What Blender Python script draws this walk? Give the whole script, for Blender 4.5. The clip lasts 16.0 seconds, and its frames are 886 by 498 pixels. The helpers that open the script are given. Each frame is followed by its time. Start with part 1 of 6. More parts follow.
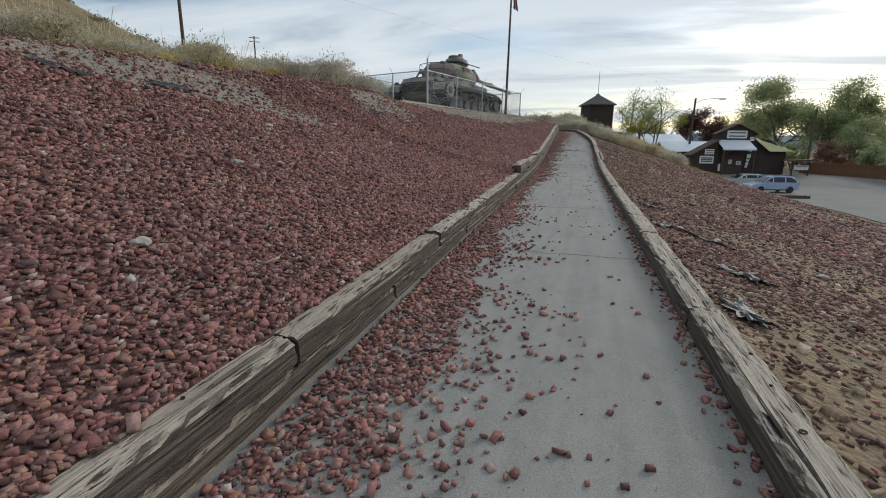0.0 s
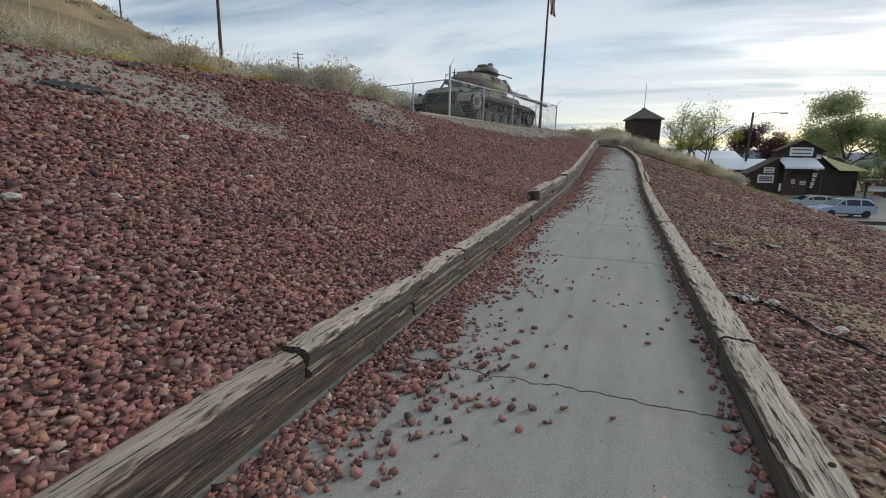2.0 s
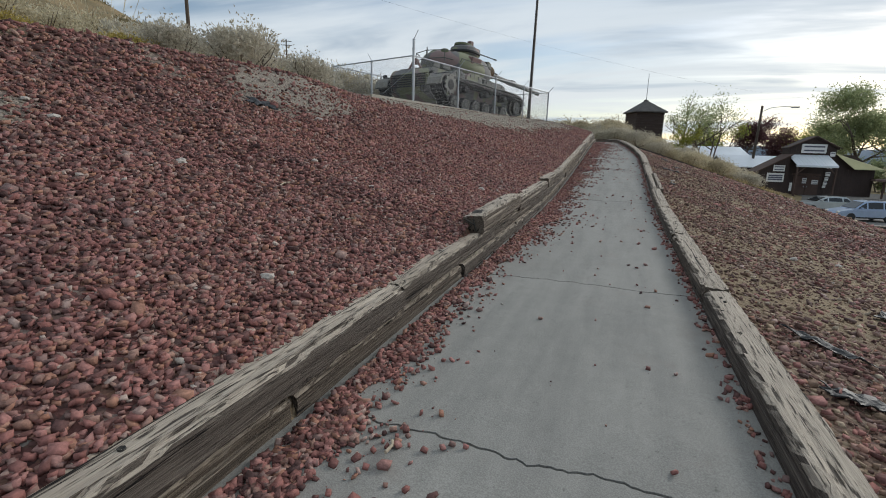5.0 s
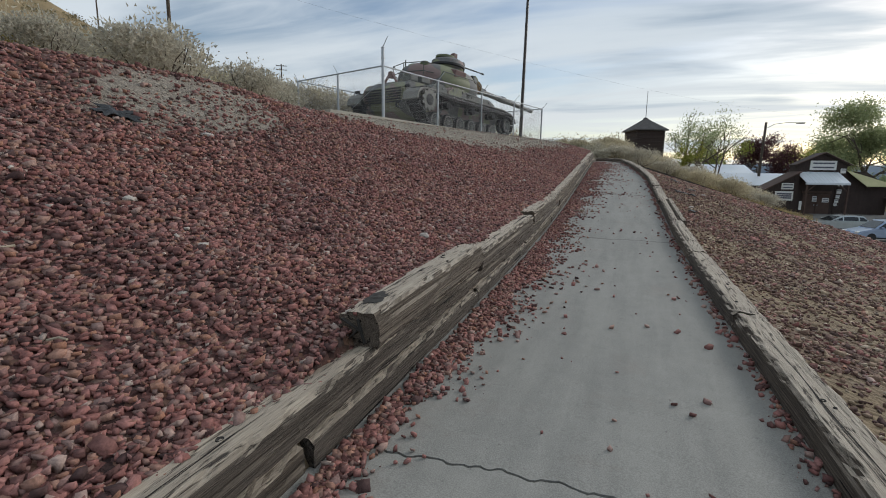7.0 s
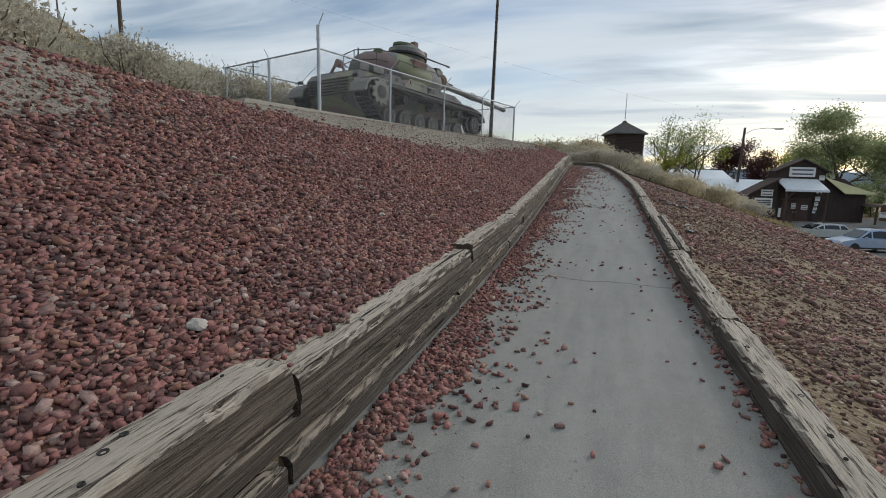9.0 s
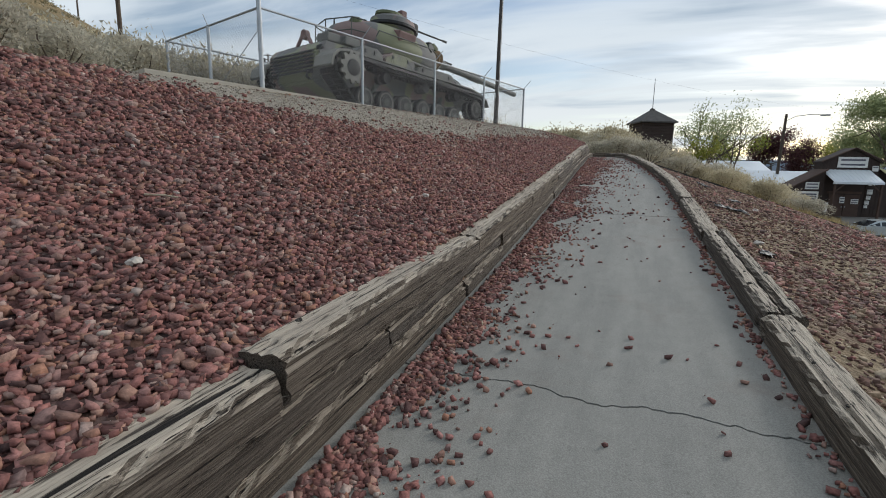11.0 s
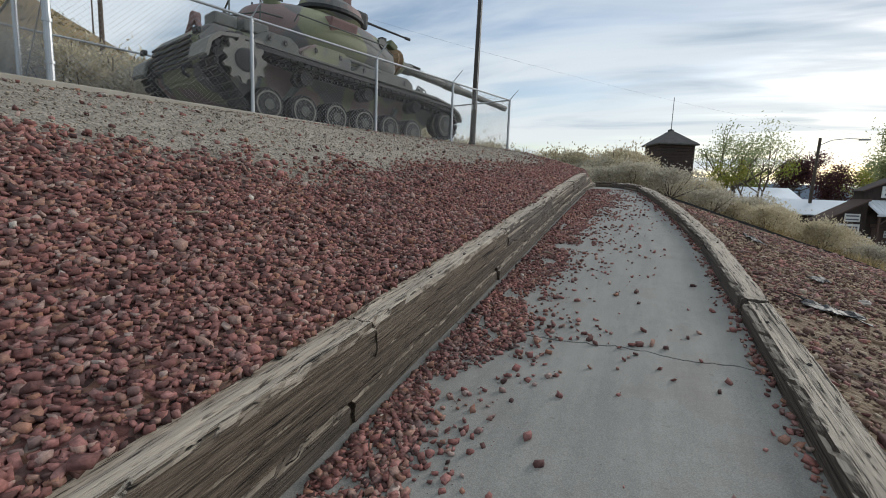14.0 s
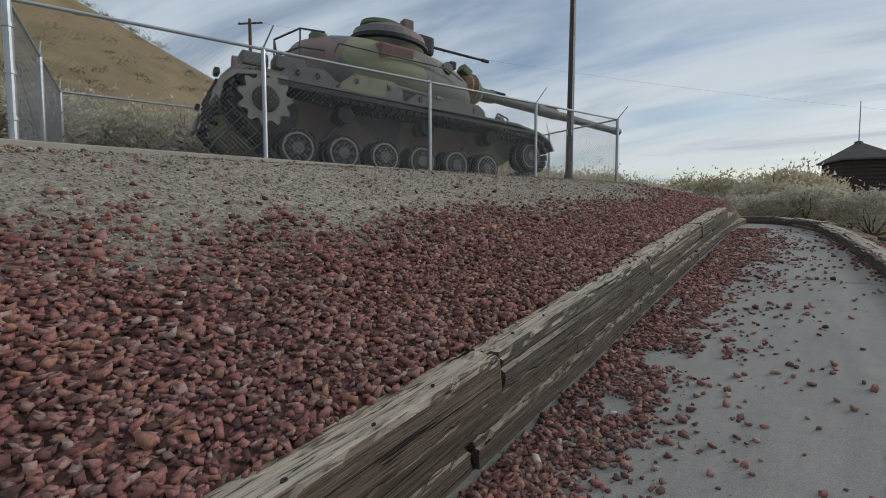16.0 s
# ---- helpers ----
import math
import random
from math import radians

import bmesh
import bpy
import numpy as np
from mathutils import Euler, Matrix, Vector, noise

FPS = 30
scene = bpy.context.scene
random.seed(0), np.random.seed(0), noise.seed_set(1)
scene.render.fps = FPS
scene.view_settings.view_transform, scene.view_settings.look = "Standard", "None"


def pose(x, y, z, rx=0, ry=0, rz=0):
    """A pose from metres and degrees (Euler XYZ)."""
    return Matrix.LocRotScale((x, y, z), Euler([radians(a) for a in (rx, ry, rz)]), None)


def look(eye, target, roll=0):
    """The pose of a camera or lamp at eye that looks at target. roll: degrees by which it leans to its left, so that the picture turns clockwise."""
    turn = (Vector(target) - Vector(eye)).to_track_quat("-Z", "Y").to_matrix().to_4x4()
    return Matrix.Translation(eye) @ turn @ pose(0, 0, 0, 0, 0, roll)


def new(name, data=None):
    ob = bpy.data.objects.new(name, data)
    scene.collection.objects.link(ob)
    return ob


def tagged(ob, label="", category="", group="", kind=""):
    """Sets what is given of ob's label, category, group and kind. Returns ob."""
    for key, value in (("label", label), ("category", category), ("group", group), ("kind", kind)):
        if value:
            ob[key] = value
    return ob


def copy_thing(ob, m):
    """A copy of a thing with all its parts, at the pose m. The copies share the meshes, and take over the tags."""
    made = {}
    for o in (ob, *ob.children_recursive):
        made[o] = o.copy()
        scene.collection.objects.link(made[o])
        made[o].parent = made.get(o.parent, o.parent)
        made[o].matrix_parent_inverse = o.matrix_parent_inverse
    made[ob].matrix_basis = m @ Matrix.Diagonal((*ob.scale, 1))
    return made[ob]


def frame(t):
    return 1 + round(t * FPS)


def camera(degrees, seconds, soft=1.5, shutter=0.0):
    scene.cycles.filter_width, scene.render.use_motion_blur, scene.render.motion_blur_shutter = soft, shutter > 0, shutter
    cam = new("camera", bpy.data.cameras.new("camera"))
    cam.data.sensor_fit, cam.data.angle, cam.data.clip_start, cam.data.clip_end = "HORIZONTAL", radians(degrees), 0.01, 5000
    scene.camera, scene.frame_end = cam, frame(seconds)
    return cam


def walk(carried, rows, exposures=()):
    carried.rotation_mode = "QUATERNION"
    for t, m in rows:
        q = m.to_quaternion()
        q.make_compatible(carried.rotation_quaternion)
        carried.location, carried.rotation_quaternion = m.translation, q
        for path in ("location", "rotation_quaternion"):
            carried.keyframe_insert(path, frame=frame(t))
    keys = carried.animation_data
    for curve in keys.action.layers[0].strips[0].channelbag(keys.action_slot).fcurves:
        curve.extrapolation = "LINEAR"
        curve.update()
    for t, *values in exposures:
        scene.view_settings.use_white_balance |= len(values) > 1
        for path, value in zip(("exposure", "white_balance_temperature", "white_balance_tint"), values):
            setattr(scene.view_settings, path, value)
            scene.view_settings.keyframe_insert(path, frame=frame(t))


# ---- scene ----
# ---------------------------------------------------------------- camera
cam = camera(87.5, 16.0, soft=1.0)
PATH = [
    (0, (0.001, -0.016, 1.297), (-0.573, 1.849, 0.857), 0.6),
    (0.5, (0.069, 0.648, 1.351), (-0.545, 2.502, 0.918), 1.1),
    (1, (0.014, 1.265, 1.363), (-0.636, 3.112, 0.955), 1.0),
    (1.5, (0.058, 1.892, 1.373), (-0.634, 3.726, 0.977), 0.9),
    (2, (0.052, 2.494, 1.387), (-0.683, 4.314, 1.003), 1.1),
    (2.5, (0.091, 3.093, 1.408), (-0.667, 4.904, 1.029), 1.2),
    (3, (0.102, 3.68, 1.397), (-0.642, 5.496, 1.008), 0.8),
    (3.5, (0.089, 4.392, 1.427), (-0.631, 6.212, 1.019), 0.9),
    (4, (0.066, 5.045, 1.478), (-0.628, 6.871, 1.045), 1.6),
    (4.2, (0.022, 5.335, 1.482), (-0.662, 7.163, 1.043), 2.0),
    (6.3, (-0.311, 7.995, 1.512), (-1.101, 9.8, 1.171), 0.8),
    (6.5, (-0.335, 8.272, 1.535), (-1.111, 10.084, 1.199), 0.7),
    (7, (-0.363, 8.926, 1.552), (-1.099, 10.757, 1.228), 0.9),
    (7.5, (-0.454, 9.562, 1.599), (-1.137, 11.416, 1.29), 1.0),
    (8, (-0.43, 10.14, 1.631), (-1.059, 12.014, 1.329), 1.2),
    (8.2, (-0.436, 10.346, 1.661), (-1.055, 12.222, 1.349), 1.4),
    (10.3, (-0.502, 13.264, 1.64), (-1.251, 15.092, 1.325), 2.0),
    (10.5, (-0.513, 13.515, 1.647), (-1.262, 15.34, 1.319), 2.0),
    (11, (-0.53, 14.215, 1.694), (-1.273, 16.04, 1.35), 1.1),
    (11.5, (-0.509, 14.884, 1.773), (-1.261, 16.71, 1.455), -0.0),
    (12, (-0.594, 15.587, 1.815), (-1.34, 17.423, 1.542), -0.8),
    (12.5, (-0.551, 16.273, 1.894), (-1.334, 18.086, 1.572), 0.7),
    (13, (-0.623, 16.914, 1.941), (-1.407, 18.71, 1.541), 3.7),
    (13.5, (-0.552, 17.67, 2.008), (-1.325, 19.474, 1.627), 4.0),
    (14, (-0.547, 18.279, 2.083), (-1.35, 20.091, 1.811), 2.2),
    (14.5, (-0.551, 18.944, 2.166), (-1.403, 20.745, 1.998), -0.7),
    (15, (-0.517, 19.549, 2.256), (-1.501, 21.285, 2.12), -1.3),
    (15.5, (-0.59, 20.165, 2.294), (-1.729, 21.805, 2.177), -0.9),
    (16, (-0.658, 20.862, 2.296), (-1.946, 22.388, 2.173), -0.2),
]
walk(cam, [(t, look(eye, target, roll)) for t, eye, target, roll in PATH],
     exposures=((0.0, 0.24), (4.0, 0.26), (8.0, 0.14), (10.5, 0.28), (13.0, 0.32), (15.0, 0.32), (15.5, 0.15), (16.0, 0.02)))

# ---------------------------------------------------------------- world, sun, exposure
SUN_AZ, SUN_EL = radians(-35), radians(24)        # azimuth from +y towards -x is positive
world = bpy.data.worlds.new("sky")
scene.world = world
world.use_nodes = True


def link(tree, a, b):
    tree.links.new(a, b)


def build_sky():
    nt = world.node_tree
    nt.nodes.clear()
    N = nt.nodes.new
    out, bg = N("ShaderNodeOutputWorld"), N("ShaderNodeBackground")
    sky = N("ShaderNodeTexSky")
    sky.sky_type = 'NISHITA'
    sky.sun_disc = False
    sky.sun_elevation, sky.sun_rotation = SUN_EL, -SUN_AZ
    sky.air_density, sky.dust_density, sky.ozone_density = 1.0, 1.2, 1.0
    sc = N("ShaderNodeVectorMath"); sc.operation = 'SCALE'; sc.inputs[3].default_value = SKY_GAIN
    link(nt, sky.outputs[0], sc.inputs[0])
    co = N("ShaderNodeTexCoord")
    sep = N("ShaderNodeSeparateXYZ"); link(nt, co.outputs["Generated"], sep.inputs[0])
    # clouds lie on a plane overhead: divide by the height
    zz = N("ShaderNodeMath"); zz.operation = 'MAXIMUM'; link(nt, sep.outputs[2], zz.inputs[0]); zz.inputs[1].default_value = 0.0
    za = N("ShaderNodeMath"); za.operation = 'ADD'; link(nt, zz.outputs[0], za.inputs[0]); za.inputs[1].default_value = 0.12
    dv = N("ShaderNodeVectorMath"); dv.operation = 'DIVIDE'
    cmb = N("ShaderNodeCombineXYZ")
    for i in range(3):
        link(nt, za.outputs[0], cmb.inputs[i])
    link(nt, co.outputs["Generated"], dv.inputs[0]); link(nt, cmb.outputs[0], dv.inputs[1])

    def cloud(rot, scale, stretch, lo, hi, detail=5, seed=0.0, dist=0.6):
        mp = N("ShaderNodeMapping"); mp.inputs["Rotation"].default_value = (0, 0, radians(rot))
        mp.inputs["Scale"].default_value = (scale, scale * stretch, 0); mp.inputs["Location"].default_value = (seed, seed * 1.7, seed)
        link(nt, dv.outputs[0], mp.inputs[0])
        nz = N("ShaderNodeTexNoise"); nz.inputs["Scale"].default_value = 1.0; nz.inputs["Detail"].default_value = detail
        nz.inputs["Roughness"].default_value = 0.52; nz.inputs["Distortion"].default_value = dist
        link(nt, mp.outputs[0], nz.inputs["Vector"])
        r = N("ShaderNodeMapRange"); r.inputs[1].default_value, r.inputs[2].default_value = lo, hi
        r.interpolation_type = 'SMOOTHSTEP'
        link(nt, nz.outputs[0], r.inputs[0])
        return r.outputs[0]

    def mix(fac, a, b):
        m = N("ShaderNodeMix"); m.data_type = 'RGBA'
        link(nt, fac, m.inputs[0])
        for sock, v in ((m.inputs[6], a), (m.inputs[7], b)):
            if isinstance(v, tuple):
                sock.default_value = (*v, 1)
            else:
                link(nt, v, sock)
        return m.outputs[2]

    grad = N("ShaderNodeMapRange"); grad.inputs[1].default_value, grad.inputs[2].default_value = 0.0, 0.55
    link(nt, sep.outputs[2], grad.inputs[0])
    white = mix(grad.outputs[0], CLOUD_LOW, CLOUD_HIGH)
    over = N("ShaderNodeMapRange"); over.inputs[1].default_value, over.inputs[2].default_value = 0.5, 0.95
    link(nt, sep.outputs[2], over.inputs[0])
    white = mix(over.outputs[0], white, CLOUD_TOP)
    veil = mix(cloud(62, 0.42, 3.0, 0.30, 0.62, 6, 3.1, 0.9), sc.outputs[0], white)
    dark = mix(cloud(68, 0.50, 2.6, 0.50, 0.74, 5, 7.7, 0.5), veil, CLOUD_DARK)
    fine = cloud(62, 1.5, 3.4, 0.45, 0.80, 6, 1.3, 0.8)
    thin = N("ShaderNodeMath"); thin.operation = 'MULTIPLY'; link(nt, fine, thin.inputs[0]); thin.inputs[1].default_value = 0.55
    final = mix(thin.outputs[0], dark, white)
    link(nt, final, bg.inputs[0])
    bg.inputs[1].default_value = SKY_STRENGTH
    link(nt, bg.outputs[0], out.inputs[0])


SKY_GAIN, SKY_STRENGTH = 0.10, 1.0
CLOUD_LOW, CLOUD_HIGH, CLOUD_DARK, CLOUD_TOP = (0.69, 0.72, 0.72), (0.43, 0.535, 0.66), (0.32, 0.40, 0.49), (0.95, 1.0, 1.0)
build_sky()
sun = new("sun", bpy.data.lights.new("sun", 'SUN'))
sun.data.energy, sun.data.angle, sun.data.color = 1.5, radians(14), (1.0, 0.97, 0.92)
sun.matrix_world = look((0, 0, 60), (math.sin(SUN_AZ) * 60, -math.cos(SUN_AZ) * 60, 60 - 60 * math.tan(SUN_EL)))


# ---------------------------------------------------------------- materials
def material(name):
    m = bpy.data.materials.new(name)
    m.use_nodes = True
    nt = m.node_tree
    return m, nt, nt.nodes["Principled BSDF"]


def ramp(nt, fac, stops):
    r = nt.nodes.new("ShaderNodeValToRGB")
    e = r.color_ramp.elements
    while len(e) < len(stops):
        e.new(0.5)
    for el, (p, c) in zip(e, stops):
        el.position, el.color = p, (*c, 1)
    link(nt, fac, r.inputs[0])
    return r.outputs[0]


def noise_tex(nt, scale, detail=4, rough=0.55, vec=None, stretch=None, coord="Object", dist=0.0):
    N = nt.nodes.new
    if vec is None:
        vec = N("ShaderNodeTexCoord").outputs[coord] if coord != "Position" else N("ShaderNodeNewGeometry").outputs["Position"]
    if stretch:
        mp = N("ShaderNodeMapping"); mp.inputs["Scale"].default_value = stretch
        link(nt, vec, mp.inputs[0]); vec = mp.outputs[0]
    n = N("ShaderNodeTexNoise")
    n.inputs["Scale"].default_value, n.inputs["Detail"].default_value = scale, detail
    n.inputs["Roughness"].default_value, n.inputs["Distortion"].default_value = rough, dist
    link(nt, vec, n.inputs["Vector"])
    return n.outputs[0]


def mixc(nt, fac, a, b, mode='MIX'):
    m = nt.nodes.new("ShaderNodeMix"); m.data_type = 'RGBA'; m.blend_type = mode
    for sock, v in ((m.inputs[0], fac), (m.inputs[6], a), (m.inputs[7], b)):
        if isinstance(v, tuple):
            sock.default_value = (*v, 1)
        elif isinstance(v, (int, float)):
            sock.default_value = v
        else:
            link(nt, v, sock)
    return m.outputs[2]


def maths(nt, op, a, b=0.0):
    m = nt.nodes.new("ShaderNodeMath"); m.operation = op
    for sock, v in ((m.inputs[0], a), (m.inputs[1], b)):
        if isinstance(v, (int, float)):
            sock.default_value = v
        else:
            link(nt, v, sock)
    return m.outputs[0]


def bump(nt, bsdf, height, strength=0.4, distance=0.02):
    b = nt.nodes.new("ShaderNodeBump")
    b.inputs["Strength"].default_value, b.inputs["Distance"].default_value = strength, distance
    link(nt, height, b.inputs["Height"])
    link(nt, b.outputs[0], bsdf.inputs["Normal"])


def scaled(c, k):
    return tuple(v * k for v in c)


def simple(name, c, rough=0.7, metal=0.0, var=0.25, scale=6.0, grain=60.0, bumpy=0.15, dist=0.004, coord="Object"):
    """Paint or cloth with stains at two scales and a little relief."""
    m, nt, b = material(name)
    big, fine = noise_tex(nt, scale, 5, coord=coord), noise_tex(nt, grain, 3, coord=coord)
    col = ramp(nt, big, [(0.3, scaled(c, 1 - var)), (0.7, scaled(c, 1 + var))])
    col = mixc(nt, 0.35, col, ramp(nt, fine, [(0.3, scaled(c, 1 - var)), (0.7, scaled(c, 1 + var))]))
    link(nt, col, b.inputs["Base Color"])
    b.inputs["Roughness"].default_value, b.inputs["Metallic"].default_value = rough, metal
    if bumpy:
        bump(nt, b, fine, bumpy, dist)
    return m


def leafy(name, dark, mid, light, rough=0.75):
    """Leaves that differ from clump to clump."""
    m, nt, b = material(name)
    g = nt.nodes.new("ShaderNodeNewGeometry")
    oi = nt.nodes.new("ShaderNodeObjectInfo")
    f = maths(nt, 'ADD', maths(nt, 'MULTIPLY', g.outputs["Random Per Island"], 0.7), maths(nt, 'MULTIPLY', oi.outputs["Random"], 0.3))
    link(nt, ramp(nt, f, [(0.05, dark), (0.5, mid), (0.95, light)]), b.inputs["Base Color"])
    b.inputs["Roughness"].default_value = rough
    b.inputs["Specular IOR Level"].default_value = 0.2
    tr, mx = nt.nodes.new("ShaderNodeBsdfTranslucent"), nt.nodes.new("ShaderNodeMixShader")
    link(nt, b.inputs["Base Color"].links[0].from_socket, tr.inputs["Color"])
    mx.inputs[0].default_value = 0.45
    link(nt, b.outputs[0], mx.inputs[1]), link(nt, tr.outputs[0], mx.inputs[2])
    link(nt, mx.outputs[0], nt.nodes["Material Output"].inputs["Surface"])
    return m


def mat_concrete():
    m, nt, b = material("concrete")
    big, mid, fine = noise_tex(nt, 0.9, 5, coord="Position"), noise_tex(nt, 9, 6, 0.6, coord="Position"), noise_tex(nt, 160, 2, coord="Position")
    col = ramp(nt, big, [(0.25, (0.148, 0.142, 0.124)), (0.5, (0.195, 0.187, 0.166)), (0.75, (0.232, 0.222, 0.197))])
    col = mixc(nt, 0.35, col, ramp(nt, mid, [(0.3, (0.12, 0.115, 0.10)), (0.7, (0.255, 0.245, 0.215))]))
    col = mixc(nt, 0.30, col, ramp(nt, fine, [(0.35, (0.12, 0.12, 0.115)), (0.65, (0.46, 0.46, 0.44))]))
    streak = noise_tex(nt, 3.0, 4, 0.6, coord="Position", stretch=(2.2, 0.25, 1))
    col = mixc(nt, 0.25, col, ramp(nt, streak, [(0.35, (0.125, 0.121, 0.112)), (0.65, (0.285, 0.275, 0.245))]))
    spots = noise_tex(nt, 26, 3, 0.7, coord="Position")
    col = mixc(nt, ramp(nt, spots, [(0.66, (0, 0, 0)), (0.72, (0.5, 0.5, 0.5))]), col, (0.07, 0.065, 0.058))
    rust = noise_tex(nt, 1.7, 6, 0.7, coord="Position")
    col = mixc(nt, ramp(nt, rust, [(0.56, (0, 0, 0)), (0.72, (0.35, 0.35, 0.35))]), col, (0.17, 0.125, 0.105))
    link(nt, col, b.inputs["Base Color"])
    b.inputs["Roughness"].default_value = 0.88
    bump(nt, b, maths(nt, 'ADD', fine, maths(nt, 'MULTIPLY', mid, 0.8)), 0.35, 0.004)
    return m


def mat_wood(name, bleached, body, dark, rough=0.85):
    """Weathered timber: grain and checks run along local x."""
    m, nt, b = material(name)
    oi = nt.nodes.new("ShaderNodeObjectInfo")
    tc = nt.nodes.new("ShaderNodeTexCoord").outputs["Object"]
    off = nt.nodes.new("ShaderNodeVectorMath"); off.operation = 'ADD'
    link(nt, tc, off.inputs[0])
    cx = nt.nodes.new("ShaderNodeCombineXYZ")
    for i in range(3):
        link(nt, maths(nt, 'MULTIPLY', oi.outputs["Random"], 37.0), cx.inputs[i])
    link(nt, cx.outputs[0], off.inputs[1])
    v = off.outputs[0]
    grain = noise_tex(nt, 14, 6, 0.65, vec=v, stretch=(0.14, 11, 11), dist=0.5)
    checks = noise_tex(nt, 7, 5, 0.6, vec=v, stretch=(0.09, 4.5, 4.5), dist=1.2)
    blot = noise_tex(nt, 3.2, 5, 0.6, vec=v, stretch=(0.6, 1.5, 1.5))
    col = ramp(nt, grain, [(0.15, dark), (0.42, body), (0.95, bleached)])
    col = mixc(nt, maths(nt, 'MULTIPLY', blot, 0.5), col, body)
    crack = ramp(nt, checks, [(0.345, (0, 0, 0)), (0.385, (1, 1, 1))])
    col = mixc(nt, crack, scaled(dark, 0.35), col)
    tint = mixc(nt, oi.outputs["Random"], (0.84, 0.84, 0.87), (1.12, 1.06, 0.98))
    col = mixc(nt, 1.0, col, tint, 'MULTIPLY')
    # sun-bleached tops by normal; top light and side shade also put in the colour
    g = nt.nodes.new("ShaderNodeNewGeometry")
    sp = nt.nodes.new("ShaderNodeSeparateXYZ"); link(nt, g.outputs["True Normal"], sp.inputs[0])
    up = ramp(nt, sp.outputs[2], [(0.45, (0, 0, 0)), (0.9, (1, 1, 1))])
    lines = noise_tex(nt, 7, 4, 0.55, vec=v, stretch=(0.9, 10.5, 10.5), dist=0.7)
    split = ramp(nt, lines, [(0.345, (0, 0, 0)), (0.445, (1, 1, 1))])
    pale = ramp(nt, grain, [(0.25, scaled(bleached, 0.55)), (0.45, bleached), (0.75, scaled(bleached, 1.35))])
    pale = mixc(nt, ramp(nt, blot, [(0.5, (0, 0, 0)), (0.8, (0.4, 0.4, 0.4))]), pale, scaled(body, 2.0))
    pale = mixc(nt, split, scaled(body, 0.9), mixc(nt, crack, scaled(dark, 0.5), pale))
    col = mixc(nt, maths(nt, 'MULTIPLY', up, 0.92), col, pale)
    link(nt, col, b.inputs["Base Color"])
    b.inputs["Roughness"].default_value = rough
    b.inputs["Specular IOR Level"].default_value = 0.25
    bump(nt, b, maths(nt, 'ADD', maths(nt, 'ADD', grain, split), maths(nt, 'MULTIPLY', crack, 1.2)), 0.8, 0.012)
    return m


def mat_stone(name, stops, rough=0.9):
    m, nt, b = material(name)
    g = nt.nodes.new("ShaderNodeNewGeometry")
    fine = noise_tex(nt, 70, 3, 0.6, coord="Position")
    col = ramp(nt, g.outputs["Random Per Island"], stops)
    col = mixc(nt, 0.55, col, ramp(nt, fine, [(0.25, (0.35, 0.33, 0.33)), (0.75, (1.5, 1.5, 1.5))]), 'MULTIPLY')
    patch = noise_tex(nt, 0.8, 4, 0.6, coord="Position")
    col = mixc(nt, 1.0, col, ramp(nt, patch, [(0.3, (0.85, 0.85, 0.88)), (0.7, (1.15, 1.1, 1.05))]), 'MULTIPLY')
    link(nt, col, b.inputs["Base Color"])
    b.inputs["Roughness"].default_value = rough
    b.inputs["Specular IOR Level"].default_value = 0.25
    bump(nt, b, fine, 0.5, 0.006)
    return m


RED = [(0.0, (0.070, 0.040, 0.038)), (0.20, (0.165, 0.076, 0.068)), (0.45, (0.27, 0.115, 0.100)), (0.62, (0.32, 0.155, 0.138)), (0.72, (0.20, 0.128, 0.116)),
       (0.86, (0.30, 0.145, 0.098)), (0.965, (0.33, 0.22, 0.19)), (0.995, (0.36, 0.26, 0.225)), (1.0, (0.46, 0.40, 0.35))]
RED = [(p, (0.99 * r, 1.05 * g, 1.06 * b)) for p, (r, g, b) in RED]
TAN = [(0.0, (0.075, 0.048, 0.041)), (0.4, (0.15, 0.088, 0.070)), (0.7, (0.19, 0.128, 0.092)), (0.9, (0.28, 0.215, 0.145)), (1.0, (0.42, 0.36, 0.28))]
GREY = [(0.0, (0.15, 0.13, 0.108)), (0.5, (0.28, 0.245, 0.20)), (1.0, (0.42, 0.375, 0.31))]


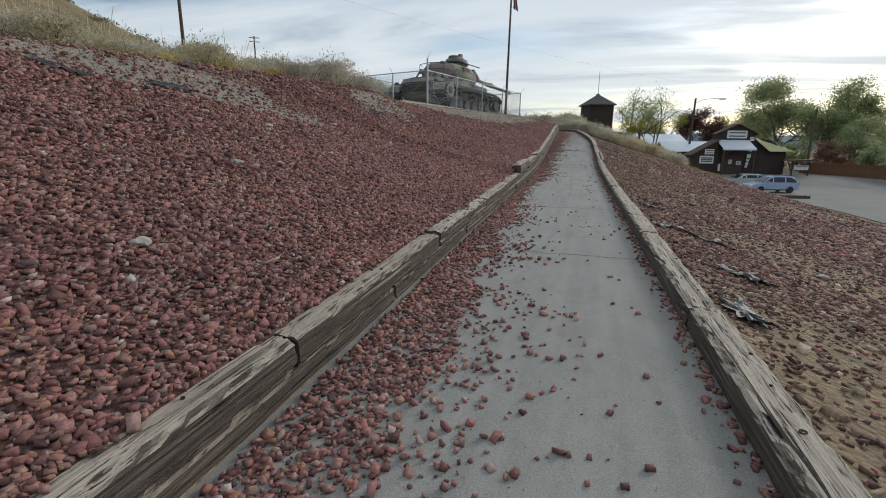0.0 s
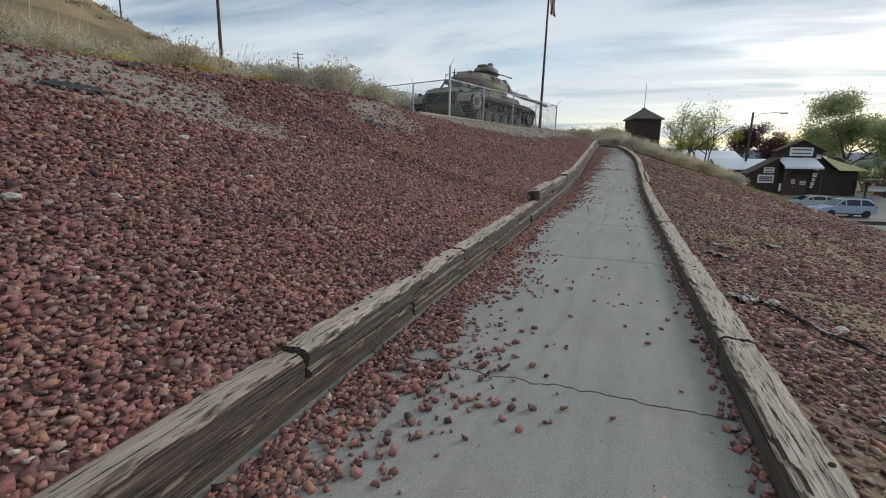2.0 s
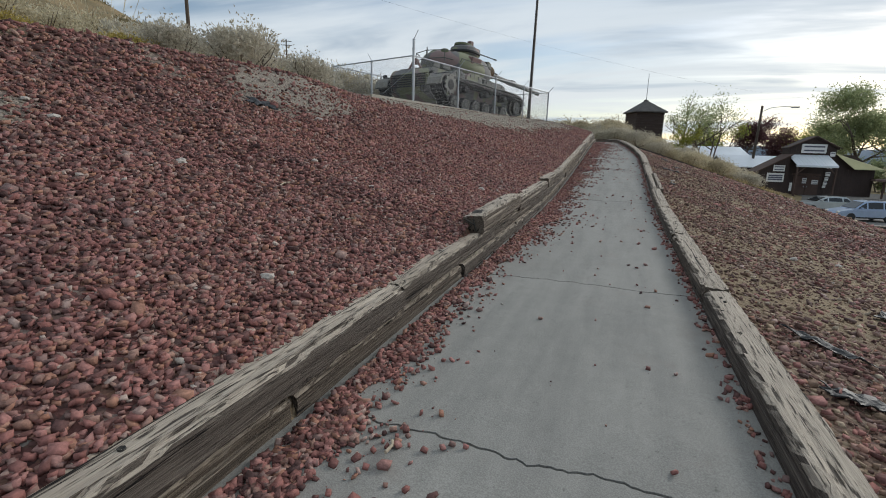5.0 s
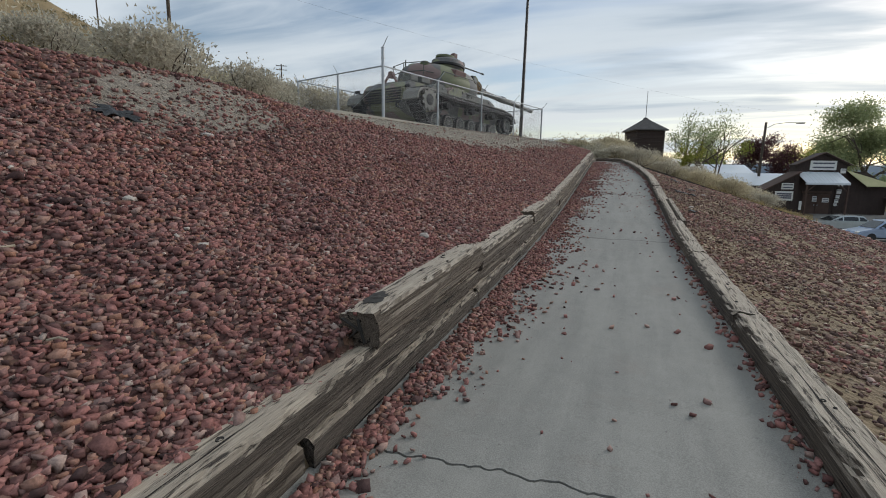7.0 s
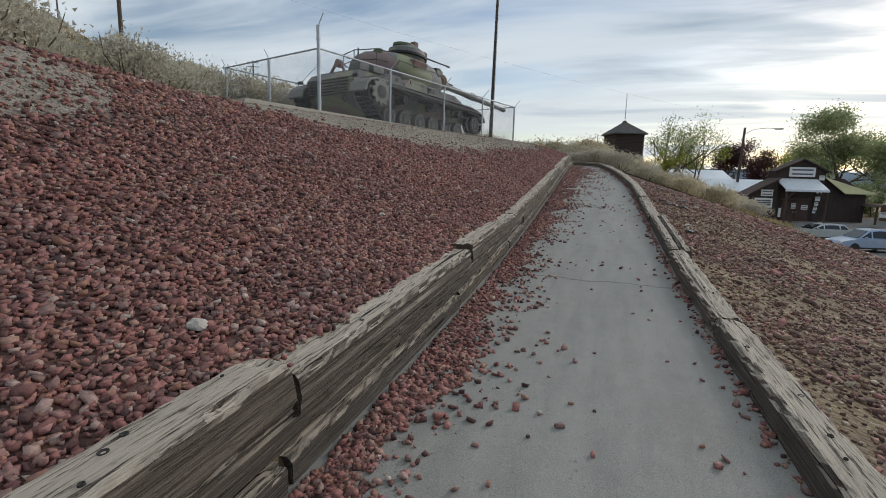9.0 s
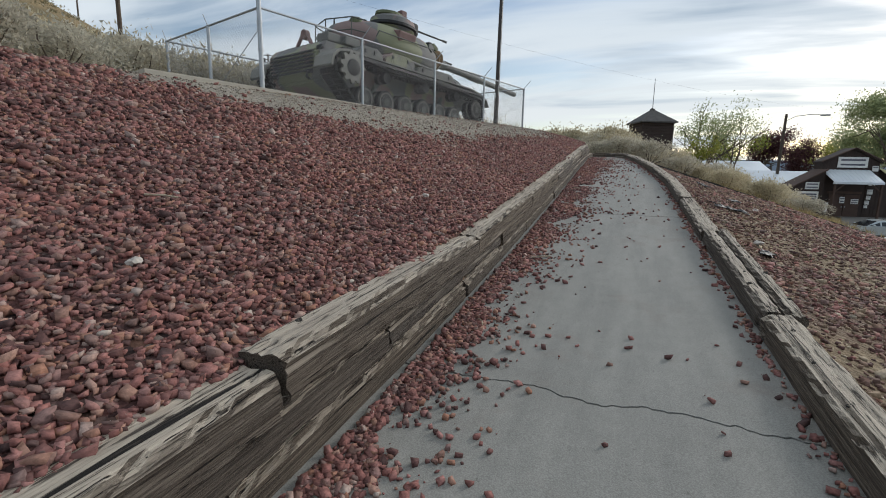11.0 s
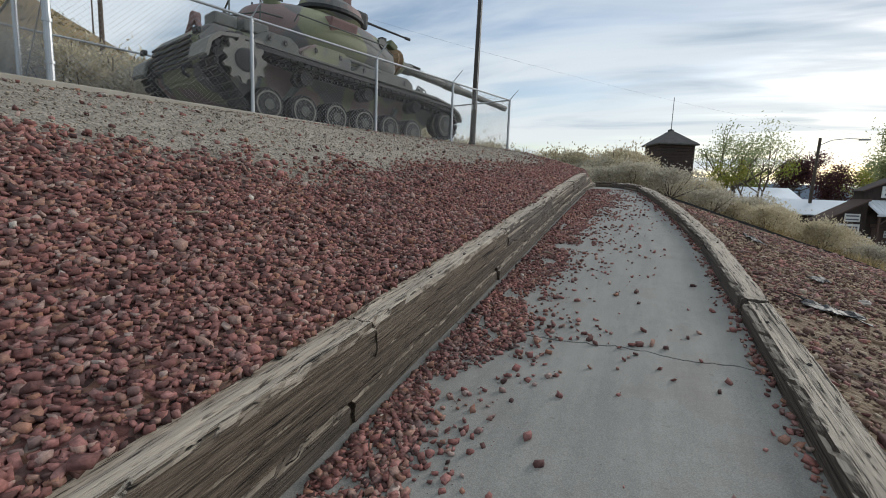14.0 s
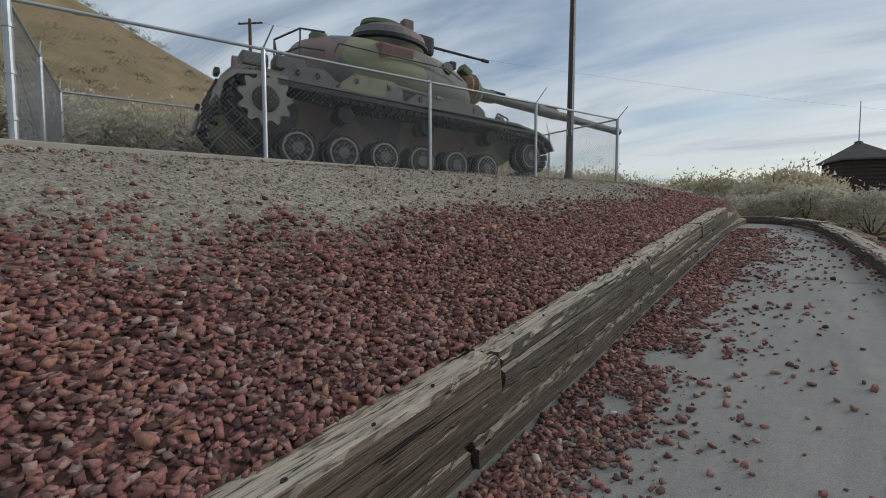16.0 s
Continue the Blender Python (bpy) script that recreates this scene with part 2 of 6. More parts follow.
def mat_ground():
    m, nt, b = material("ground_soil")

    def mask(name):
        a = nt.nodes.new("ShaderNodeAttribute"); a.attribute_name = name
        return a.outputs["Fac"]
    vor = nt.nodes.new("ShaderNodeTexVoronoi"); vor.inputs["Scale"].default_value = 24.0
    link(nt, nt.nodes.new("ShaderNodeNewGeometry").outputs["Position"], vor.inputs["Vector"])
    cell = nt.nodes.new("ShaderNodeSeparateColor"); link(nt, vor.outputs["Color"], cell.inputs[0])
    fine = noise_tex(nt, 45, 4, 0.65, coord="Position")
    big = noise_tex(nt, 0.35, 6, 0.6, coord="Position")
    # gravel tones darkened: crevice shade between stones is put into this colour
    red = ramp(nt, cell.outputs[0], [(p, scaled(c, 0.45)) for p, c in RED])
    tan = mixc(nt, 0.5, ramp(nt, cell.outputs[0], TAN), ramp(nt, fine, [(0.3, (0.10, 0.072, 0.053)), (0.7, (0.23, 0.165, 0.11))]))
    grey = mixc(nt, 0.5, ramp(nt, cell.outputs[0], GREY), ramp(nt, fine, [(0.3, (0.19, 0.168, 0.138)), (0.7, (0.37, 0.33, 0.27))]))
    dry = ramp(nt, noise_tex(nt, 1.6, 6, 0.7, coord="Position"), [(0.25, (0.16, 0.13, 0.08)), (0.5, (0.27, 0.21, 0.12)), (0.75, (0.38, 0.30, 0.17))])
    gold = ramp(nt, noise_tex(nt, 0.09, 8, 0.68, coord="Position"), [(0.3, (0.14, 0.115, 0.062)), (0.5, (0.22, 0.165, 0.09)), (0.7, (0.29, 0.215, 0.12))])
    col = mixc(nt, mask("gold"), dry, gold)
    col = mixc(nt, mask("tan"), col, tan)
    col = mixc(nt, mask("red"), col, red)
    col = mixc(nt, mask("grey"), col, grey)
    col = mixc(nt, 0.6, col, ramp(nt, big, [(0.3, (0.8, 0.8, 0.8)), (0.7, (1.15, 1.15, 1.15))]), 'MULTIPLY')
    link(nt, col, b.inputs["Base Color"])
    b.inputs["Roughness"].default_value = 0.95
    b.inputs["Specular IOR Level"].default_value = 0.2
    bump(nt, b, maths(nt, 'ADD', maths(nt, 'MULTIPLY', vor.outputs["Distance"], -1.0), maths(nt, 'MULTIPLY', fine, 0.5)), 0.8, 0.03)
    return m


def mat_camo():
    m, nt, b = material("camouflage_paint")
    n1, n2 = noise_tex(nt, 0.85, 1, 0.4, coord="Object", dist=0.3), noise_tex(nt, 0.95, 1, 0.4, coord="Object", dist=0.3, stretch=(1.0, 1.3, 1.2))
    fine, dust = noise_tex(nt, 40, 4, coord="Object"), noise_tex(nt, 5, 6, 0.65, coord="Object")
    col = mixc(nt, ramp(nt, n1, [(0.50, (0, 0, 0)), (0.52, (1, 1, 1))]), (0.115, 0.118, 0.122), (0.20, 0.215, 0.125))
    col = mixc(nt, ramp(nt, n2, [(0.57, (0, 0, 0)), (0.59, (1, 1, 1))]), col, (0.215, 0.145, 0.14))
    col = mixc(nt, maths(nt, 'MULTIPLY', dust, 0.35), col, (0.16, 0.15, 0.125))
    col = mixc(nt, 0.5, col, ramp(nt, fine, [(0.3, (0.7, 0.7, 0.7)), (0.7, (1.25, 1.25, 1.25))]), 'MULTIPLY')
    link(nt, col, b.inputs["Base Color"])
    b.inputs["Roughness"].default_value = 0.7
    bump(nt, b, fine, 0.15, 0.004)
    return m


M_CONC, M_GROUND, M_CAMO = mat_concrete(), mat_ground(), mat_camo()
# Body tones: creosote stain, with the side faces' shade put into the colour.
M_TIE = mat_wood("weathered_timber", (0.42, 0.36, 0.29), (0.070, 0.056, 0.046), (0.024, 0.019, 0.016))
# Darker copy: stain plus the lower courses' shade, put into the colour.
M_TIE_DARK = mat_wood("stained_shaded_timber", (0.37, 0.315, 0.25), (0.058, 0.047, 0.039), (0.020, 0.016, 0.013))
M_REDSTONE, M_TANSTONE, M_GREYSTONE = mat_stone("lava_gravel", RED), mat_stone("mixed_gravel", TAN), mat_stone("grey_gravel", GREY)
M_WIRE = simple("dull_wire", (0.30, 0.31, 0.32), 0.55, 0.4, 0.15)
M_STEEL = simple("galvanised_steel", (0.40, 0.42, 0.44), 0.45, 0.75, 0.15)
M_DARKSTEEL = simple("dark_steel", (0.035, 0.036, 0.038), 0.65, 0.4, 0.3, bumpy=0.2)
M_RUBBER = simple("rubber", (0.025, 0.025, 0.026), 0.85, 0, 0.3)
M_OLIVE = simple("olive_paint", (0.10, 0.115, 0.06), 0.7, 0, 0.25)
M_BROWNPAINT = simple("brown_paint", (0.17, 0.10, 0.095), 0.7, 0, 0.25)
M_DUSTY = simple("dusty_grey_paint", (0.20, 0.197, 0.178), 0.75, 0, 0.25)
M_GREYPAINT = simple("grey_green_paint", (0.095, 0.10, 0.092), 0.65, 0, 0.25)
M_CANVAS = simple("tan_canvas", (0.25, 0.17, 0.10), 0.9, 0, 0.3)
M_PLASTIC = simple("black_plastic", (0.016, 0.017, 0.019), 0.6, 0, 0.4, bumpy=0.3, dist=0.01)
M_ASPHALT = simple("asphalt", (0.145, 0.14, 0.13), 0.95, 0, 0.22, 0.35, 50, 0.3, 0.01, "Position")
M_PALECONC = simple("pale_concrete", (0.40, 0.365, 0.305), 0.9, 0, 0.18, 2.5, 60, 0.3, 0.006, "Position")
# Dirt in the slab joints; also the painted shade inside holes and checks.
M_GAP = simple("crack_dirt_shade", (0.03, 0.027, 0.024), 0.95)


# ---------------------------------------------------------------- mesh helpers
def mesh_of(bm, name, mat, smooth=False):
    me = bpy.data.meshes.new(name)
    bmesh.ops.recalc_face_normals(bm, faces=bm.faces)
    bm.to_mesh(me)
    bm.free()
    for mt in (mat if isinstance(mat, (list, tuple)) else [mat]):
        me.materials.append(mt)
    if smooth:
        for p in me.polygons:
            p.use_smooth = True
    return me


def part(name, bm, mat, parent=None, label="", m=None, smooth=False):
    ob = new(name, bm if isinstance(bm, bpy.types.Mesh) else mesh_of(bm, name, mat, smooth))
    if parent is not None:
        ob.parent = parent
    if m is not None:
        ob.matrix_local = m
    return tagged(ob, label)


def empty(name, m, label, category, group="", kind=""):
    ob = new(name)
    ob.empty_display_size = 0.2
    ob.matrix_world = m
    return tagged(ob, label, category, group, kind)


def box(bm, cx, cy, cz, sx, sy, sz, bevel=0.0, rot=None):
    r = bmesh.ops.create_cube(bm, size=1.0)
    vs = r["verts"]
    mt = Matrix.Translation((cx, cy, cz)) @ (rot or Matrix()) @ Matrix.Diagonal((sx, sy, sz, 1))
    bmesh.ops.transform(bm, matrix=mt, verts=vs)
    if bevel:
        es = list({e for v in vs for e in v.link_edges})
        bmesh.ops.bevel(bm, geom=es, offset=bevel, segments=2, affect='EDGES', profile=0.6)
    return bm


def B(*a, **k):
    return box(bmesh.new(), *a, **k)


def tube(bm, p, q, r1, r2=None, seg=10, caps=True):
    p, q = Vector(p), Vector(q)
    r2 = r1 if r2 is None else r2
    rot = (q - p).to_track_quat('Z', 'Y').to_matrix().to_4x4()
    r = bmesh.ops.create_cone(bm, cap_ends=caps, segments=seg, radius1=r1, radius2=r2, depth=(q - p).length)
    bmesh.ops.transform(bm, matrix=Matrix.Translation((p + q) / 2) @ rot, verts=r["verts"])
    return bm


def bent(bm, pts, r, seg=8):
    for a, b in zip(pts, pts[1:]):
        tube(bm, a, b, r, r, seg)
    return bm


def prism(bm, outline, y0, y1):
    """An x-z outline drawn out along y."""
    a = [bm.verts.new((x, y0, z)) for x, z in outline]
    b = [bm.verts.new((x, y1, z)) for x, z in outline]
    n = len(a)
    bm.faces.new(a), bm.faces.new(b[::-1])
    for i in range(n):
        bm.faces.new((a[i], b[i], b[(i + 1) % n], a[(i + 1) % n]))
    return bm


def lathe(bm, prof, seg=20, axis='Z', caps=True):
    """Turn (radius, height) pairs round an axis."""
    rings = []
    for r, h in prof:
        ring = []
        for i in range(seg):
            a = 2 * math.pi * i / seg
            c, s = r * math.cos(a), r * math.sin(a)
            ring.append(bm.verts.new((c, s, h) if axis == 'Z' else (c, h, s) if axis == 'Y' else (h, c, s)))
        rings.append(ring)
    for a, b in zip(rings, rings[1:]):
        for i in range(seg):
            bm.faces.new((a[i], a[(i + 1) % seg], b[(i + 1) % seg], b[i]))
    if caps:
        bm.faces.new(rings[0][::-1]), bm.faces.new(rings[-1])
    return bm


def soup(name, verts, faces, mat):
    """A mesh from numpy arrays of vertices and equal-sided faces."""
    me = bpy.data.meshes.new(name)
    k = faces.shape[1]
    me.vertices.add(len(verts)), me.loops.add(faces.size), me.polygons.add(len(faces))
    me.vertices.foreach_set("co", np.ascontiguousarray(verts, dtype=np.float32).ravel())
    me.loops.foreach_set("vertex_index", np.ascontiguousarray(faces, dtype=np.int32).ravel())
    me.polygons.foreach_set("loop_start", np.arange(0, faces.size, k, dtype=np.int32))
    me.polygons.foreach_set("loop_total", np.full(len(faces), k, dtype=np.int32))
    me.update(calc_edges=True)
    me.materials.append(mat)
    return me


# ---------------------------------------------------------------- the lie of the land
FLOOR_Y = (-40, 0, 5, 11, 14, 16.5, 19, 21.4, 27, 31, 40, 70, 200)
FLOOR_Z = (-1.0, 0.05, 0.20, 0.36, 0.46, 0.58, 0.82, 1.08, 1.76, 2.20, 2.26, 2.3, 2.3)
LOT = -2.8
FENCE0, FDIR = Vector((-7.557, 21.76, 0)), Vector((2.95, 10.12, 0)).normalized()
FNOR = Vector((-FDIR.y, FDIR.x, 0))


def floor_z(y):
    y = np.asarray(y, dtype=float)
    return sum(np.interp(y + o, FLOOR_Y, FLOOR_Z) for o in (-1.2, -0.6, 0, 0.6, 1.2)) / 5


def left_x(y):
    return -1.2 - 0.0255 * np.clip(y, -20, 31)


def right_x(y):
    y = np.asarray(y, dtype=float)
    return np.where(y < 22, 0.775 - 0.0285 * y, np.interp(y, (22, 24.7, 26.5, 28.7, 30.3, 32, 33.8, 35), (0.148, 0.02, -0.22, -0.55, -0.9, -1.6, -3.0, -5.0)))


def lot_edge(y):
    return np.interp(y, (-40, 20, 42, 47, 53, 59, 63, 80), (16.4, 16.4, 16.0, 14.4, 14.2, 14.6, 16.2, 16.4))


def lot_z(y):
    return LOT + 0.9 * smooth(55, 66, y)


def wall_top(y):
    """Height of the timber edging over the walk."""
    return np.interp(y, (10.3, 10.9, 14, 17), (0.29, 0.40, 0.46, 0.47))


def smooth(a, b, x):
    t = np.clip((np.asarray(x, dtype=float) - a) / (b - a), 0, 1)
    return t * t * (3 - 2 * t)


def land(x, y):
    x, y = np.asarray(x, dtype=float), np.asarray(y, dtype=float)
    f = floor_z(y)
    u = left_x(y) - x
    v = x - right_x(np.minimum(y, 30)) - 0.16
    # uphill side
    a = np.interp(y, (6, 12, 15, 18), (0.245, 0.15, 0.20, 0.30))
    b = np.interp(y, (6, 12, 15, 18), (0.010, 0.033, 0.032, 0.0))
    uu = np.clip(u, 0, 9)
    zl = f + wall_top(y) - 0.03 + a * uu + b * uu * uu
    cap = np.interp(y, (-20, 0, 6, 12, 20, 60), (2.4, 2.75, 2.95, 3.1, 3.05, 3.0)) + 0.16 * np.clip(u - 9.2, 0, 62) * smooth(-60, -10, -np.abs(y - 15))
    k = 0.18
    h = np.clip(0.5 + 0.5 * (cap - zl) / k, 0, 1)
    zl = cap * (1 - h) + zl * h - k * h * (1 - h)
    # downhill side
    run = np.maximum(lot_edge(y) - 0.3 - right_x(np.minimum(y, 30)), 4)
    w = np.clip(v / run, 0, 1)
    low = lot_z(y)
    zr = f - 0.03 - (f - low) * (1 - (1 - w) ** 1.12)
    behind = smooth(30.5, 33.5, y)
    z = np.where(u > 0.13, zl * (1 - behind) + behind * np.minimum(zl, f + 0.05 + 0.12 * np.clip(u - 3, 0, 8)), np.where(v > 0, zr, f - 0.05))
    # the hill
    hill = 66 * np.exp(-0.5 * ((y - 20) / 75) ** 2) * np.exp(-0.5 * ((x + 175) / 62) ** 2)
    z = z + hill * smooth(-14, -45, x)
    return z


def ground_z(x, y):
    return float(land(x, y))


def spread(fine0, fine1, step, far, grow=1.22):
    mid = list(np.arange(fine0, fine1 + 1e-6, step))
    lo, hi, s = [fine0], [fine1], step
    while hi[-1] < far:
        s *= grow
        lo.append(lo[-1] - s), hi.append(hi[-1] + s)
    return np.array(lo[:0:-1] + mid + hi[1:])


def relief(X, Y):
    """Small unevenness of the loose ground: two noises and the height to add."""
    X, Y = np.asarray(X, dtype=float), np.asarray(Y, dtype=float)
    nse = np.array([noise.noise((x * 1.3, y * 1.3, 0)) + 0.5 * noise.noise((x * 3.7, y * 3.7, 4)) for x, y in zip(X.ravel(), Y.ravel())]).reshape(X.shape)
    big = np.array([noise.noise((x * 0.45, y * 0.45, 9)) for x, y in zip(X.ravel(), Y.ravel())]).reshape(X.shape)
    U, V = left_x(Y) - X, X - right_x(np.minimum(Y, 30)) - 0.16
    loose = ((U > 0.1) | (V > 0.1)) & (X < 14)
    return nse, big, np.where(loose, 0.03 * nse * np.clip(2 * (U + V), 0, 1) + 0.05 * big * np.clip(U + V, 0, 1), 0)


def grey_zone(X, Y, nse, big):
    U = left_x(Y) - X
    F = (X - FENCE0.x) * FNOR.x + (Y - FENCE0.y) * FNOR.y         # behind the fence is positive
    A = (X - FENCE0.x) * FDIR.x + (Y - FENCE0.y) * FDIR.y
    band = np.interp(A, (-4, -1, 1, 6, 12), (0.4, 2.9, 3.7, 3.2, 1.9)) + 0.3 * big
    grey = smooth(-band - 0.8, -band + 0.8, F + 0.4 * nse) * smooth(-6, -2, A) * (1 - smooth(15, 17, A)) * (F < 6) * smooth(0.6, 1.0, U)
    t = np.clip(((X + 8.4) * 2.7 + (Y - 5.3) * 3.3) / (2.7 ** 2 + 3.3 ** 2), 0, 1)
    run = np.hypot(X + 8.4 - 2.7 * t, Y - 5.3 - 3.3 * t)
    patch = 1.5 * np.exp(-(run / (0.75 - 0.25 * t)) ** 2) + 0.9 * np.exp(-(((X + 6.1) / 0.9) ** 2 + ((Y - 14.0) / 1.3) ** 2)) + np.exp(-(((X + 7.4) / 1.6) ** 2 + ((Y - 8.2) / 1.7) ** 2) * 1.1) + 0.85 * np.exp(-(((X + 6.6) / 1.1) ** 2 + ((Y - 14.2) / 3.0) ** 2)) + 0.9 * np.exp(-(((U - 8.9) / 1.5) ** 2))
    return np.maximum(grey, 0.8 * smooth(0.35, 1.0, patch + 0.55 * nse + 0.2 * big) * (Y < 21) * (U > 1))


def build_ground():
    sx, ys = spread(-12, 14, 0.14, 2500), spread(-4, 40, 0.16, 2500)
    S, Y = np.meshgrid(sx, ys)
    X = S - 0.027 * np.clip(Y, -10, 31)
    Z = land(X, Y)
    nse, big, add = relief(X, Y)
    U, V = left_x(Y) - X, X - right_x(np.minimum(Y, 30)) - 0.16
    Z = Z + add
    n, mcols = X.shape
    verts = np.stack([X, Y, Z], -1).reshape(-1, 3)
    i = np.arange(n * mcols).reshape(n, mcols)
    faces = np.stack([i[:-1, :-1], i[:-1, 1:], i[1:, 1:], i[1:, :-1]], -1).reshape(-1, 4)
    me = soup("ground", verts, faces, M_GROUND)
    crest = 7.3 + 1.0 * big
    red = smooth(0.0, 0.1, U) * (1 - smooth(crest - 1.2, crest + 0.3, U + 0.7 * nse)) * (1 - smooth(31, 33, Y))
    grey = grey_zone(X, Y, nse, big)
    tan = smooth(0.05, 0.2, V) * (X < lot_edge(Y)) * (Y < 36 + X) * (0.55 + 0.45 * smooth(-0.2, 0.2, big))
    redr = smooth(0.1, 0.4, V) * (X < lot_edge(Y)) * (Y < 32 + X) * smooth(0.05, 0.5, nse * 0.6 + big + 0.6 * smooth(1.5, 4.5, V) - 0.1) * 0.85
    gold = smooth(-13, -30, X)
    for name, arr in (("red", np.maximum(red, redr)), ("grey", grey), ("tan", tan), ("gold", gold)):
        at = me.attributes.new(name, 'FLOAT', 'POINT')
        at.data.foreach_set("value", np.ascontiguousarray(arr, dtype=np.float32).ravel())
    for p in me.polygons:
        p.use_smooth = True
    return tagged(new("ground", me), "sloping red lava gravel and dry soil hillside", "ground", kind="structure")


ground = build_ground()


# ---------------------------------------------------------------- concrete walk, slab by slab
JOINTS = (-3.6, 4.87, 8.05, 10.62, 16.45, 21.38, 26.6, 30.0)


def build_walk():
    path = tagged(new("pavement"), "grey concrete footpath with cracked joints and loose gravel", "footpath", kind="structure")
    for k, (a, b) in enumerate(zip(JOINTS, JOINTS[1:])):
        bm = bmesh.new()
        n, mcols = 8, 90
        rows = []
        for i in range(n + 1):
            row = []
            for j in range(mcols + 1):
                w = j / mcols
                y0 = a + 0.06 * noise.noise((w * 4, k * 3.1, 1)) + 0.03 * noise.noise((w * 17, k * 3.1, 2)) + 0.018 * noise.noise((w * 48, k * 3.1, 4)) + 0.007 + 0.005 * noise.noise((w * 40, k, 7))
                y1 = b + 0.06 * noise.noise((w * 4, (k + 1) * 3.1, 1)) + 0.03 * noise.noise((w * 17, (k + 1) * 3.1, 2)) + 0.018 * noise.noise((w * 48, (k + 1) * 3.1, 4)) - 0.007
                y = y0 + (y1 - y0) * i / n
                x = float(left_x(y)) - 0.05 + (float(right_x(y)) + 0.1 - float(left_x(y))) * w
                dip = 0.006 if i in (0, n) else 0.0
                row.append(bm.verts.new((x, y, float(floor_z(y)) - dip)))
            rows.append(row)
        for i in range(n):
            for j in range(mcols):
                bm.faces.new((rows[i][j], rows[i][j + 1], rows[i + 1][j + 1], rows[i + 1][j]))
        rim = [e for e in bm.edges if e.is_boundary]
        ext = bmesh.ops.extrude_edge_only(bm, edges=rim)
        bmesh.ops.translate(bm, vec=(0, 0, -0.08), verts=[g for g in ext["geom"] if isinstance(g, bmesh.types.BMVert)])
        part("slab", bm, M_CONC, path, smooth=False)
    # the bend beyond
    bm = bmesh.new()
    prev = None
    for y in np.linspace(30.0, 35.0, 14):
        xr = float(right_x(y)) + 0.05
        xl = float(np.interp(y, (30, 31, 32, 33, 35), (-2.05, -2.6, -4.2, -7, -9)))
        cur = [bm.verts.new((xl + (xr - xl) * w, y, float(floor_z(y)))) for w in (0, 0.5, 1)]
        if prev:
            for q in (0, 1):
                bm.faces.new((prev[q], prev[q + 1], cur[q + 1], cur[q]))
        prev = cur
    part("slab", bm, M_CONC, path)
    bm = bmesh.new()
    for a in JOINTS[1:-1]:
        x0, x1, z = float(left_x(a)), float(right_x(a)), float(floor_z(a)) - 0.03
        box(bm, (x0 + x1) / 2, a, z - 0.02, x1 - x0, 0.16, 0.03, rot=Matrix.Rotation(math.atan(float(floor_z(a + .5) - floor_z(a - .5))), 4, 'X'))
    part("joint_filler", bm, M_GAP, path)


build_walk()


# ---------------------------------------------------------------- railway-tie edging
def tie_mesh(length, w, h, seed, mat, rough=0.010, split=False):
    """A worn timber along x, its top at z = h/2, with checks along the grain."""
    rng = random.Random(seed)
    ring, c = [], 0.018
    for (x0, y0), (x1, y1) in (((-w / 2 + c, h / 2), (w / 2 - c, h / 2)), ((w / 2, h / 2 - c), (w / 2, -h / 2 + c)),
                               ((w / 2 - c, -h / 2), (-w / 2 + c, -h / 2)), ((-w / 2, -h / 2 + c), (-w / 2, h / 2 - c))):
        for i in range(9):
            ring.append((x0 + (x1 - x0) * i / 8, y0 + (y1 - y0) * i / 8))
    nseg = max(10, int(length / 0.045))
    groove = [max(0.0, rng.random() - 0.62) * 2.6 for _ in ring]
    g0 = [rng.random() for _ in ring]
    bm = bmesh.new()
    rows = []
    for s in range(nseg + 1):
        t = s / nseg
        x = (t - 0.5) * length
        row = []
        for i, (a, b) in enumerate(ring):
            live = 0.95 * max(0.0, noise.noise((x * 0.9 + g0[i] * 40, seed, i * 0.2)) + 0.35)
            d = rough * 1.9 * groove[i] * live
            d += rough * 0.5 * noise.noise((x * 2.2, a * 14 + seed, b * 14))
            worn = 0.0
            if i % 9 in (0, 8):
                worn = 0.032 * max(0.0, noise.noise((x * 5.5 + seed, i // 9 * 5.0, seed)) + 0.15) + 0.016 * max(0.0, noise.noise((x * 17 + seed, i // 9 * 3.0, seed)))
            if abs(t - 0.5) > 0.46 and (b > h * 0.4 or a > w * 0.4):
                worn += 0.012 * rng.random()
            l = math.hypot(a, b)
            xe = x + (0.02 * noise.noise((a * 22, b * 22, seed)) if s in (0, nseg) else 0)
            row.append(bm.verts.new((xe, a * (1 - (d + worn) / l), b * (1 - (d + worn) / l))))
        rows.append(row)
    n = len(ring)
    for p, q in zip(rows, rows[1:]):
        for i in range(n):
            bm.faces.new((p[i], p[(i + 1) % n], q[(i + 1) % n], q[i]))
    bm.faces.new(rows[0][::-1]), bm.faces.new(rows[-1])
    return mesh_of(bm, "timber", mat)


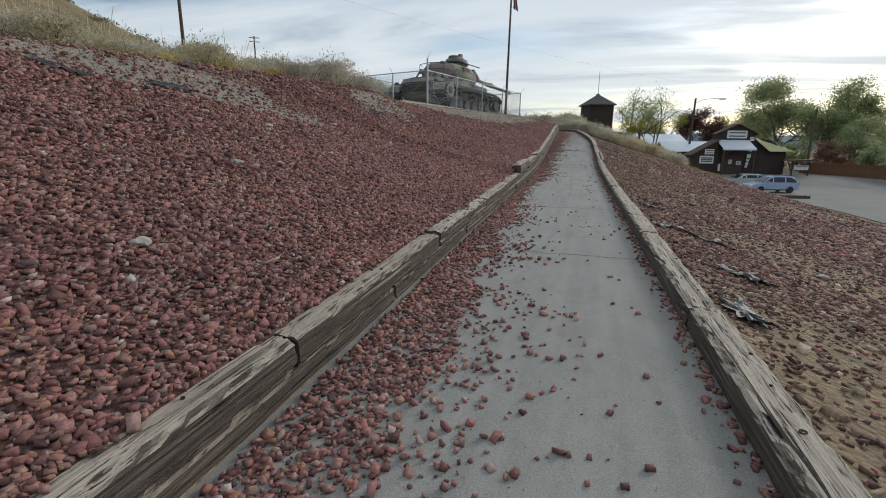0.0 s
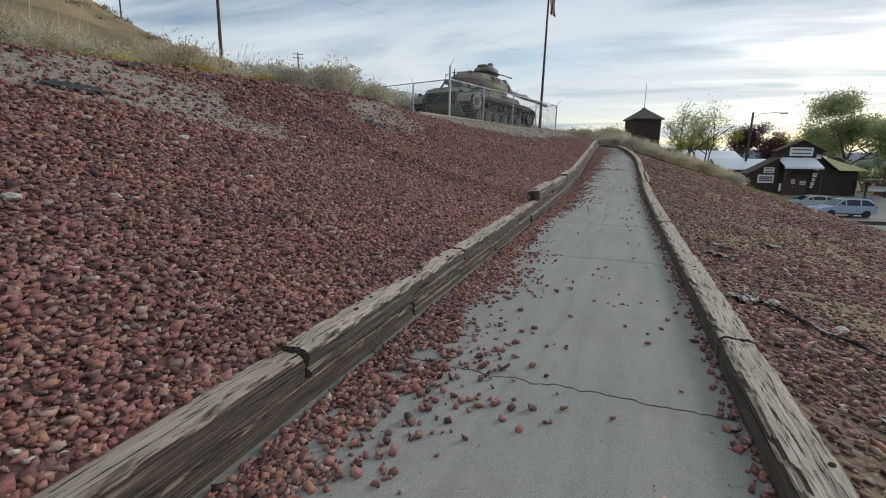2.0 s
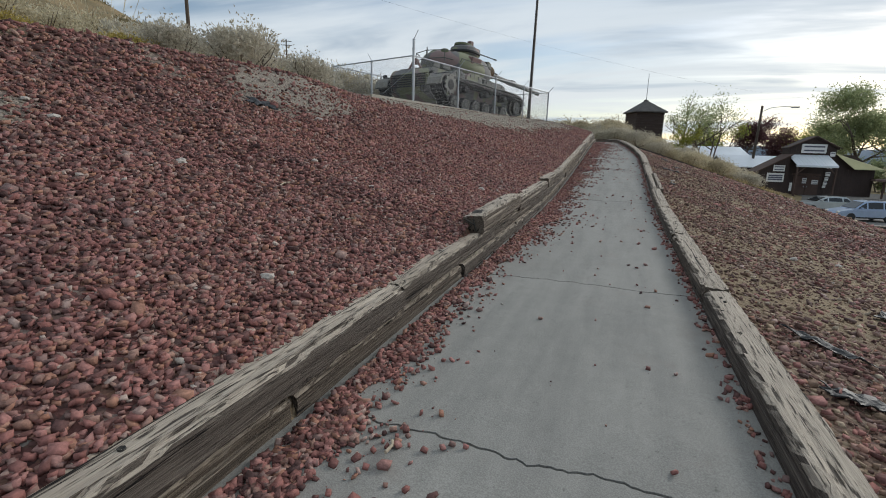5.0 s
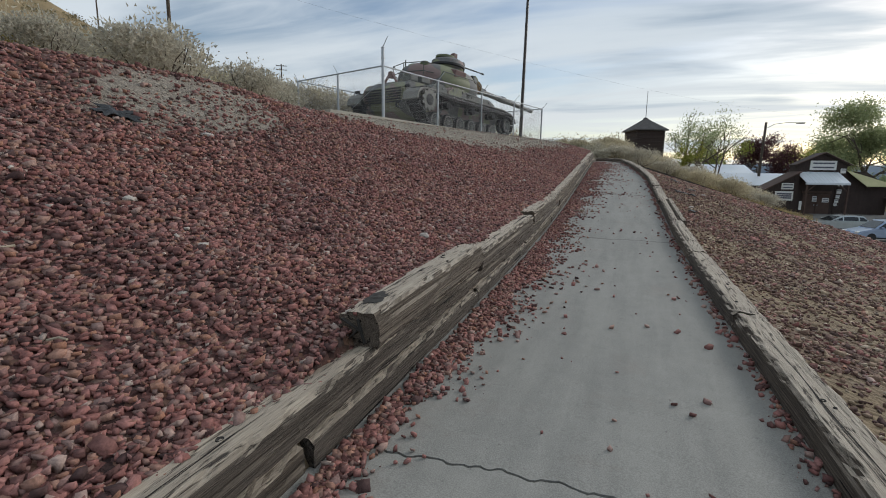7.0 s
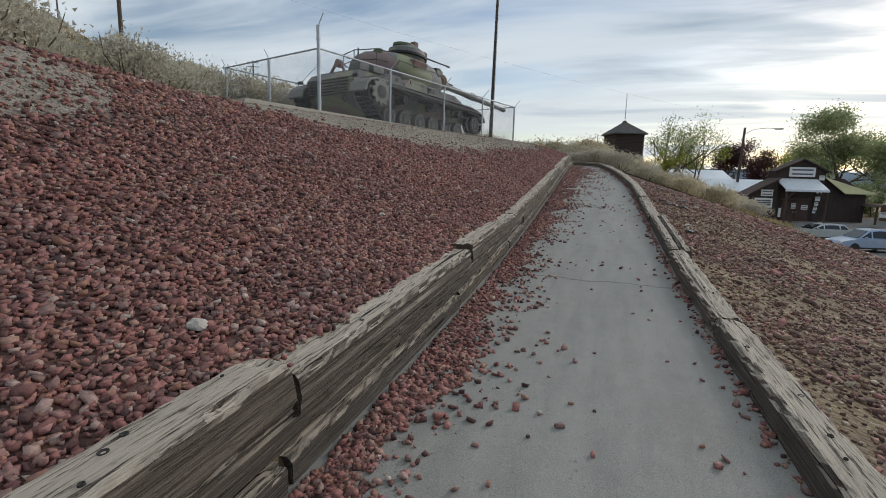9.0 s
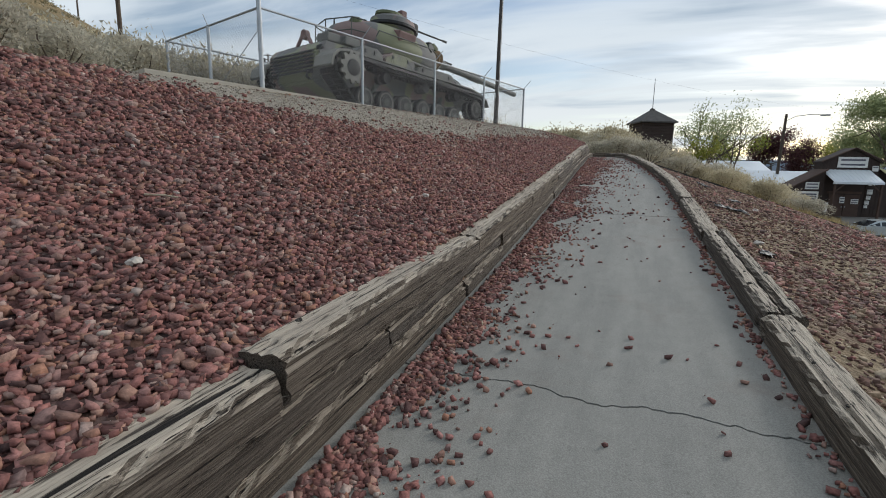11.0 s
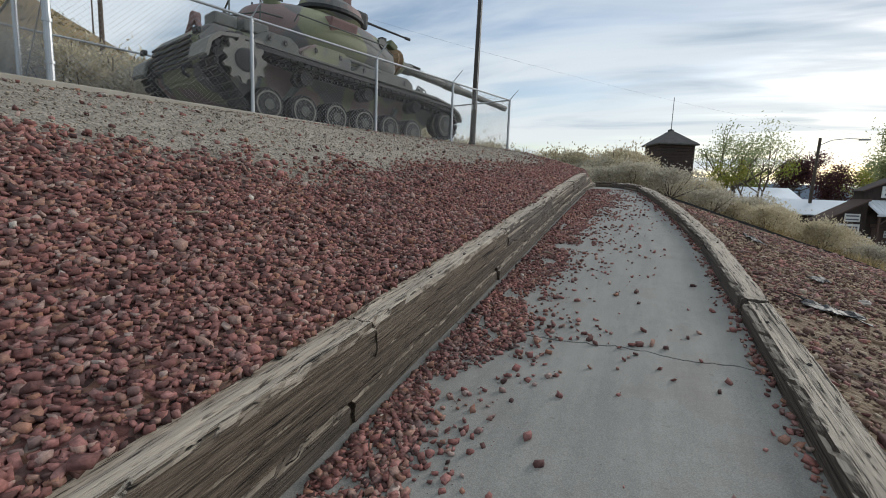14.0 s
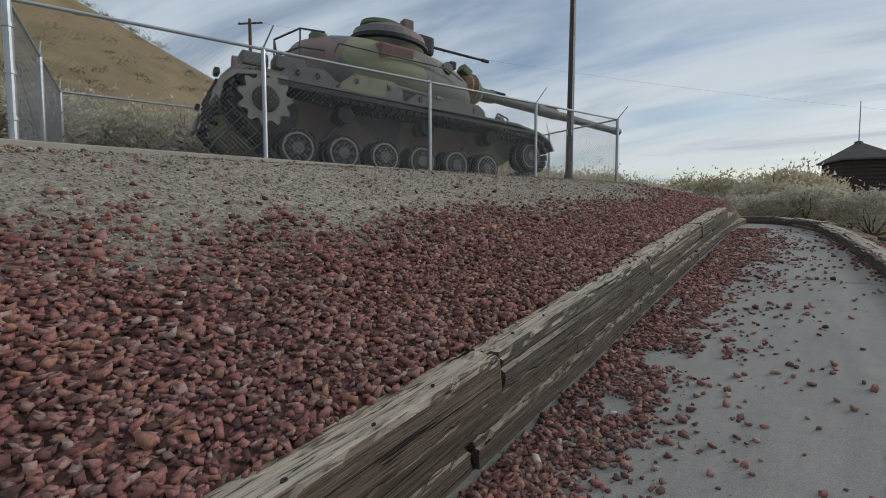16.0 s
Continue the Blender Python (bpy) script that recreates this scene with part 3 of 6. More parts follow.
def place_tie(p, q, w, h, seed, mat, label, group, roll=0.0, **k):
    """A tie whose top centre line runs from p to q."""
    p, q = Vector(p), Vector(q)
    d = q - p
    me = tie_mesh(d.length - 0.018, w, h, seed, mat, **k)
    ob = new("timber", me)
    yaw, pitch = math.atan2(d.y, d.x), math.asin(d.z / d.length)
    ob.matrix_world = Matrix.Translation((p + q) / 2) @ Matrix.Rotation(yaw, 4, 'Z') @ Matrix.Rotation(-pitch, 4, 'Y') @ Matrix.Rotation(radians(roll), 4, 'X') @ Matrix.Translation((0, 0, -h / 2))
    rng = random.Random(seed * 7)
    for _ in range(rng.randint(2, 5)):            # old bolt and spike holes, inner shade given by dark colour
        r = rng.uniform(0.006, 0.013)
        hole = lathe(bmesh.new(), [(r * 1.2, -0.004), (r * 1.15, 0.003), (r * 0.7, 0.0005), (0.001, -0.003)], 10)
        part("bolt_hole", hole, M_GAP, ob, m=Matrix.Translation((rng.uniform(-0.46, 0.46) * d.length, rng.uniform(-0.3, 0.3) * w, h / 2 + 0.001)))
    return tagged(ob, label, "timber", group)


def build_edging():
    rng = random.Random(5)
    seed = 1
    LOW = "dark weathered timber tie at the foot of the bank"
    UP = "weathered grey timber tie holding back red gravel"
    for j in range(-2, 13):                       # lowest course
        y0, y1 = 0.64 + 2.42 * j, 3.06 + 2.42 * j
        dz, off = 0.13, 0.135 + rng.uniform(-0.01, 0.01)
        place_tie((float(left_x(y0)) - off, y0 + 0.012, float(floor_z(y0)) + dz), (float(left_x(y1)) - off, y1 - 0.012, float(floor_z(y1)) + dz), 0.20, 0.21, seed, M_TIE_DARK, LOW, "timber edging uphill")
        seed += 1
    for j in range(-2, 12):                       # second course
        y0, y1 = 1.75 + 2.42 * j, 4.17 + 2.42 * j
        if y1 > 31:
            continue
        dz = 0.30 + rng.uniform(-0.015, 0.015)
        off = (0.115 if y0 < 9.5 else 0.14) + rng.uniform(-0.012, 0.012)
        ya = y0
        place_tie((float(left_x(ya)) - off, ya, float(floor_z(ya)) + dz), (float(left_x(y1)) - off, y1, float(floor_z(y1)) + dz), 0.20, 0.17, seed, M_TIE if j % 3 and y0 < 9.5 else M_TIE_DARK, UP, "timber edging uphill", rng.uniform(-2, 2), rough=0.014)
        seed += 1
    top = (10.85, 12.75, 15.39, 17.75, 20.15, 22.6, 25.0, 27.3, 29.4)
    for k, (y0, y1) in enumerate(zip(top, top[1:])):   # third course
        dz0, dz1 = (0.50, 0.53) if k == 0 else (0.47, 0.47)
        if k == 2:
            dz0, dz1 = 0.52, 0.46
        off = 0.12
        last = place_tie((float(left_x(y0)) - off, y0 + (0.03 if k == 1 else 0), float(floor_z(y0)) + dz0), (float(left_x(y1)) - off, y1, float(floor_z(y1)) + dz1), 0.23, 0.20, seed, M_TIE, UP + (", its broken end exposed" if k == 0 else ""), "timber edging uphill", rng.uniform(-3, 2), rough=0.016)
        if k == 0:
            tie = last
            rng2 = random.Random(3)
            # flat dark lump on the top, painted as the shade of a rotted hollow
            bm = bmesh.new()
            bmesh.ops.create_icosphere(bm, subdivisions=3, radius=1)
            for v in bm.verts:
                v.co *= 1 + 0.5 * noise.noise(v.co * 2.1)
            bmesh.ops.scale(bm, vec=(0.11, 0.055, 0.012), verts=bm.verts)
            part("rot_pocket", bm, M_GAP, tie, "dark lump standing in for a shaded rot hollow", m=Matrix.Translation((-0.72, 0.02, 0.098)))
            # dark slivers painted as the shade inside the end checks
            for y_, z_, a_ in ((-0.02, 0.0, 1.35), (0.03, 0.03, 0.5), (0.05, -0.04, 2.4)):
                part("end_check", B(-0.962, y_, z_, 0.02, 0.13, 0.006, 0.001, Matrix.Rotation(a_, 4, 'X')), M_GAP, tie)
        seed += 1
    RL = "sun-bleached timber tie along the footpath edge"
    right = [-4.2, -1.7, 0.75, 3.17, 5.58, 8.0, 10.43, 12.82, 15.2, 17.6, 20.08, 22.3, 24.4, 26.2, 27.7, 29.0, 30.2, 31.1, 32.0, 33.0]
    for k, (y0, y1) in enumerate(zip(right, right[1:])):
        dz = 0.145 + rng.uniform(-0.012, 0.012)
        p = (float(right_x(y0)) + 0.10, y0 + 0.008, float(floor_z(y0)) + dz)
        q = (float(right_x(y1)) + 0.10, y1 - 0.008, float(floor_z(y1)) + dz)
        if 17 < y0 < 19:                          # split lengthwise
            place_tie((p[0] - 0.02, p[1], p[2]), (q[0] - 0.02, q[1], q[2]), 0.115, 0.19, seed, M_TIE, "split half of a weathered timber tie", "timber edging downhill", 2)
            place_tie((p[0] + 0.115, p[1], p[2] - 0.01), (q[0] + 0.10, q[1], q[2] + 0.01), 0.10, 0.18, seed + 50, M_TIE, "split half of a weathered timber tie", "timber edging downhill", -4)
        else:
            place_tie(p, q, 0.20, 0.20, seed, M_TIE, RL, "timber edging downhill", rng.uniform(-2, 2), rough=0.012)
        seed += 1


build_edging()


# ---------------------------------------------------------------- fence on its slab
def fence_at(s, off, z=0.0):
    p = FENCE0 + FDIR * s + FNOR * off
    return Vector((p.x, p.y, z))


SLAB_Z = lambda s: 3.17 - 0.006 * s
FYAW = math.atan2(FDIR.y, FDIR.x)
FENCE_LONG, FENCE_WIDE, RAIL = 10.54, 4.3, 1.53


def build_slab():
    bm = bmesh.new()
    for a, b in ((-2.2, 4.2), (4.2, 9.6)):
        box(bm, (a + b) / 2, 0, 0, b - a - 0.008, 0.5, 0.24, 0.015)
    box(bm, 11.55, 0, -0.02, 3.9, 0.42, 0.20, 0.015)
    for v in bm.verts:
        v.co.z += SLAB_Z(v.co.x) - 0.12
    ob = new("concrete_curb", mesh_of(bm, "concrete_curb", M_PALECONC))
    ob.matrix_world = Matrix.Translation(FENCE0) @ Matrix.Rotation(FYAW, 4, 'Z')
    tagged(ob, "pale concrete curb beneath the chain link fence", "curb", kind="structure")


build_slab()


def mesh_panel(a, b, z0, z1, pitch=0.072, r=0.0023):
    """Chain link between two uprights: crossing wires, clipped to the panel."""
    a, b = Vector(a), Vector(b)
    d = (b - a).to_3d()
    L, H = d.length, z1 - z0
    d.normalize()
    nrm = Vector((-d.y, d.x, 0))
    V, F = [], []
    for sgn in (1, -1):
        c = -H
        while c < L + H:
            # line x = c + sgn*z
            zs = sorted(((0 - c) * sgn, (L - c) * sgn))
            lo, hi = max(0, zs[0]), min(H, zs[1])
            if hi - lo > 0.02:
                pts = [(c + sgn * z, z) for z in (lo, hi)]
                base = len(V)
                for (x, z), in zip(pts):
                    o = a + d * x
                    for k in range(3):
                        an = 2.094 * k
                        V.append((o.x + nrm.x * r * math.cos(an) + d.x * r * math.sin(an), o.y + nrm.y * r * math.cos(an) + d.y * r * math.sin(an), z0 + z))
                for k in range(3):
                    F.append((base + k, base + (k + 1) % 3, base + 3 + (k + 1) % 3, base + 3 + k))
            c += pitch
    return np.array(V), np.array(F)


def build_fence():
    root = empty("chain_link_fence", Matrix.Translation(FENCE0 + Vector((0, 0, 3.2))), "galvanised chain link fence with barbed wire arms round a tank", "fence")
    inv = Matrix.Translation(-(FENCE0 + Vector((0, 0, 3.2))))

    def add(name, bm, mat, label=""):
        bm.transform(inv)
        return part(name, bm, mat, root, label, smooth=False)
    front = (0, 2.64, 5.37, 7.9, FENCE_LONG)
    spots = [(s, 0.0) for s in front] + [(s, FENCE_WIDE) for s in (0, 2.64, 5.37, 7.9, FENCE_LONG)] + [(0, 2.1), (FENCE_LONG, 2.15)]
    for s, o in spots:
        thick, tall = (0.045, 2.05) if (s, o) == (0, 0) else (0.03, RAIL) if s not in (0, FENCE_LONG) else (0.036, RAIL)
        p = fence_at(s, o, SLAB_Z(s) - 0.1)
        bm = tube(bmesh.new(), p, (p.x, p.y, SLAB_Z(s) + tall), thick, seg=12)
        tube(bm, (p.x, p.y, SLAB_Z(s) + tall), (p.x, p.y, SLAB_Z(s) + tall + 0.03), thick * 1.25, thick * 0.6, 12)
        post = add("post", bm, M_STEEL)
        out = FNOR * (-0.20 if o == 0 else 0.2) + FDIR * (0.10 if s > 0 else 0)
        e = fence_at(s, o, SLAB_Z(s) + tall + 0.01)
        q = e + out + Vector((0, 0, 0.27))
        bm = tube(bmesh.new(), e, q, 0.012, 0.010, 6)
        add("barb_arm", bm, M_STEEL)
        if (s, o) == (0, 0):
            for zz in (0.25, 0.75, 1.25, 1.75):
                bm = bmesh.new()
                tube(bm, (p.x, p.y, SLAB_Z(0) + zz - 0.02), (p.x, p.y, SLAB_Z(0) + zz + 0.02), 0.056, seg=12)
                add("clamp", bm, M_STEEL)
    runs = [((a, 0), (b, 0)) for a, b in zip(front, front[1:])] + [((a, FENCE_WIDE), (b, FENCE_WIDE)) for a, b in zip(front, front[1:])] \
        + [((0, 0), (0, FENCE_WIDE)), ((FENCE_LONG, 0), (FENCE_LONG, FENCE_WIDE))]
    for (s0, o0), (s1, o1) in runs:
        p, q = fence_at(s0, o0, SLAB_Z(s0) + RAIL), fence_at(s1, o1, SLAB_Z(s1) + RAIL)
        add("top_rail", tube(bmesh.new(), p, q, 0.022, seg=10), M_STEEL)
        V, F = mesh_panel(fence_at(s0, o0), fence_at(s1, o1), SLAB_Z((s0 + s1) / 2) + 0.03, SLAB_Z((s0 + s1) / 2) + RAIL)
        V = V - np.array([FENCE0.x, FENCE0.y, 3.2])
        part("wire_mesh", soup("wire_mesh", V, F, M_WIRE), None, root)
    # brace beside the rear corner
    add("brace", tube(bmesh.new(), fence_at(0, 0.05, 4.3), fence_at(0, 1.9, 3.3), 0.008, seg=6), M_STEEL)


build_fence()


# ---------------------------------------------------------------- the tank on its pad
def build_tank():
    root = empty("tank", Matrix.Translation(fence_at(5.5, 2.3, 3.02)) @ Matrix.Rotation(FYAW, 4, 'Z') @ Matrix.Rotation(radians(1.5), 4, 'Y'),
                 "retired army battle tank in faded green and brown camouflage", "tank")

    def P(name, bm, mat, label="", parent=root, smooth=False, m=None):
        return part(name, bm, mat, parent, label, m, smooth)
    # hull: boat-shaped lower body with a sloping bow
    bm = prism(bmesh.new(), [(-3.15, 0.75), (-2.7, 0.42), (2.2, 0.42), (3.0, 0.85), (3.25, 1.12), (2.3, 1.52), (1.2, 1.62), (-1.0, 1.66), (-1.3, 1.74), (-3.05, 1.72), (-3.3, 1.45)], -1.12, 1.12)
    bmesh.ops.bevel(bm, geom=list(bm.edges), offset=0.05, segments=2, affect='EDGES')
    P("hull", bm, M_CAMO)
    for sy in (-1, 1):
        bm = bmesh.new()
        outline = [(-3.42, 0.98), (-3.36, 1.22), (-3.2, 1.36), (-2.9, 1.41), (2.3, 1.37), (2.95, 1.27), (3.3, 1.12), (3.42, 0.93)]
        under = [(x * 0.995, z - 0.035) for x, z in outline[::-1]]
        prism(bm, outline + under, sy * 1.10, sy * 1.82)
        P("fender", bm, M_GREYPAINT, "grey fender with a curled rear lip")
        tip = [(-3.44, 1.0), (-3.38, 1.24), (-3.21, 1.385), (-2.9, 1.43), (-2.45, 1.425)]
        P("fender_tip", prism(bmesh.new(), tip + [(x * 0.985, z - 0.05) for x, z in tip[::-1]], sy * 1.12, sy * 1.835), M_DUSTY, "pale worn rear fender tip")
        bm = prism(bmesh.new(), [(-2.7, 1.36), (3.0, 1.25), (3.0, 1.20), (-2.7, 1.28)], sy * 1.815, sy * 1.83)
        P("fender_lip", bm, M_DARKSTEEL)
        for x0, x1, z1, mat in ((-2.55, -1.62, 1.66, M_GREYPAINT), (-1.55, -0.35, 1.70, M_CAMO), (-0.30, 1.55, 1.60, M_GREYPAINT)):
            bm = prism(bmesh.new(), [(x0, 1.39), (x1, 1.39), (x1, z1 - 0.10), (x1 - 0.12, z1), (x0 + 0.22, z1), (x0, z1 - 0.18)], sy * 1.14, sy * 1.70)
            bmesh.ops.bevel(bm, geom=list(bm.edges), offset=0.02, segments=2, affect='EDGES')
            st = P("stowage_box", bm, mat)
            lid = B((x0 + x1) / 2 + 0.05, sy * 1.42, z1 + 0.012, x1 - x0 - 0.42, 0.52, 0.03, 0.008)
            P("lid", lid, mat, parent=st)
            for xx in (x0 + 0.3, x1 - 0.3):
                P("latch", B(xx, sy * 1.712, z1 - 0.10, 0.06, 0.02, 0.09, 0.004), M_DARKSTEEL, parent=st)
        # exhaust pipe and grab rails along the fender
        bm = tube(bmesh.new(), (-1.1, sy * 1.62, 1.70), (0.35, sy * 1.66, 1.60), 0.045, seg=10)
        tube(bm, (0.35, sy * 1.66, 1.60), (0.50, sy * 1.66, 1.585), 0.06, 0.05, 10)
        P("pipe", bm, M_GREYPAINT)
        # running gear
        hub_y = sy * 1.47
        wheel = bmesh.new()
        lathe(wheel, [(0.10, -0.22), (0.235, -0.20), (0.245, -0.12), (0.245, 0.12), (0.235, 0.20), (0.10, 0.22)], 24, 'Y')
        disc = mesh_of(wheel, "disc", M_DARKSTEEL)
        t2 = bmesh.new()
        for o in (-0.13, 0.13):
            a = lathe(t2, [(0.245, o - 0.085), (0.30, o - 0.08), (0.315, o - 0.05), (0.315, o + 0.05), (0.30, o + 0.08), (0.245, o + 0.085)], 28, 'Y')
        tyre = mesh_of(t2, "tyre", M_RUBBER)
        t3 = lathe(bmesh.new(), [(0.0105, -0.235), (0.10, -0.235), (0.10, 0.235), (0.0105, 0.235)], 14, 'Y')
        for k in range(8):
            an = k * math.pi / 4
            for e in (-1, 1):
                tube(t3, (0.155 * math.cos(an), e * 0.205, 0.155 * math.sin(an)), (0.155 * math.cos(an), e * 0.228, 0.155 * math.sin(an)), 0.02, seg=6)
        hub = mesh_of(t3, "hub", M_GREYPAINT)
        ringm = lathe(bmesh.new(), [(0.222, -0.222), (0.25, -0.222), (0.25, 0.222), (0.222, 0.222), (0.222, -0.222)], 28, 'Y', False)
        ring = mesh_of(ringm, "rim_ring", M_DUSTY if sy < 0 else M_GREYPAINT)
        for x in (-2.23, -1.46, -0.69, 0.08, 0.86, 1.63):
            w = part("road_wheel", disc, None, root, m=Matrix.Translation((x, hub_y, 0.385)))
            for nm, me in (("tyre", tyre), ("hub", hub), ("rim", ring)):
                part(nm, me, None, w)
            arm = tube(bmesh.new(), (x, sy * 1.20, 0.385), (x + 0.38, sy * 1.16, 0.70), 0.075, 0.085, 8)
            P("swing_arm", arm, M_DARKSTEEL)
        for x0, z0, x1, z1 in ((-1.72, 0.55, -1.35, 0.95), (1.15, 0.55, 1.45, 0.95)):
            P("shock_absorber", tube(bmesh.new(), (x0, sy * 1.30, z0), (x1, sy * 1.22, z1), 0.055, 0.075, 8), M_GREYPAINT)
        rl = lathe(bmesh.new(), [(0.03, -0.2), (0.14, -0.19), (0.15, -0.05), (0.10, -0.03), (0.10, 0.03), (0.15, 0.05), (0.14, 0.19), (0.03, 0.2)], 18, 'Y')
        roll = mesh_of(rl, "return_roller", M_DARKSTEEL)
        for x in (-1.42, 0.20, 1.75):
            part("return_roller", roll, None, root, m=Matrix.Translation((x, hub_y, 1.03)))
        # toothed sprocket
        sb = bmesh.new()
        for o in (-0.34, 0.34):
            pts = []
            for k in range(44):
                r = 0.40 if k % 4 in (0, 1) else 0.32
                an = 2 * math.pi * k / 44
                pts.append((r * math.cos(an), r * math.sin(an)))
            prism(sb, pts, o - 0.03, o + 0.03)
        spr = P("drive_sprocket", sb, M_DUSTY, "toothed drive sprocket", m=Matrix.Translation((-2.76, hub_y, 1.03)))
        P("sprocket_hub", lathe(bmesh.new(), [(0.05, -0.40), (0.17, -0.39), (0.20, -0.38), (0.20, 0.38), (0.17, 0.39), (0.05, 0.40)], 20, 'Y'), M_DARKSTEEL, parent=spr)
        wi = part("idler_wheel", disc, None, root, m=Matrix.Translation((2.86, hub_y, 0.76)))
        for nm, me in (("tyre", tyre), ("hub", hub), ("rim", ring)):
            part(nm, me, None, wi)
        # track: links round a closed line
        line = []
        for k in range(9):
            an = radians(88 + 150 * k / 8)
            line.append((-2.85 + 0.40 * math.cos(an), 1.05 + 0.40 * math.sin(an)))
        line += [(-2.45, 0.045), (-1.2, 0.04), (0.4, 0.04), (1.75, 0.045)]
        for k in range(9):
            an = radians(-52 + 145 * k / 8)
            line.append((2.86 + 0.36 * math.cos(an), 0.76 + 0.36 * math.sin(an)))
        line += [(1.75, 1.205), (0.2, 1.20), (-1.42, 1.205), (-2.4, 1.33)]
        line.append(line[0])
        seg = [math.dist(a, b) for a, b in zip(line, line[1:])]
        total, count = sum(seg), 92
        lk = bmesh.new()
        box(lk, 0, 0, 0, 0.135, 0.62, 0.045, 0.008)
        for o in (-0.17, 0.17):
            box(lk, 0, o, -0.032, 0.10, 0.26, 0.03, 0.006)
        box(lk, 0, 0, 0.05, 0.04, 0.05, 0.07)
        link_me = mesh_of(lk, "track_link", M_DARKSTEEL)
        trk = tagged(new("track"), "dark steel caterpillar track")
        trk.parent = root
        for k in range(count):
            d = total * k / count
            i = 0
            while d > seg[i]:
                d -= seg[i]
                i += 1
            (xa, za), (xb, zb) = line[i], line[i + 1]
            f = d / seg[i]
            ang = math.atan2(zb - za, xb - xa)
            part("track_link", link_me, None, trk, m=Matrix.Translation((xa + (xb - xa) * f, hub_y, za + (zb - za) * f)) @ Matrix.Rotation(-ang, 4, 'Y'))
        P("tow_hook", bent(bmesh.new(), [(-3.22, sy * 0.8, 0.95), (-3.38, sy * 0.8, 0.92), (-3.40, sy * 0.8, 0.80), (-3.28, sy * 0.8, 0.76)], 0.035), M_DARKSTEEL)
        P("tail_light", B(-3.36, sy * 1.3, 1.45, 0.08, 0.22, 0.10, 0.02), M_DARKSTEEL)
        P("headlight_guard", bent(bmesh.new(), [(2.3, sy * 1.0, 1.45), (2.45, sy * 1.0, 1.75), (2.75, sy * 1.0, 1.68), (2.8, sy * 1.0, 1.35)], 0.02), M_GREYPAINT)
        P("headlight", lathe(bmesh.new(), [(0.04, 2.40), (0.10, 2.45), (0.11, 2.56), (0.02, 2.57)], 14, 'X'), M_GREYPAINT, m=Matrix.Translation((0, sy * 0.98, 1.60)))
    # engine deck
    for k in range(9):
        P("deck_louvre", B(-2.85 + 0.19 * k, 0, 1.745, 0.12, 1.7, 0.05, 0.012, Matrix.Rotation(0.25, 4, 'Y')), M_GREYPAINT)
    for k in range(6):
        P("rear_grille_bar", B(-3.31, 0, 0.98 + 0.09 * k, 0.04, 1.9, 0.05, 0.01), M_DARKSTEEL)
    lock = P("travel_lock", bent(bmesh.new(), [(-2.9, -0.35, 1.72), (-2.88, -0.14, 2.0), (-2.88, 0.14, 2.0), (-2.9, 0.35, 1.72)], 0.05), M_BROWNPAINT)
    P("clamp_ring", tube(bmesh.new(), (-2.93, 0, 2.04), (-2.80, 0, 2.04), 0.13, seg=14), M_BROWNPAINT, parent=lock)
    P("deck_box", B(-2.75, -0.85, 1.85, 0.42, 0.45, 0.22, 0.04), M_GREYPAINT)
    P("deck_box", B(-2.2, -0.95, 1.86, 0.5, 0.4, 0.22, 0.04), M_GREYPAINT)

    # turret: a long rounded casting
    bm = bmesh.new()
    levels = ((1.62, 1.45, -1.35, 0.98), (1.72, 1.75, -1.7, 1.22), (1.92, 2.15, -2.0, 1.36), (2.12, 2.30, -2.08, 1.38), (2.40, 2.25, -2.0, 1.30), (2.60, 1.85, -1.85, 1.12), (2.74, 1.25, -1.55, 0.88), (2.80, 0.7, -1.15, 0.62), (2.82, 0.3, -0.6, 0.3))
    rings = []
    for z, xf, xb, wd in levels:
        ring = []
        for k in range(40):
            a = 2 * math.pi * k / 40
            c, s = math.cos(a), math.sin(a)
            x = (xf if c > 0 else -xb) * math.copysign(abs(c) ** 0.82, c)
            taper = 1 - 0.42 * (max(0, x) / 2.3) ** 2 - 0.16 * (max(0, -x) / 2.1) ** 2
            ring.append(bm.verts.new((x, wd * taper * math.copysign(abs(s) ** 0.85, s), z)))
        rings.append(ring)
    for p, q in zip(rings, rings[1:]):
        for k in range(40):
            bm.faces.new((p[k], p[(k + 1) % 40], q[(k + 1) % 40], q[k]))
    bm.faces.new(rings[0][::-1]), bm.faces.new(rings[-1])
    P("turret", bm, M_CAMO, smooth=True)
    P("turret_ring", lathe(bmesh.new(), [(1.2, 1.55), (1.25, 1.58), (1.25, 1.66), (1.1, 1.68)], 36), M_DARKSTEEL)
    # mantlet and gun
    bm = lathe(bmesh.new(), [(0.30, 2.0), (0.44, 2.1), (0.42, 2.35), (0.28, 2.55), (0.16, 2.62)], 20, 'X')
    P("mantlet", bm, M_OLIVE, m=Matrix.Translation((0, 0, 2.40)) @ Matrix.Diagonal((1, 1.25, 0.8, 1)), smooth=True)
    bm = lathe(bmesh.new(), [(0.42, 1.86), (0.52, 1.95), (0.47, 2.06), (0.53, 2.12), (0.46, 2.2), (0.36, 2.22)], 18, 'X')
    P("dust_cover", bm, M_CANVAS, "torn tan canvas dust cover", m=Matrix.Translation((0, -0.10, 2.40)) @ Matrix.Diagonal((1, 1.2, 0.72, 1)))
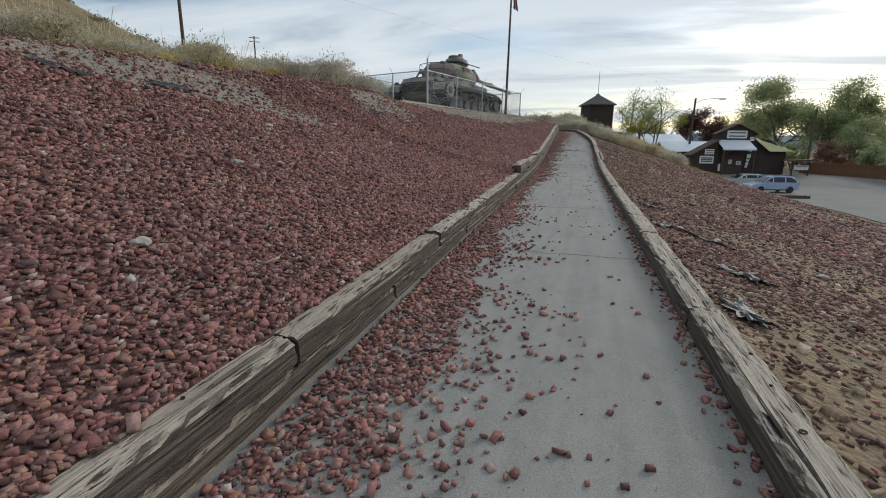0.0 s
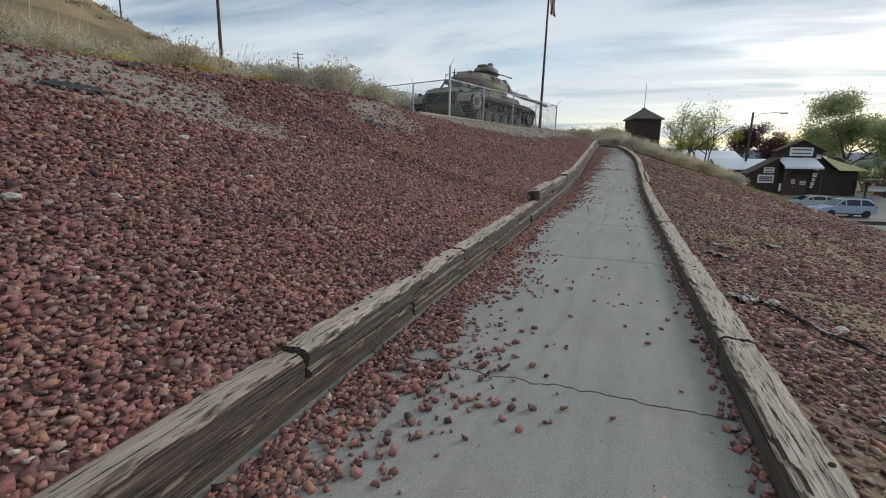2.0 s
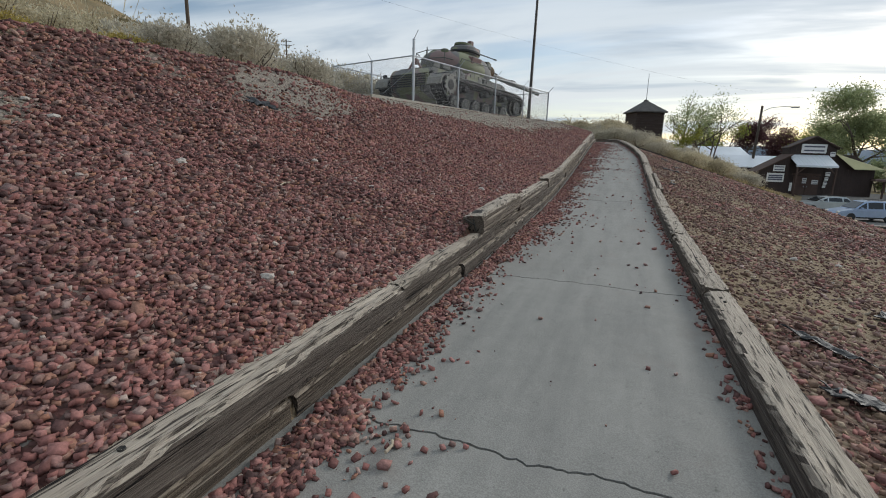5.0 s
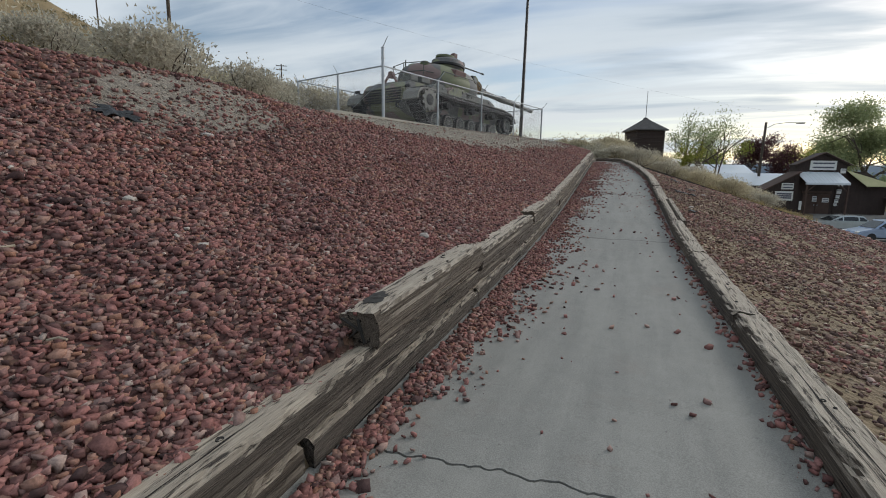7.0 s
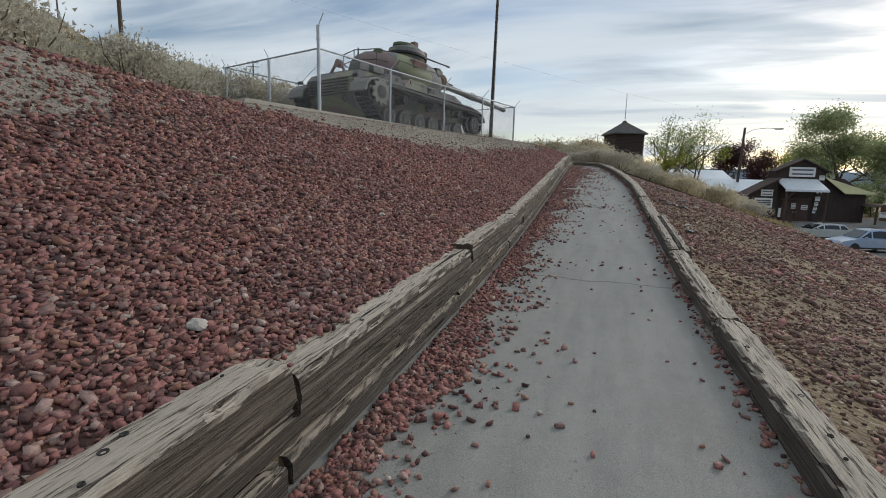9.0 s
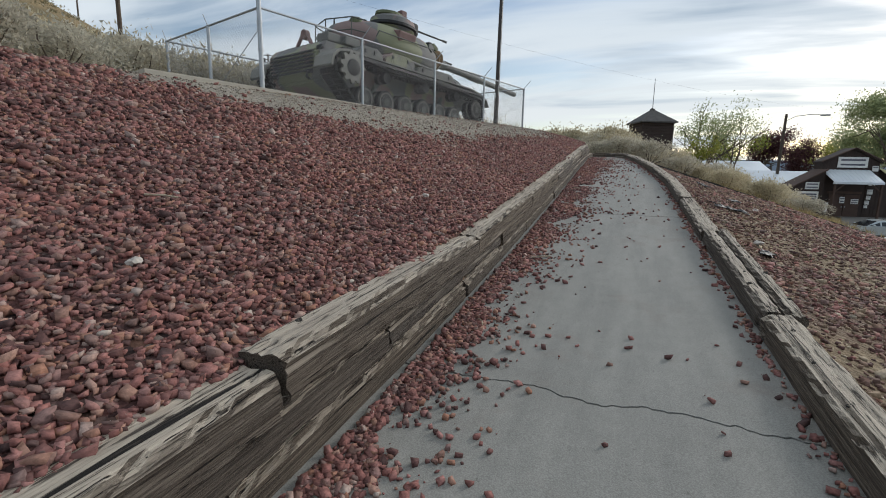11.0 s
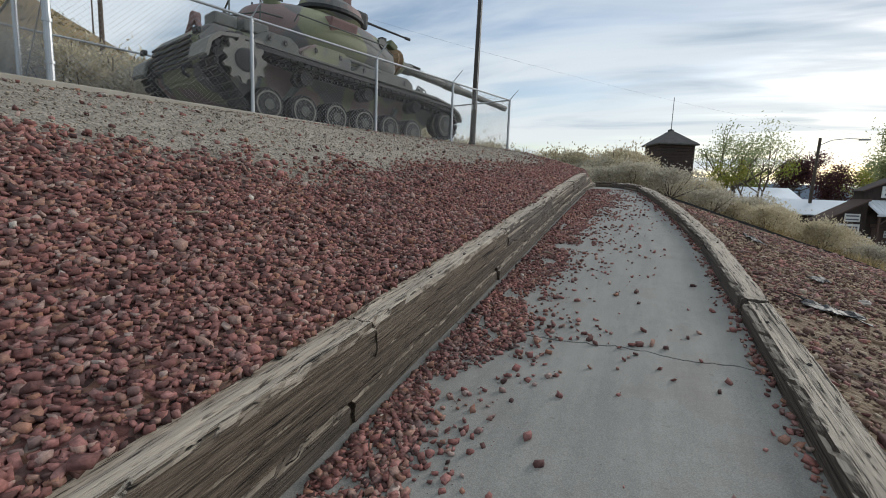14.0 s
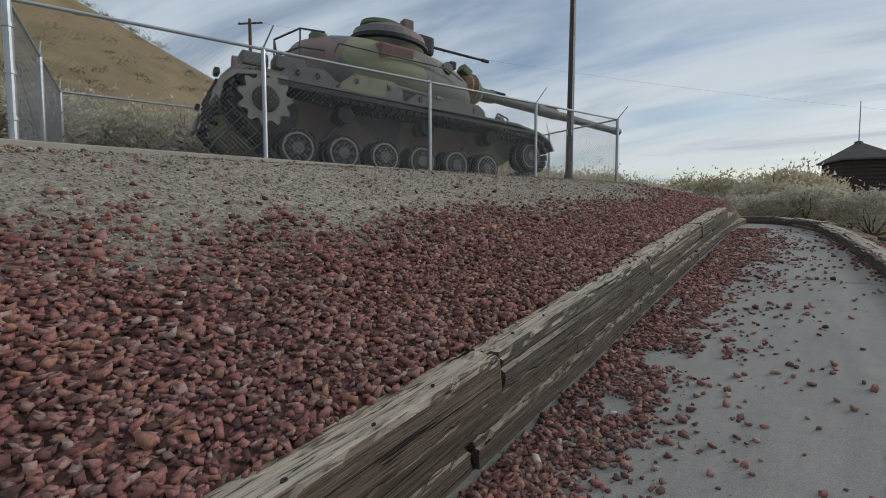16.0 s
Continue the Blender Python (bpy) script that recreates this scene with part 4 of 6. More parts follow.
    gun = lathe(bmesh.new(), [(0.17, 2.5), (0.155, 3.1), (0.12, 3.15), (0.115, 4.6), (0.135, 4.65), (0.14, 5.35), (0.115, 5.45), (0.092, 7.9), (0.105, 7.92), (0.105, 8.22), (0.06, 8.23), (0.055, 8.1)], 20, 'X')
    g = P("gun_barrel", gun, M_GREYPAINT, "long grey green gun barrel", m=Matrix.Translation((0, 0, 2.56)) @ Matrix.Rotation(radians(2.3), 4, 'Y'), smooth=False)
    for x0, x1 in ((3.0, 3.5), (5.0, 5.4)):
        P("barrel_bracket", B((x0 + x1) / 2, 0, 0.15, x1 - x0, 0.10, 0.05, 0.015), M_DARKSTEEL, parent=g)
    P("searchlight_mount", bent(bmesh.new(), [(2.05, -0.25, 2.65), (2.2, -0.25, 2.85), (2.35, 0.0, 2.87), (2.45, 0.2, 2.68)], 0.03), M_CANVAS)
    P("sight_hood", B(1.9, -0.45, 2.72, 0.28, 0.25, 0.18, 0.04, Matrix.Rotation(0.5, 4, 'Y')), M_OLIVE)
    # cupola with its machine gun
    cup = P("cupola", lathe(bmesh.new(), [(0.60, 2.62), (0.72, 2.78), (0.76, 2.92), (0.72, 3.05), (0.52, 3.16), (0.2, 3.2)], 28), M_CAMO, m=Matrix.Translation((0.0, -0.42, 0)) @ Matrix.Diagonal((1.05, 0.8, 1, 1)), smooth=False)
    P("cupola_rim", lathe(bmesh.new(), [(0.74, 2.80), (0.80, 2.83), (0.80, 2.90), (0.74, 2.93)], 28), M_DARKSTEEL, parent=cup)
    P("hatch", lathe(bmesh.new(), [(0.42, 3.12), (0.46, 3.16), (0.44, 3.24), (0.25, 3.29)], 22), M_OLIVE, parent=cup, m=Matrix.Translation((-0.15, 0, 0)))
    P("periscope", B(0.38, 0, 3.33, 0.22, 0.26, 0.30, 0.03), M_BROWNPAINT, parent=cup)
    P("gun_shield", B(0.75, 0, 3.04, 0.42, 0.42, 0.40, 0.09), M_DARKSTEEL, parent=cup)
    mg = tube(bmesh.new(), (0.9, 0, 3.08), (2.25, -0.1, 3.06), 0.032, 0.026, 10)
    tube(mg, (2.25, -0.1, 3.06), (2.42, -0.11, 3.058), 0.042, 0.038, 10)
    P("machine_gun", mg, M_DARKSTEEL, parent=cup)
    P("loader_hatch", lathe(bmesh.new(), [(0.32, 2.64), (0.36, 2.68), (0.36, 2.80), (0.3, 2.84), (0.05, 2.86)], 22), M_OLIVE, m=Matrix.Translation((-1.15, 0.25, -0.05)))
    P("blower_dome", lathe(bmesh.new(), [(0.17, 2.40), (0.19, 2.5), (0.18, 2.72), (0.14, 2.78), (0.03, 2.80)], 22), M_OLIVE, m=Matrix.Translation((-1.5, -0.45, -0.02)))
    P("side_box", B(-0.28, -1.15, 2.40, 0.72, 0.34, 0.34, 0.04, Matrix.Rotation(radians(12), 4, 'X')), M_BROWNPAINT, "faded brown turret stowage box")
    P("lifting_lug", tube(bmesh.new(), (0.95, -1.02, 2.38), (0.95, -1.20, 2.42), 0.14, 0.12, 14), M_GREYPAINT)
    P("vision_block", B(1.35, -0.72, 2.66, 0.16, 0.18, 0.16, 0.03), M_DARKSTEEL)
    # handrails and bustle basket
    P("handrail", bent(bmesh.new(), [(-1.5, -1.30, 2.15), (-1.45, -1.36, 2.3), (0.8, -1.36, 2.32), (1.3, -1.20, 2.22)], 0.016), M_GREYPAINT)
    for z in (2.30, 2.62):
        P("basket_rail", bent(bmesh.new(), [(-1.55, -0.95, z - 0.02), (-1.95, -0.8, z), (-2.2, 0, z), (-1.95, 0.8, z), (-1.55, 0.95, z - 0.02)], 0.018), M_GREYPAINT)
    for x, y in ((-1.95, -0.8), (-2.2, 0), (-1.95, 0.8)):
        P("basket_post", tube(bmesh.new(), (x, y, 2.15), (x, y, 2.62), 0.016, seg=6), M_GREYPAINT)
    P("antenna_base", tube(bmesh.new(), (-1.35, 0.7, 2.6), (-1.35, 0.7, 3.0), 0.035, 0.02, 8), M_DARKSTEEL)


build_tank()


# ---------------------------------------------------------------- flagpole, poles and wires
M_POLE = simple("bronze_pole", (0.06, 0.05, 0.045), 0.5, 0.5, 0.2)
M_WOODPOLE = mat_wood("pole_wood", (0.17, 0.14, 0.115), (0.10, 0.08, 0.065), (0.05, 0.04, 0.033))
M_WHITE = simple("white_paint", (0.72, 0.72, 0.70), 0.6, 0, 0.08)
M_LAMP = simple("lamp_grey", (0.35, 0.36, 0.37), 0.5, 0.4, 0.1)


def build_flagpole():
    x, y = -5.41, 31.02
    z = 3.05
    root = empty("flagpole", Matrix.Translation((x, y, z)), "tall dark bronze flagpole with a limp flag", "flagpole")
    part("pole", tube(bmesh.new(), (0, 0, -0.2), (0.12, 0, 8.6), 0.085, 0.05, 14), M_POLE, root)
    part("base_collar", lathe(bmesh.new(), [(0.19, -0.05), (0.18, 0.10), (0.12, 0.16), (0.10, 0.3)], 18), M_POLE, root)
    part("cleat", B(0.0, -0.11, 1.25, 0.03, 0.05, 0.16, 0.01), M_STEEL, root)
    part("finial", lathe(bmesh.new(), [(0.02, 8.58), (0.08, 8.64), (0.08, 8.70), (0.02, 8.76)], 14), M_STEEL, root, m=Matrix.Translation((0.12, 0, 0)))
    part("halyard", tube(bmesh.new(), (0.09, -0.06, 1.2), (0.16, -0.05, 8.4), 0.006, seg=5), M_WHITE, root)
    # limp cloth: vertical folds, red and white with a blue corner
    reds, whites, blue = (simple(n, c, 0.8, 0, 0.1) for n, c in (("flag_red", (0.42, 0.05, 0.06)), ("flag_white", (0.66, 0.62, 0.6)), ("flag_blue", (0.04, 0.05, 0.16))))
    bm = bmesh.new()
    rows = []
    for i in range(27):
        t = i / 26
        row = []
        for j in range(19):
            s = j / 18
            spread_ = 0.10 + 0.16 * t
            row.append(bm.verts.new((0.20 + s * (0.22 + 0.12 * t) + 0.03 * math.sin(9 * t + 5 * s), -0.02 + spread_ * 0.5 * math.sin(s * 15 + t * 1.5), 8.3 - 0.25 * s - 1.75 * t)))
        rows.append(row)
    for i in range(26):
        for j in range(18):
            f = bm.faces.new((rows[i][j], rows[i][j + 1], rows[i + 1][j + 1], rows[i + 1][j]))
            f.material_index = 2 if (i < 12 and j < 9) else (j + i // 9) % 2
    part("flag", mesh_of(bm, "flag", [reds, whites, blue], True), None, root, "limp red, white and blue striped flag")


build_flagpole()


def utility_pole(x, y, top, r, arms, label, base=None):
    z0 = ground_z(x, y) if base is None else base
    root = empty("utility_pole", Matrix.Translation((x, y, z0)), label, "utility pole", "utility poles")
    h = top - z0
    part("pole", tube(bmesh.new(), (0, 0, -0.5), (0, 0, h), r, r * 0.7, 12), M_WOODPOLE, root)
    for k in range(arms):
        a = part("crossarm", B(0, 0.12, h - 0.35 - 0.9 * k, 2.4, 0.12, 0.14, 0.02), M_WOODPOLE, root, m=Matrix.Rotation(radians(35), 4, 'Z'))
        for xx in (-1.05, -0.5, 0.5, 1.05):
            part("insulator", lathe(bmesh.new(), [(0.03, 0), (0.06, 0.04), (0.05, 0.12), (0.02, 0.16)], 8), M_LAMP, a, m=Matrix.Translation((xx, 0.12, h - 0.28 - 0.9 * k)))
    return root, z0 + h


POLE_TOP = 21.2
utility_pole(-43.2, 43.3, POLE_TOP, 0.20, 1, "tall wooden utility pole with a crossarm on the hillside")
utility_pole(-126.0, 90.0, 46.0, 0.2, 1, "wooden utility pole with one crossarm above the brush")
utility_pole(-78.9, 100.5, 26.2, 0.2, 2, "wooden utility pole with one crossarm above the brush")
utility_pole(26.2, 70.0, 6.0, 0.17, 0, "short dark wooden pole at the parking lot edge", LOT + 0.9)


def build_wires():
    bm = bmesh.new()
    for a, b, sag in (((-43.2, 43.3, POLE_TOP - 0.3), (-126, 90, 45.6), 1.2), ((-42.6, 43.9, POLE_TOP - 0.3), (44, 150, 16), 2.5)):
        a, b = Vector(a), Vector(b)
        pts = [a.lerp(b, t) - Vector((0, 0, sag * 4 * t * (1 - t))) for t in np.linspace(0, 1, 22)]
        for p, q in zip(pts, pts[1:]):
            tube(bm, p, q, 0.006, 0.006, 4, False)
    tagged(new("power_line", mesh_of(bm, "power_line", M_DARKSTEEL)), "thin sagging overhead power lines", "cable")


build_wires()


def build_street_lamp():
    root = empty("street_lamp", Matrix.Translation((12.9, 72, LOT + 0.9)), "wooden street lamp pole with a curved lamp arm", "street lamp")
    part("pole", tube(bmesh.new(), (0, 0, -0.3), (0.15, 0, 9.6), 0.17, 0.12, 12), M_WOODPOLE, root)
    part("arm", bent(bmesh.new(), [(0.1, 0, 8.9), (1.0, 0, 9.4), (2.2, 0, 9.55), (3.0, 0, 9.5)], 0.035), M_STEEL, root)
    part("lamp_head", box(bmesh.new(), 3.35, 0, 9.45, 0.8, 0.3, 0.16, 0.06), M_LAMP, root)


build_street_lamp()


# ---------------------------------------------------------------- parking lot
def build_lot():
    bm = bmesh.new()
    rows = []
    for y in np.linspace(-60, 75, 40):
        rows.append([bm.verts.new((x + (0.5 * noise.noise((y * 0.3, 0, 0)) if i == 0 else 0), y, float(lot_z(y)) + 0.012)) for i, x in enumerate((float(lot_edge(y)) + 0.1, 20, 32, 70))])
    for p, q in zip(rows, rows[1:]):
        for i in range(3):
            bm.faces.new((p[i], p[i + 1], q[i + 1], q[i]))
    tagged(new("road", mesh_of(bm, "road", M_ASPHALT)), "worn grey asphalt parking lot", "parking lot", kind="structure")
    for x, y, L, yaw in ((19.5, 26.5, 5.5, 20), (25.5, 28.6, 5.5, 20), (31.5, 30.8, 5.5, 20)):
        ob = new("kerb", mesh_of(B(0, 0, 0.06, L, 0.2, 0.16, 0.03), "kerb", M_CONC))
        ob.matrix_world = pose(x, y, LOT + 0.01, 0, 0, yaw)
        tagged(ob, "pale concrete kerb strip at the lot edge", "kerb", kind="structure")
    ob = new("parking_bollard", mesh_of(lathe(bmesh.new(), [(0.09, 0), (0.09, 0.9), (0.06, 0.97), (0.01, 1.0)], 14), "parking_bollard", simple("yellow_paint", (0.55, 0.42, 0.06), 0.6)))
    ob.matrix_world = pose(19.5, 34.4, LOT)
    tagged(ob, "short yellow painted steel bollard", "bollard")
    log = tie_mesh(3.2, 0.34, 0.30, 77, M_TIE_DARK, 0.03)
    log.name = "log"
    ob = new("log", log)
    ob.matrix_world = pose(16.2, 45.6, LOT + 0.14, 0, 0, 12)
    tagged(ob, "dark fallen log lying beside parked cars", "log")


build_lot()


# ---------------------------------------------------------------- cars
def build_car(name, x, y, yaw, L, H, tail, paint, label):
    root = empty(name, pose(x, y, LOT + 0.012, 0, 0, yaw), label, "car", "parked cars")
    glass = M_GLASS
    h = L / 2
    # lower body with wheel arches: nose at -x
    low = [(-h, 0.32), (-h - 0.02, 0.55), (-h + 0.10, 0.72), (-h + 0.95, 0.90), (h - 0.12, 0.98), (h, 0.80), (h + 0.02, 0.42), (h - 0.1, 0.28)]

    def arch(cx):
        return [(cx + 0.37 * math.cos(a), 0.30 + 0.37 * math.sin(a)) for a in np.linspace(0, math.pi, 9)]
    outline = low + arch(h - 0.82) + arch(-h + 0.85)
    bm = prism(bmesh.new(), outline, -0.86, 0.86)
    side = [e for e in bm.edges if abs(abs(e.verts[0].co.y) - 0.86) < 1e-4 and abs(e.verts[0].co.y - e.verts[1].co.y) < 1e-4]
    bmesh.ops.bevel(bm, geom=side, offset=0.06, segments=2, affect='EDGES')
    part("body", bm, paint, root)
    # cabin narrowing to the roof
    base = [(-h + 1.0, 0.89), (-0.15 * h, H - 0.06), (0.1 * h, H), (tail - 0.35, H - 0.04), (tail, 0.97)]
    bm = bmesh.new()
    a = [bm.verts.new((px, -0.80 + 0.20 * (pz - 0.9) / (H - 0.9), pz)) for px, pz in base]
    b = [bm.verts.new((px, 0.80 - 0.20 * (pz - 0.9) / (H - 0.9), pz)) for px, pz in base]
    bm.faces.new(a), bm.faces.new(b[::-1])
    for i in range(len(a)):
        bm.faces.new((a[i], b[i], b[(i + 1) % len(a)], a[(i + 1) % len(a)]))
    bmesh.ops.bevel(bm, geom=list(bm.edges), offset=0.04, segments=2, affect='EDGES')
    part("cabin", bm, paint, root)
    top = lambda px: np.interp(px, [p[0] for p in base], [p[1] for p in base])
    cuts = [-h + 1.25, -0.1 * h, 0.42 * h, tail - 0.12]
    for sy in (-1, 1):
        for i, (c0, c1) in enumerate(zip(cuts, cuts[1:])):
            xs = (c0 + 0.05, c1 - 0.05)
            pts = [(xs[0], 0.99), (xs[1], 0.99), (xs[1], max(1.03, top(xs[1]) - 0.09)), ((xs[0] + xs[1]) / 2, top((xs[0] + xs[1]) / 2) - 0.09), (xs[0], max(1.02, top(xs[0]) - 0.09))]
            bm = bmesh.new()
            vs = [bm.verts.new((px, sy * (0.812 - 0.20 * (pz - 0.9) / (H - 0.9)), pz)) for px, pz in pts]
            vo = [bm.verts.new((px, sy * (0.79 - 0.20 * (pz - 0.9) / (H - 0.9)), pz)) for px, pz in pts]
            bm.faces.new(vs), bm.faces.new(vo[::-1])
            for k in range(5):
                bm.faces.new((vs[k], vo[k], vo[(k + 1) % 5], vs[(k + 1) % 5]))
            part("side_window", bm, glass, root)
        part("wing_mirror", B(-h + 1.45, sy * 0.93, 1.02, 0.12, 0.16, 0.12, 0.03), paint, root)
        part("headlight", B(-h + 0.10, sy * 0.62, 0.66, 0.22, 0.34, 0.14, 0.05), M_WHITE, root)
        part("tail_light", B(h - 0.04, sy * 0.70, 0.86, 0.10, 0.22, 0.24, 0.03), M_TAIL, root)
        part("roof_rail", bent(bmesh.new(), [(-0.1 * h, sy * 0.55, H + 0.02), (0, sy * 0.55, H + 0.06), (tail - 0.5, sy * 0.55, H + 0.04)], 0.015), M_DARKSTEEL, root)
        part("sill", B(0, sy * 0.855, 0.30, L - 2.4, 0.05, 0.10, 0.02), M_RUBBER, root)
        for k, hx in enumerate((-0.1 * h, 0.42 * h)):
            part("door_handle", B(hx + 0.35, sy * 0.872, 0.84, 0.16, 0.03, 0.035, 0.01), paint, root)
        for wx in (-h + 0.85, h - 0.82):
            w = part("wheel", lathe(bmesh.new(), [(0.20, -0.10), (0.30, -0.10), (0.32, -0.06), (0.32, 0.06), (0.30, 0.10), (0.20, 0.10)], 24, 'Y'), M_RUBBER, root, m=Matrix.Translation((wx, sy * 0.79, 0.32)))
            rim = lathe(bmesh.new(), [(0.03, 0.085 * sy), (0.08, 0.10 * sy), (0.19, 0.085 * sy), (0.215, 0.10 * sy), (0.215, 0.0)], 20, 'Y')
            part("rim", rim, M_STEEL, w)
            # dark blocks stand in for the shaded gaps between spokes
            for q in range(5):
                an = q * 2 * math.pi / 5
                part("spoke_gap", B(0.13 * math.cos(an), sy * 0.098, 0.13 * math.sin(an), 0.06, 0.012, 0.05, 0.005), M_RUBBER, w)
    bm = bmesh.new()
    p0, p1 = base[0], base[1]
    mid = [(p0[0] + (p1[0] - p0[0]) * f, p0[1] + (p1[1] - p0[1]) * f + 0.012) for f in (0.12, 0.9)]
    vs = [bm.verts.new((mid[0][0], -0.70, mid[0][1])), bm.verts.new((mid[0][0], 0.70, mid[0][1])), bm.verts.new((mid[1][0], 0.55, mid[1][1])), bm.verts.new((mid[1][0], -0.55, mid[1][1]))]
    f = bm.faces.new(vs)
    e = bmesh.ops.extrude_face_region(bm, geom=[f])
    bmesh.ops.translate(bm, vec=(-0.01, 0, 0.02), verts=[g for g in e["geom"] if isinstance(g, bmesh.types.BMVert)])
    part("windscreen", bm, glass, root)
    part("bumper", B(-h + 0.02, 0, 0.40, 0.14, 1.6, 0.16, 0.05), paint, root)
    part("number_plate", B(-h - 0.055, 0, 0.45, 0.02, 0.32, 0.14, 0.004), M_WHITE, root)


def car_paint(name, c):
    m, nt, b = material(name)
    n = noise_tex(nt, 3, 4)
    link(nt, ramp(nt, n, [(0.3, scaled(c, 0.92)), (0.7, scaled(c, 1.06))]), b.inputs["Base Color"])
    b.inputs["Metallic"].default_value, b.inputs["Roughness"].default_value = 0.45, 0.28
    b.inputs["Coat Weight"].default_value = 0.6
    return m


M_GLASS = simple("tinted_car_glass", (0.02, 0.023, 0.025), 0.06, 0, 0.1, bumpy=0)
M_TAIL = simple("red_lens", (0.30, 0.02, 0.02), 0.25, 0, 0.1, bumpy=0)
build_car("station_wagon", 16.5, 51.2, 16, 4.35, 1.56, 2.08, car_paint("silver_blue_paint", (0.34, 0.42, 0.56)), "silver blue station wagon parked on the asphalt lot")
build_car("sedan_car", 16.0, 57.2, 14, 4.5, 1.40, 1.7, car_paint("pale_silver_paint", (0.45, 0.48, 0.48)), "pale silver sedan parked beside a station wagon")


# ---------------------------------------------------------------- the wooden museum buildings
M_DARKWOOD = simple("dark_brown_boards", (0.040, 0.026, 0.022), 0.85, 0, 0.3, 1.5, 30)
M_DARKWOOD2 = simple("brown_trim", (0.075, 0.045, 0.035), 0.85, 0, 0.3, 1.5, 30)
M_TINROOF = simple("pale_metal_roof", (0.62, 0.66, 0.70), 0.45, 0.2, 0.08, 0.8, 20)
# Yellowish light on the wing roof is part of this colour.
M_YELLOWROOF = simple("yellow_lit_metal_roof", (0.50, 0.47, 0.26), 0.55, 0.1, 0.15, 0.8, 20)
M_SIGN = simple("white_sign", (0.66, 0.66, 0.64), 0.6, 0, 0.05)
M_INK = simple("sign_ink", (0.09, 0.09, 0.12), 0.7, 0, 0.1)
M_SHINGLE = simple("grey_shingles", (0.075, 0.07, 0.068), 0.9, 0, 0.3, 3, 25)
M_DARKROOM = simple("dark_interior", (0.03, 0.024, 0.02), 0.9)
TRIMB = M_DARKWOOD2


def boards(root, name, x0, x1, y, z0, ztop, mat, step=0.24):
    """Upright boards along x, each its own piece, cut to the height that ztop(x) gives."""
    n = max(1, round((x1 - x0) / step))
    w = (x1 - x0) / n
    for k in range(n):
        a, b = x0 + k * w + 0.008, x0 + (k + 1) * w - 0.008
        za, zb = ztop(a), ztop(b)
        bm = bmesh.new()
        d = 0.012 * (k % 2)
        prism(bm, [(a, z0), (b, z0), (b, zb), (a, za)], y - d, y + 0.04)
        part("board", bm, mat, root)


def sign(root, x, y, z, w, h, bars=0, mat=None):
    s = part("sign", B(x, y, z, w, 0.05, h, 0.01), mat or M_SIGN, root, "white sign board")
    for k in range(bars):
        part("lettering", B(x, y - 0.031, z + h * (0.22 - 0.44 * k / max(1, bars - 1)), w * 0.82, 0.012, h * 0.16, 0.002), M_INK, s)


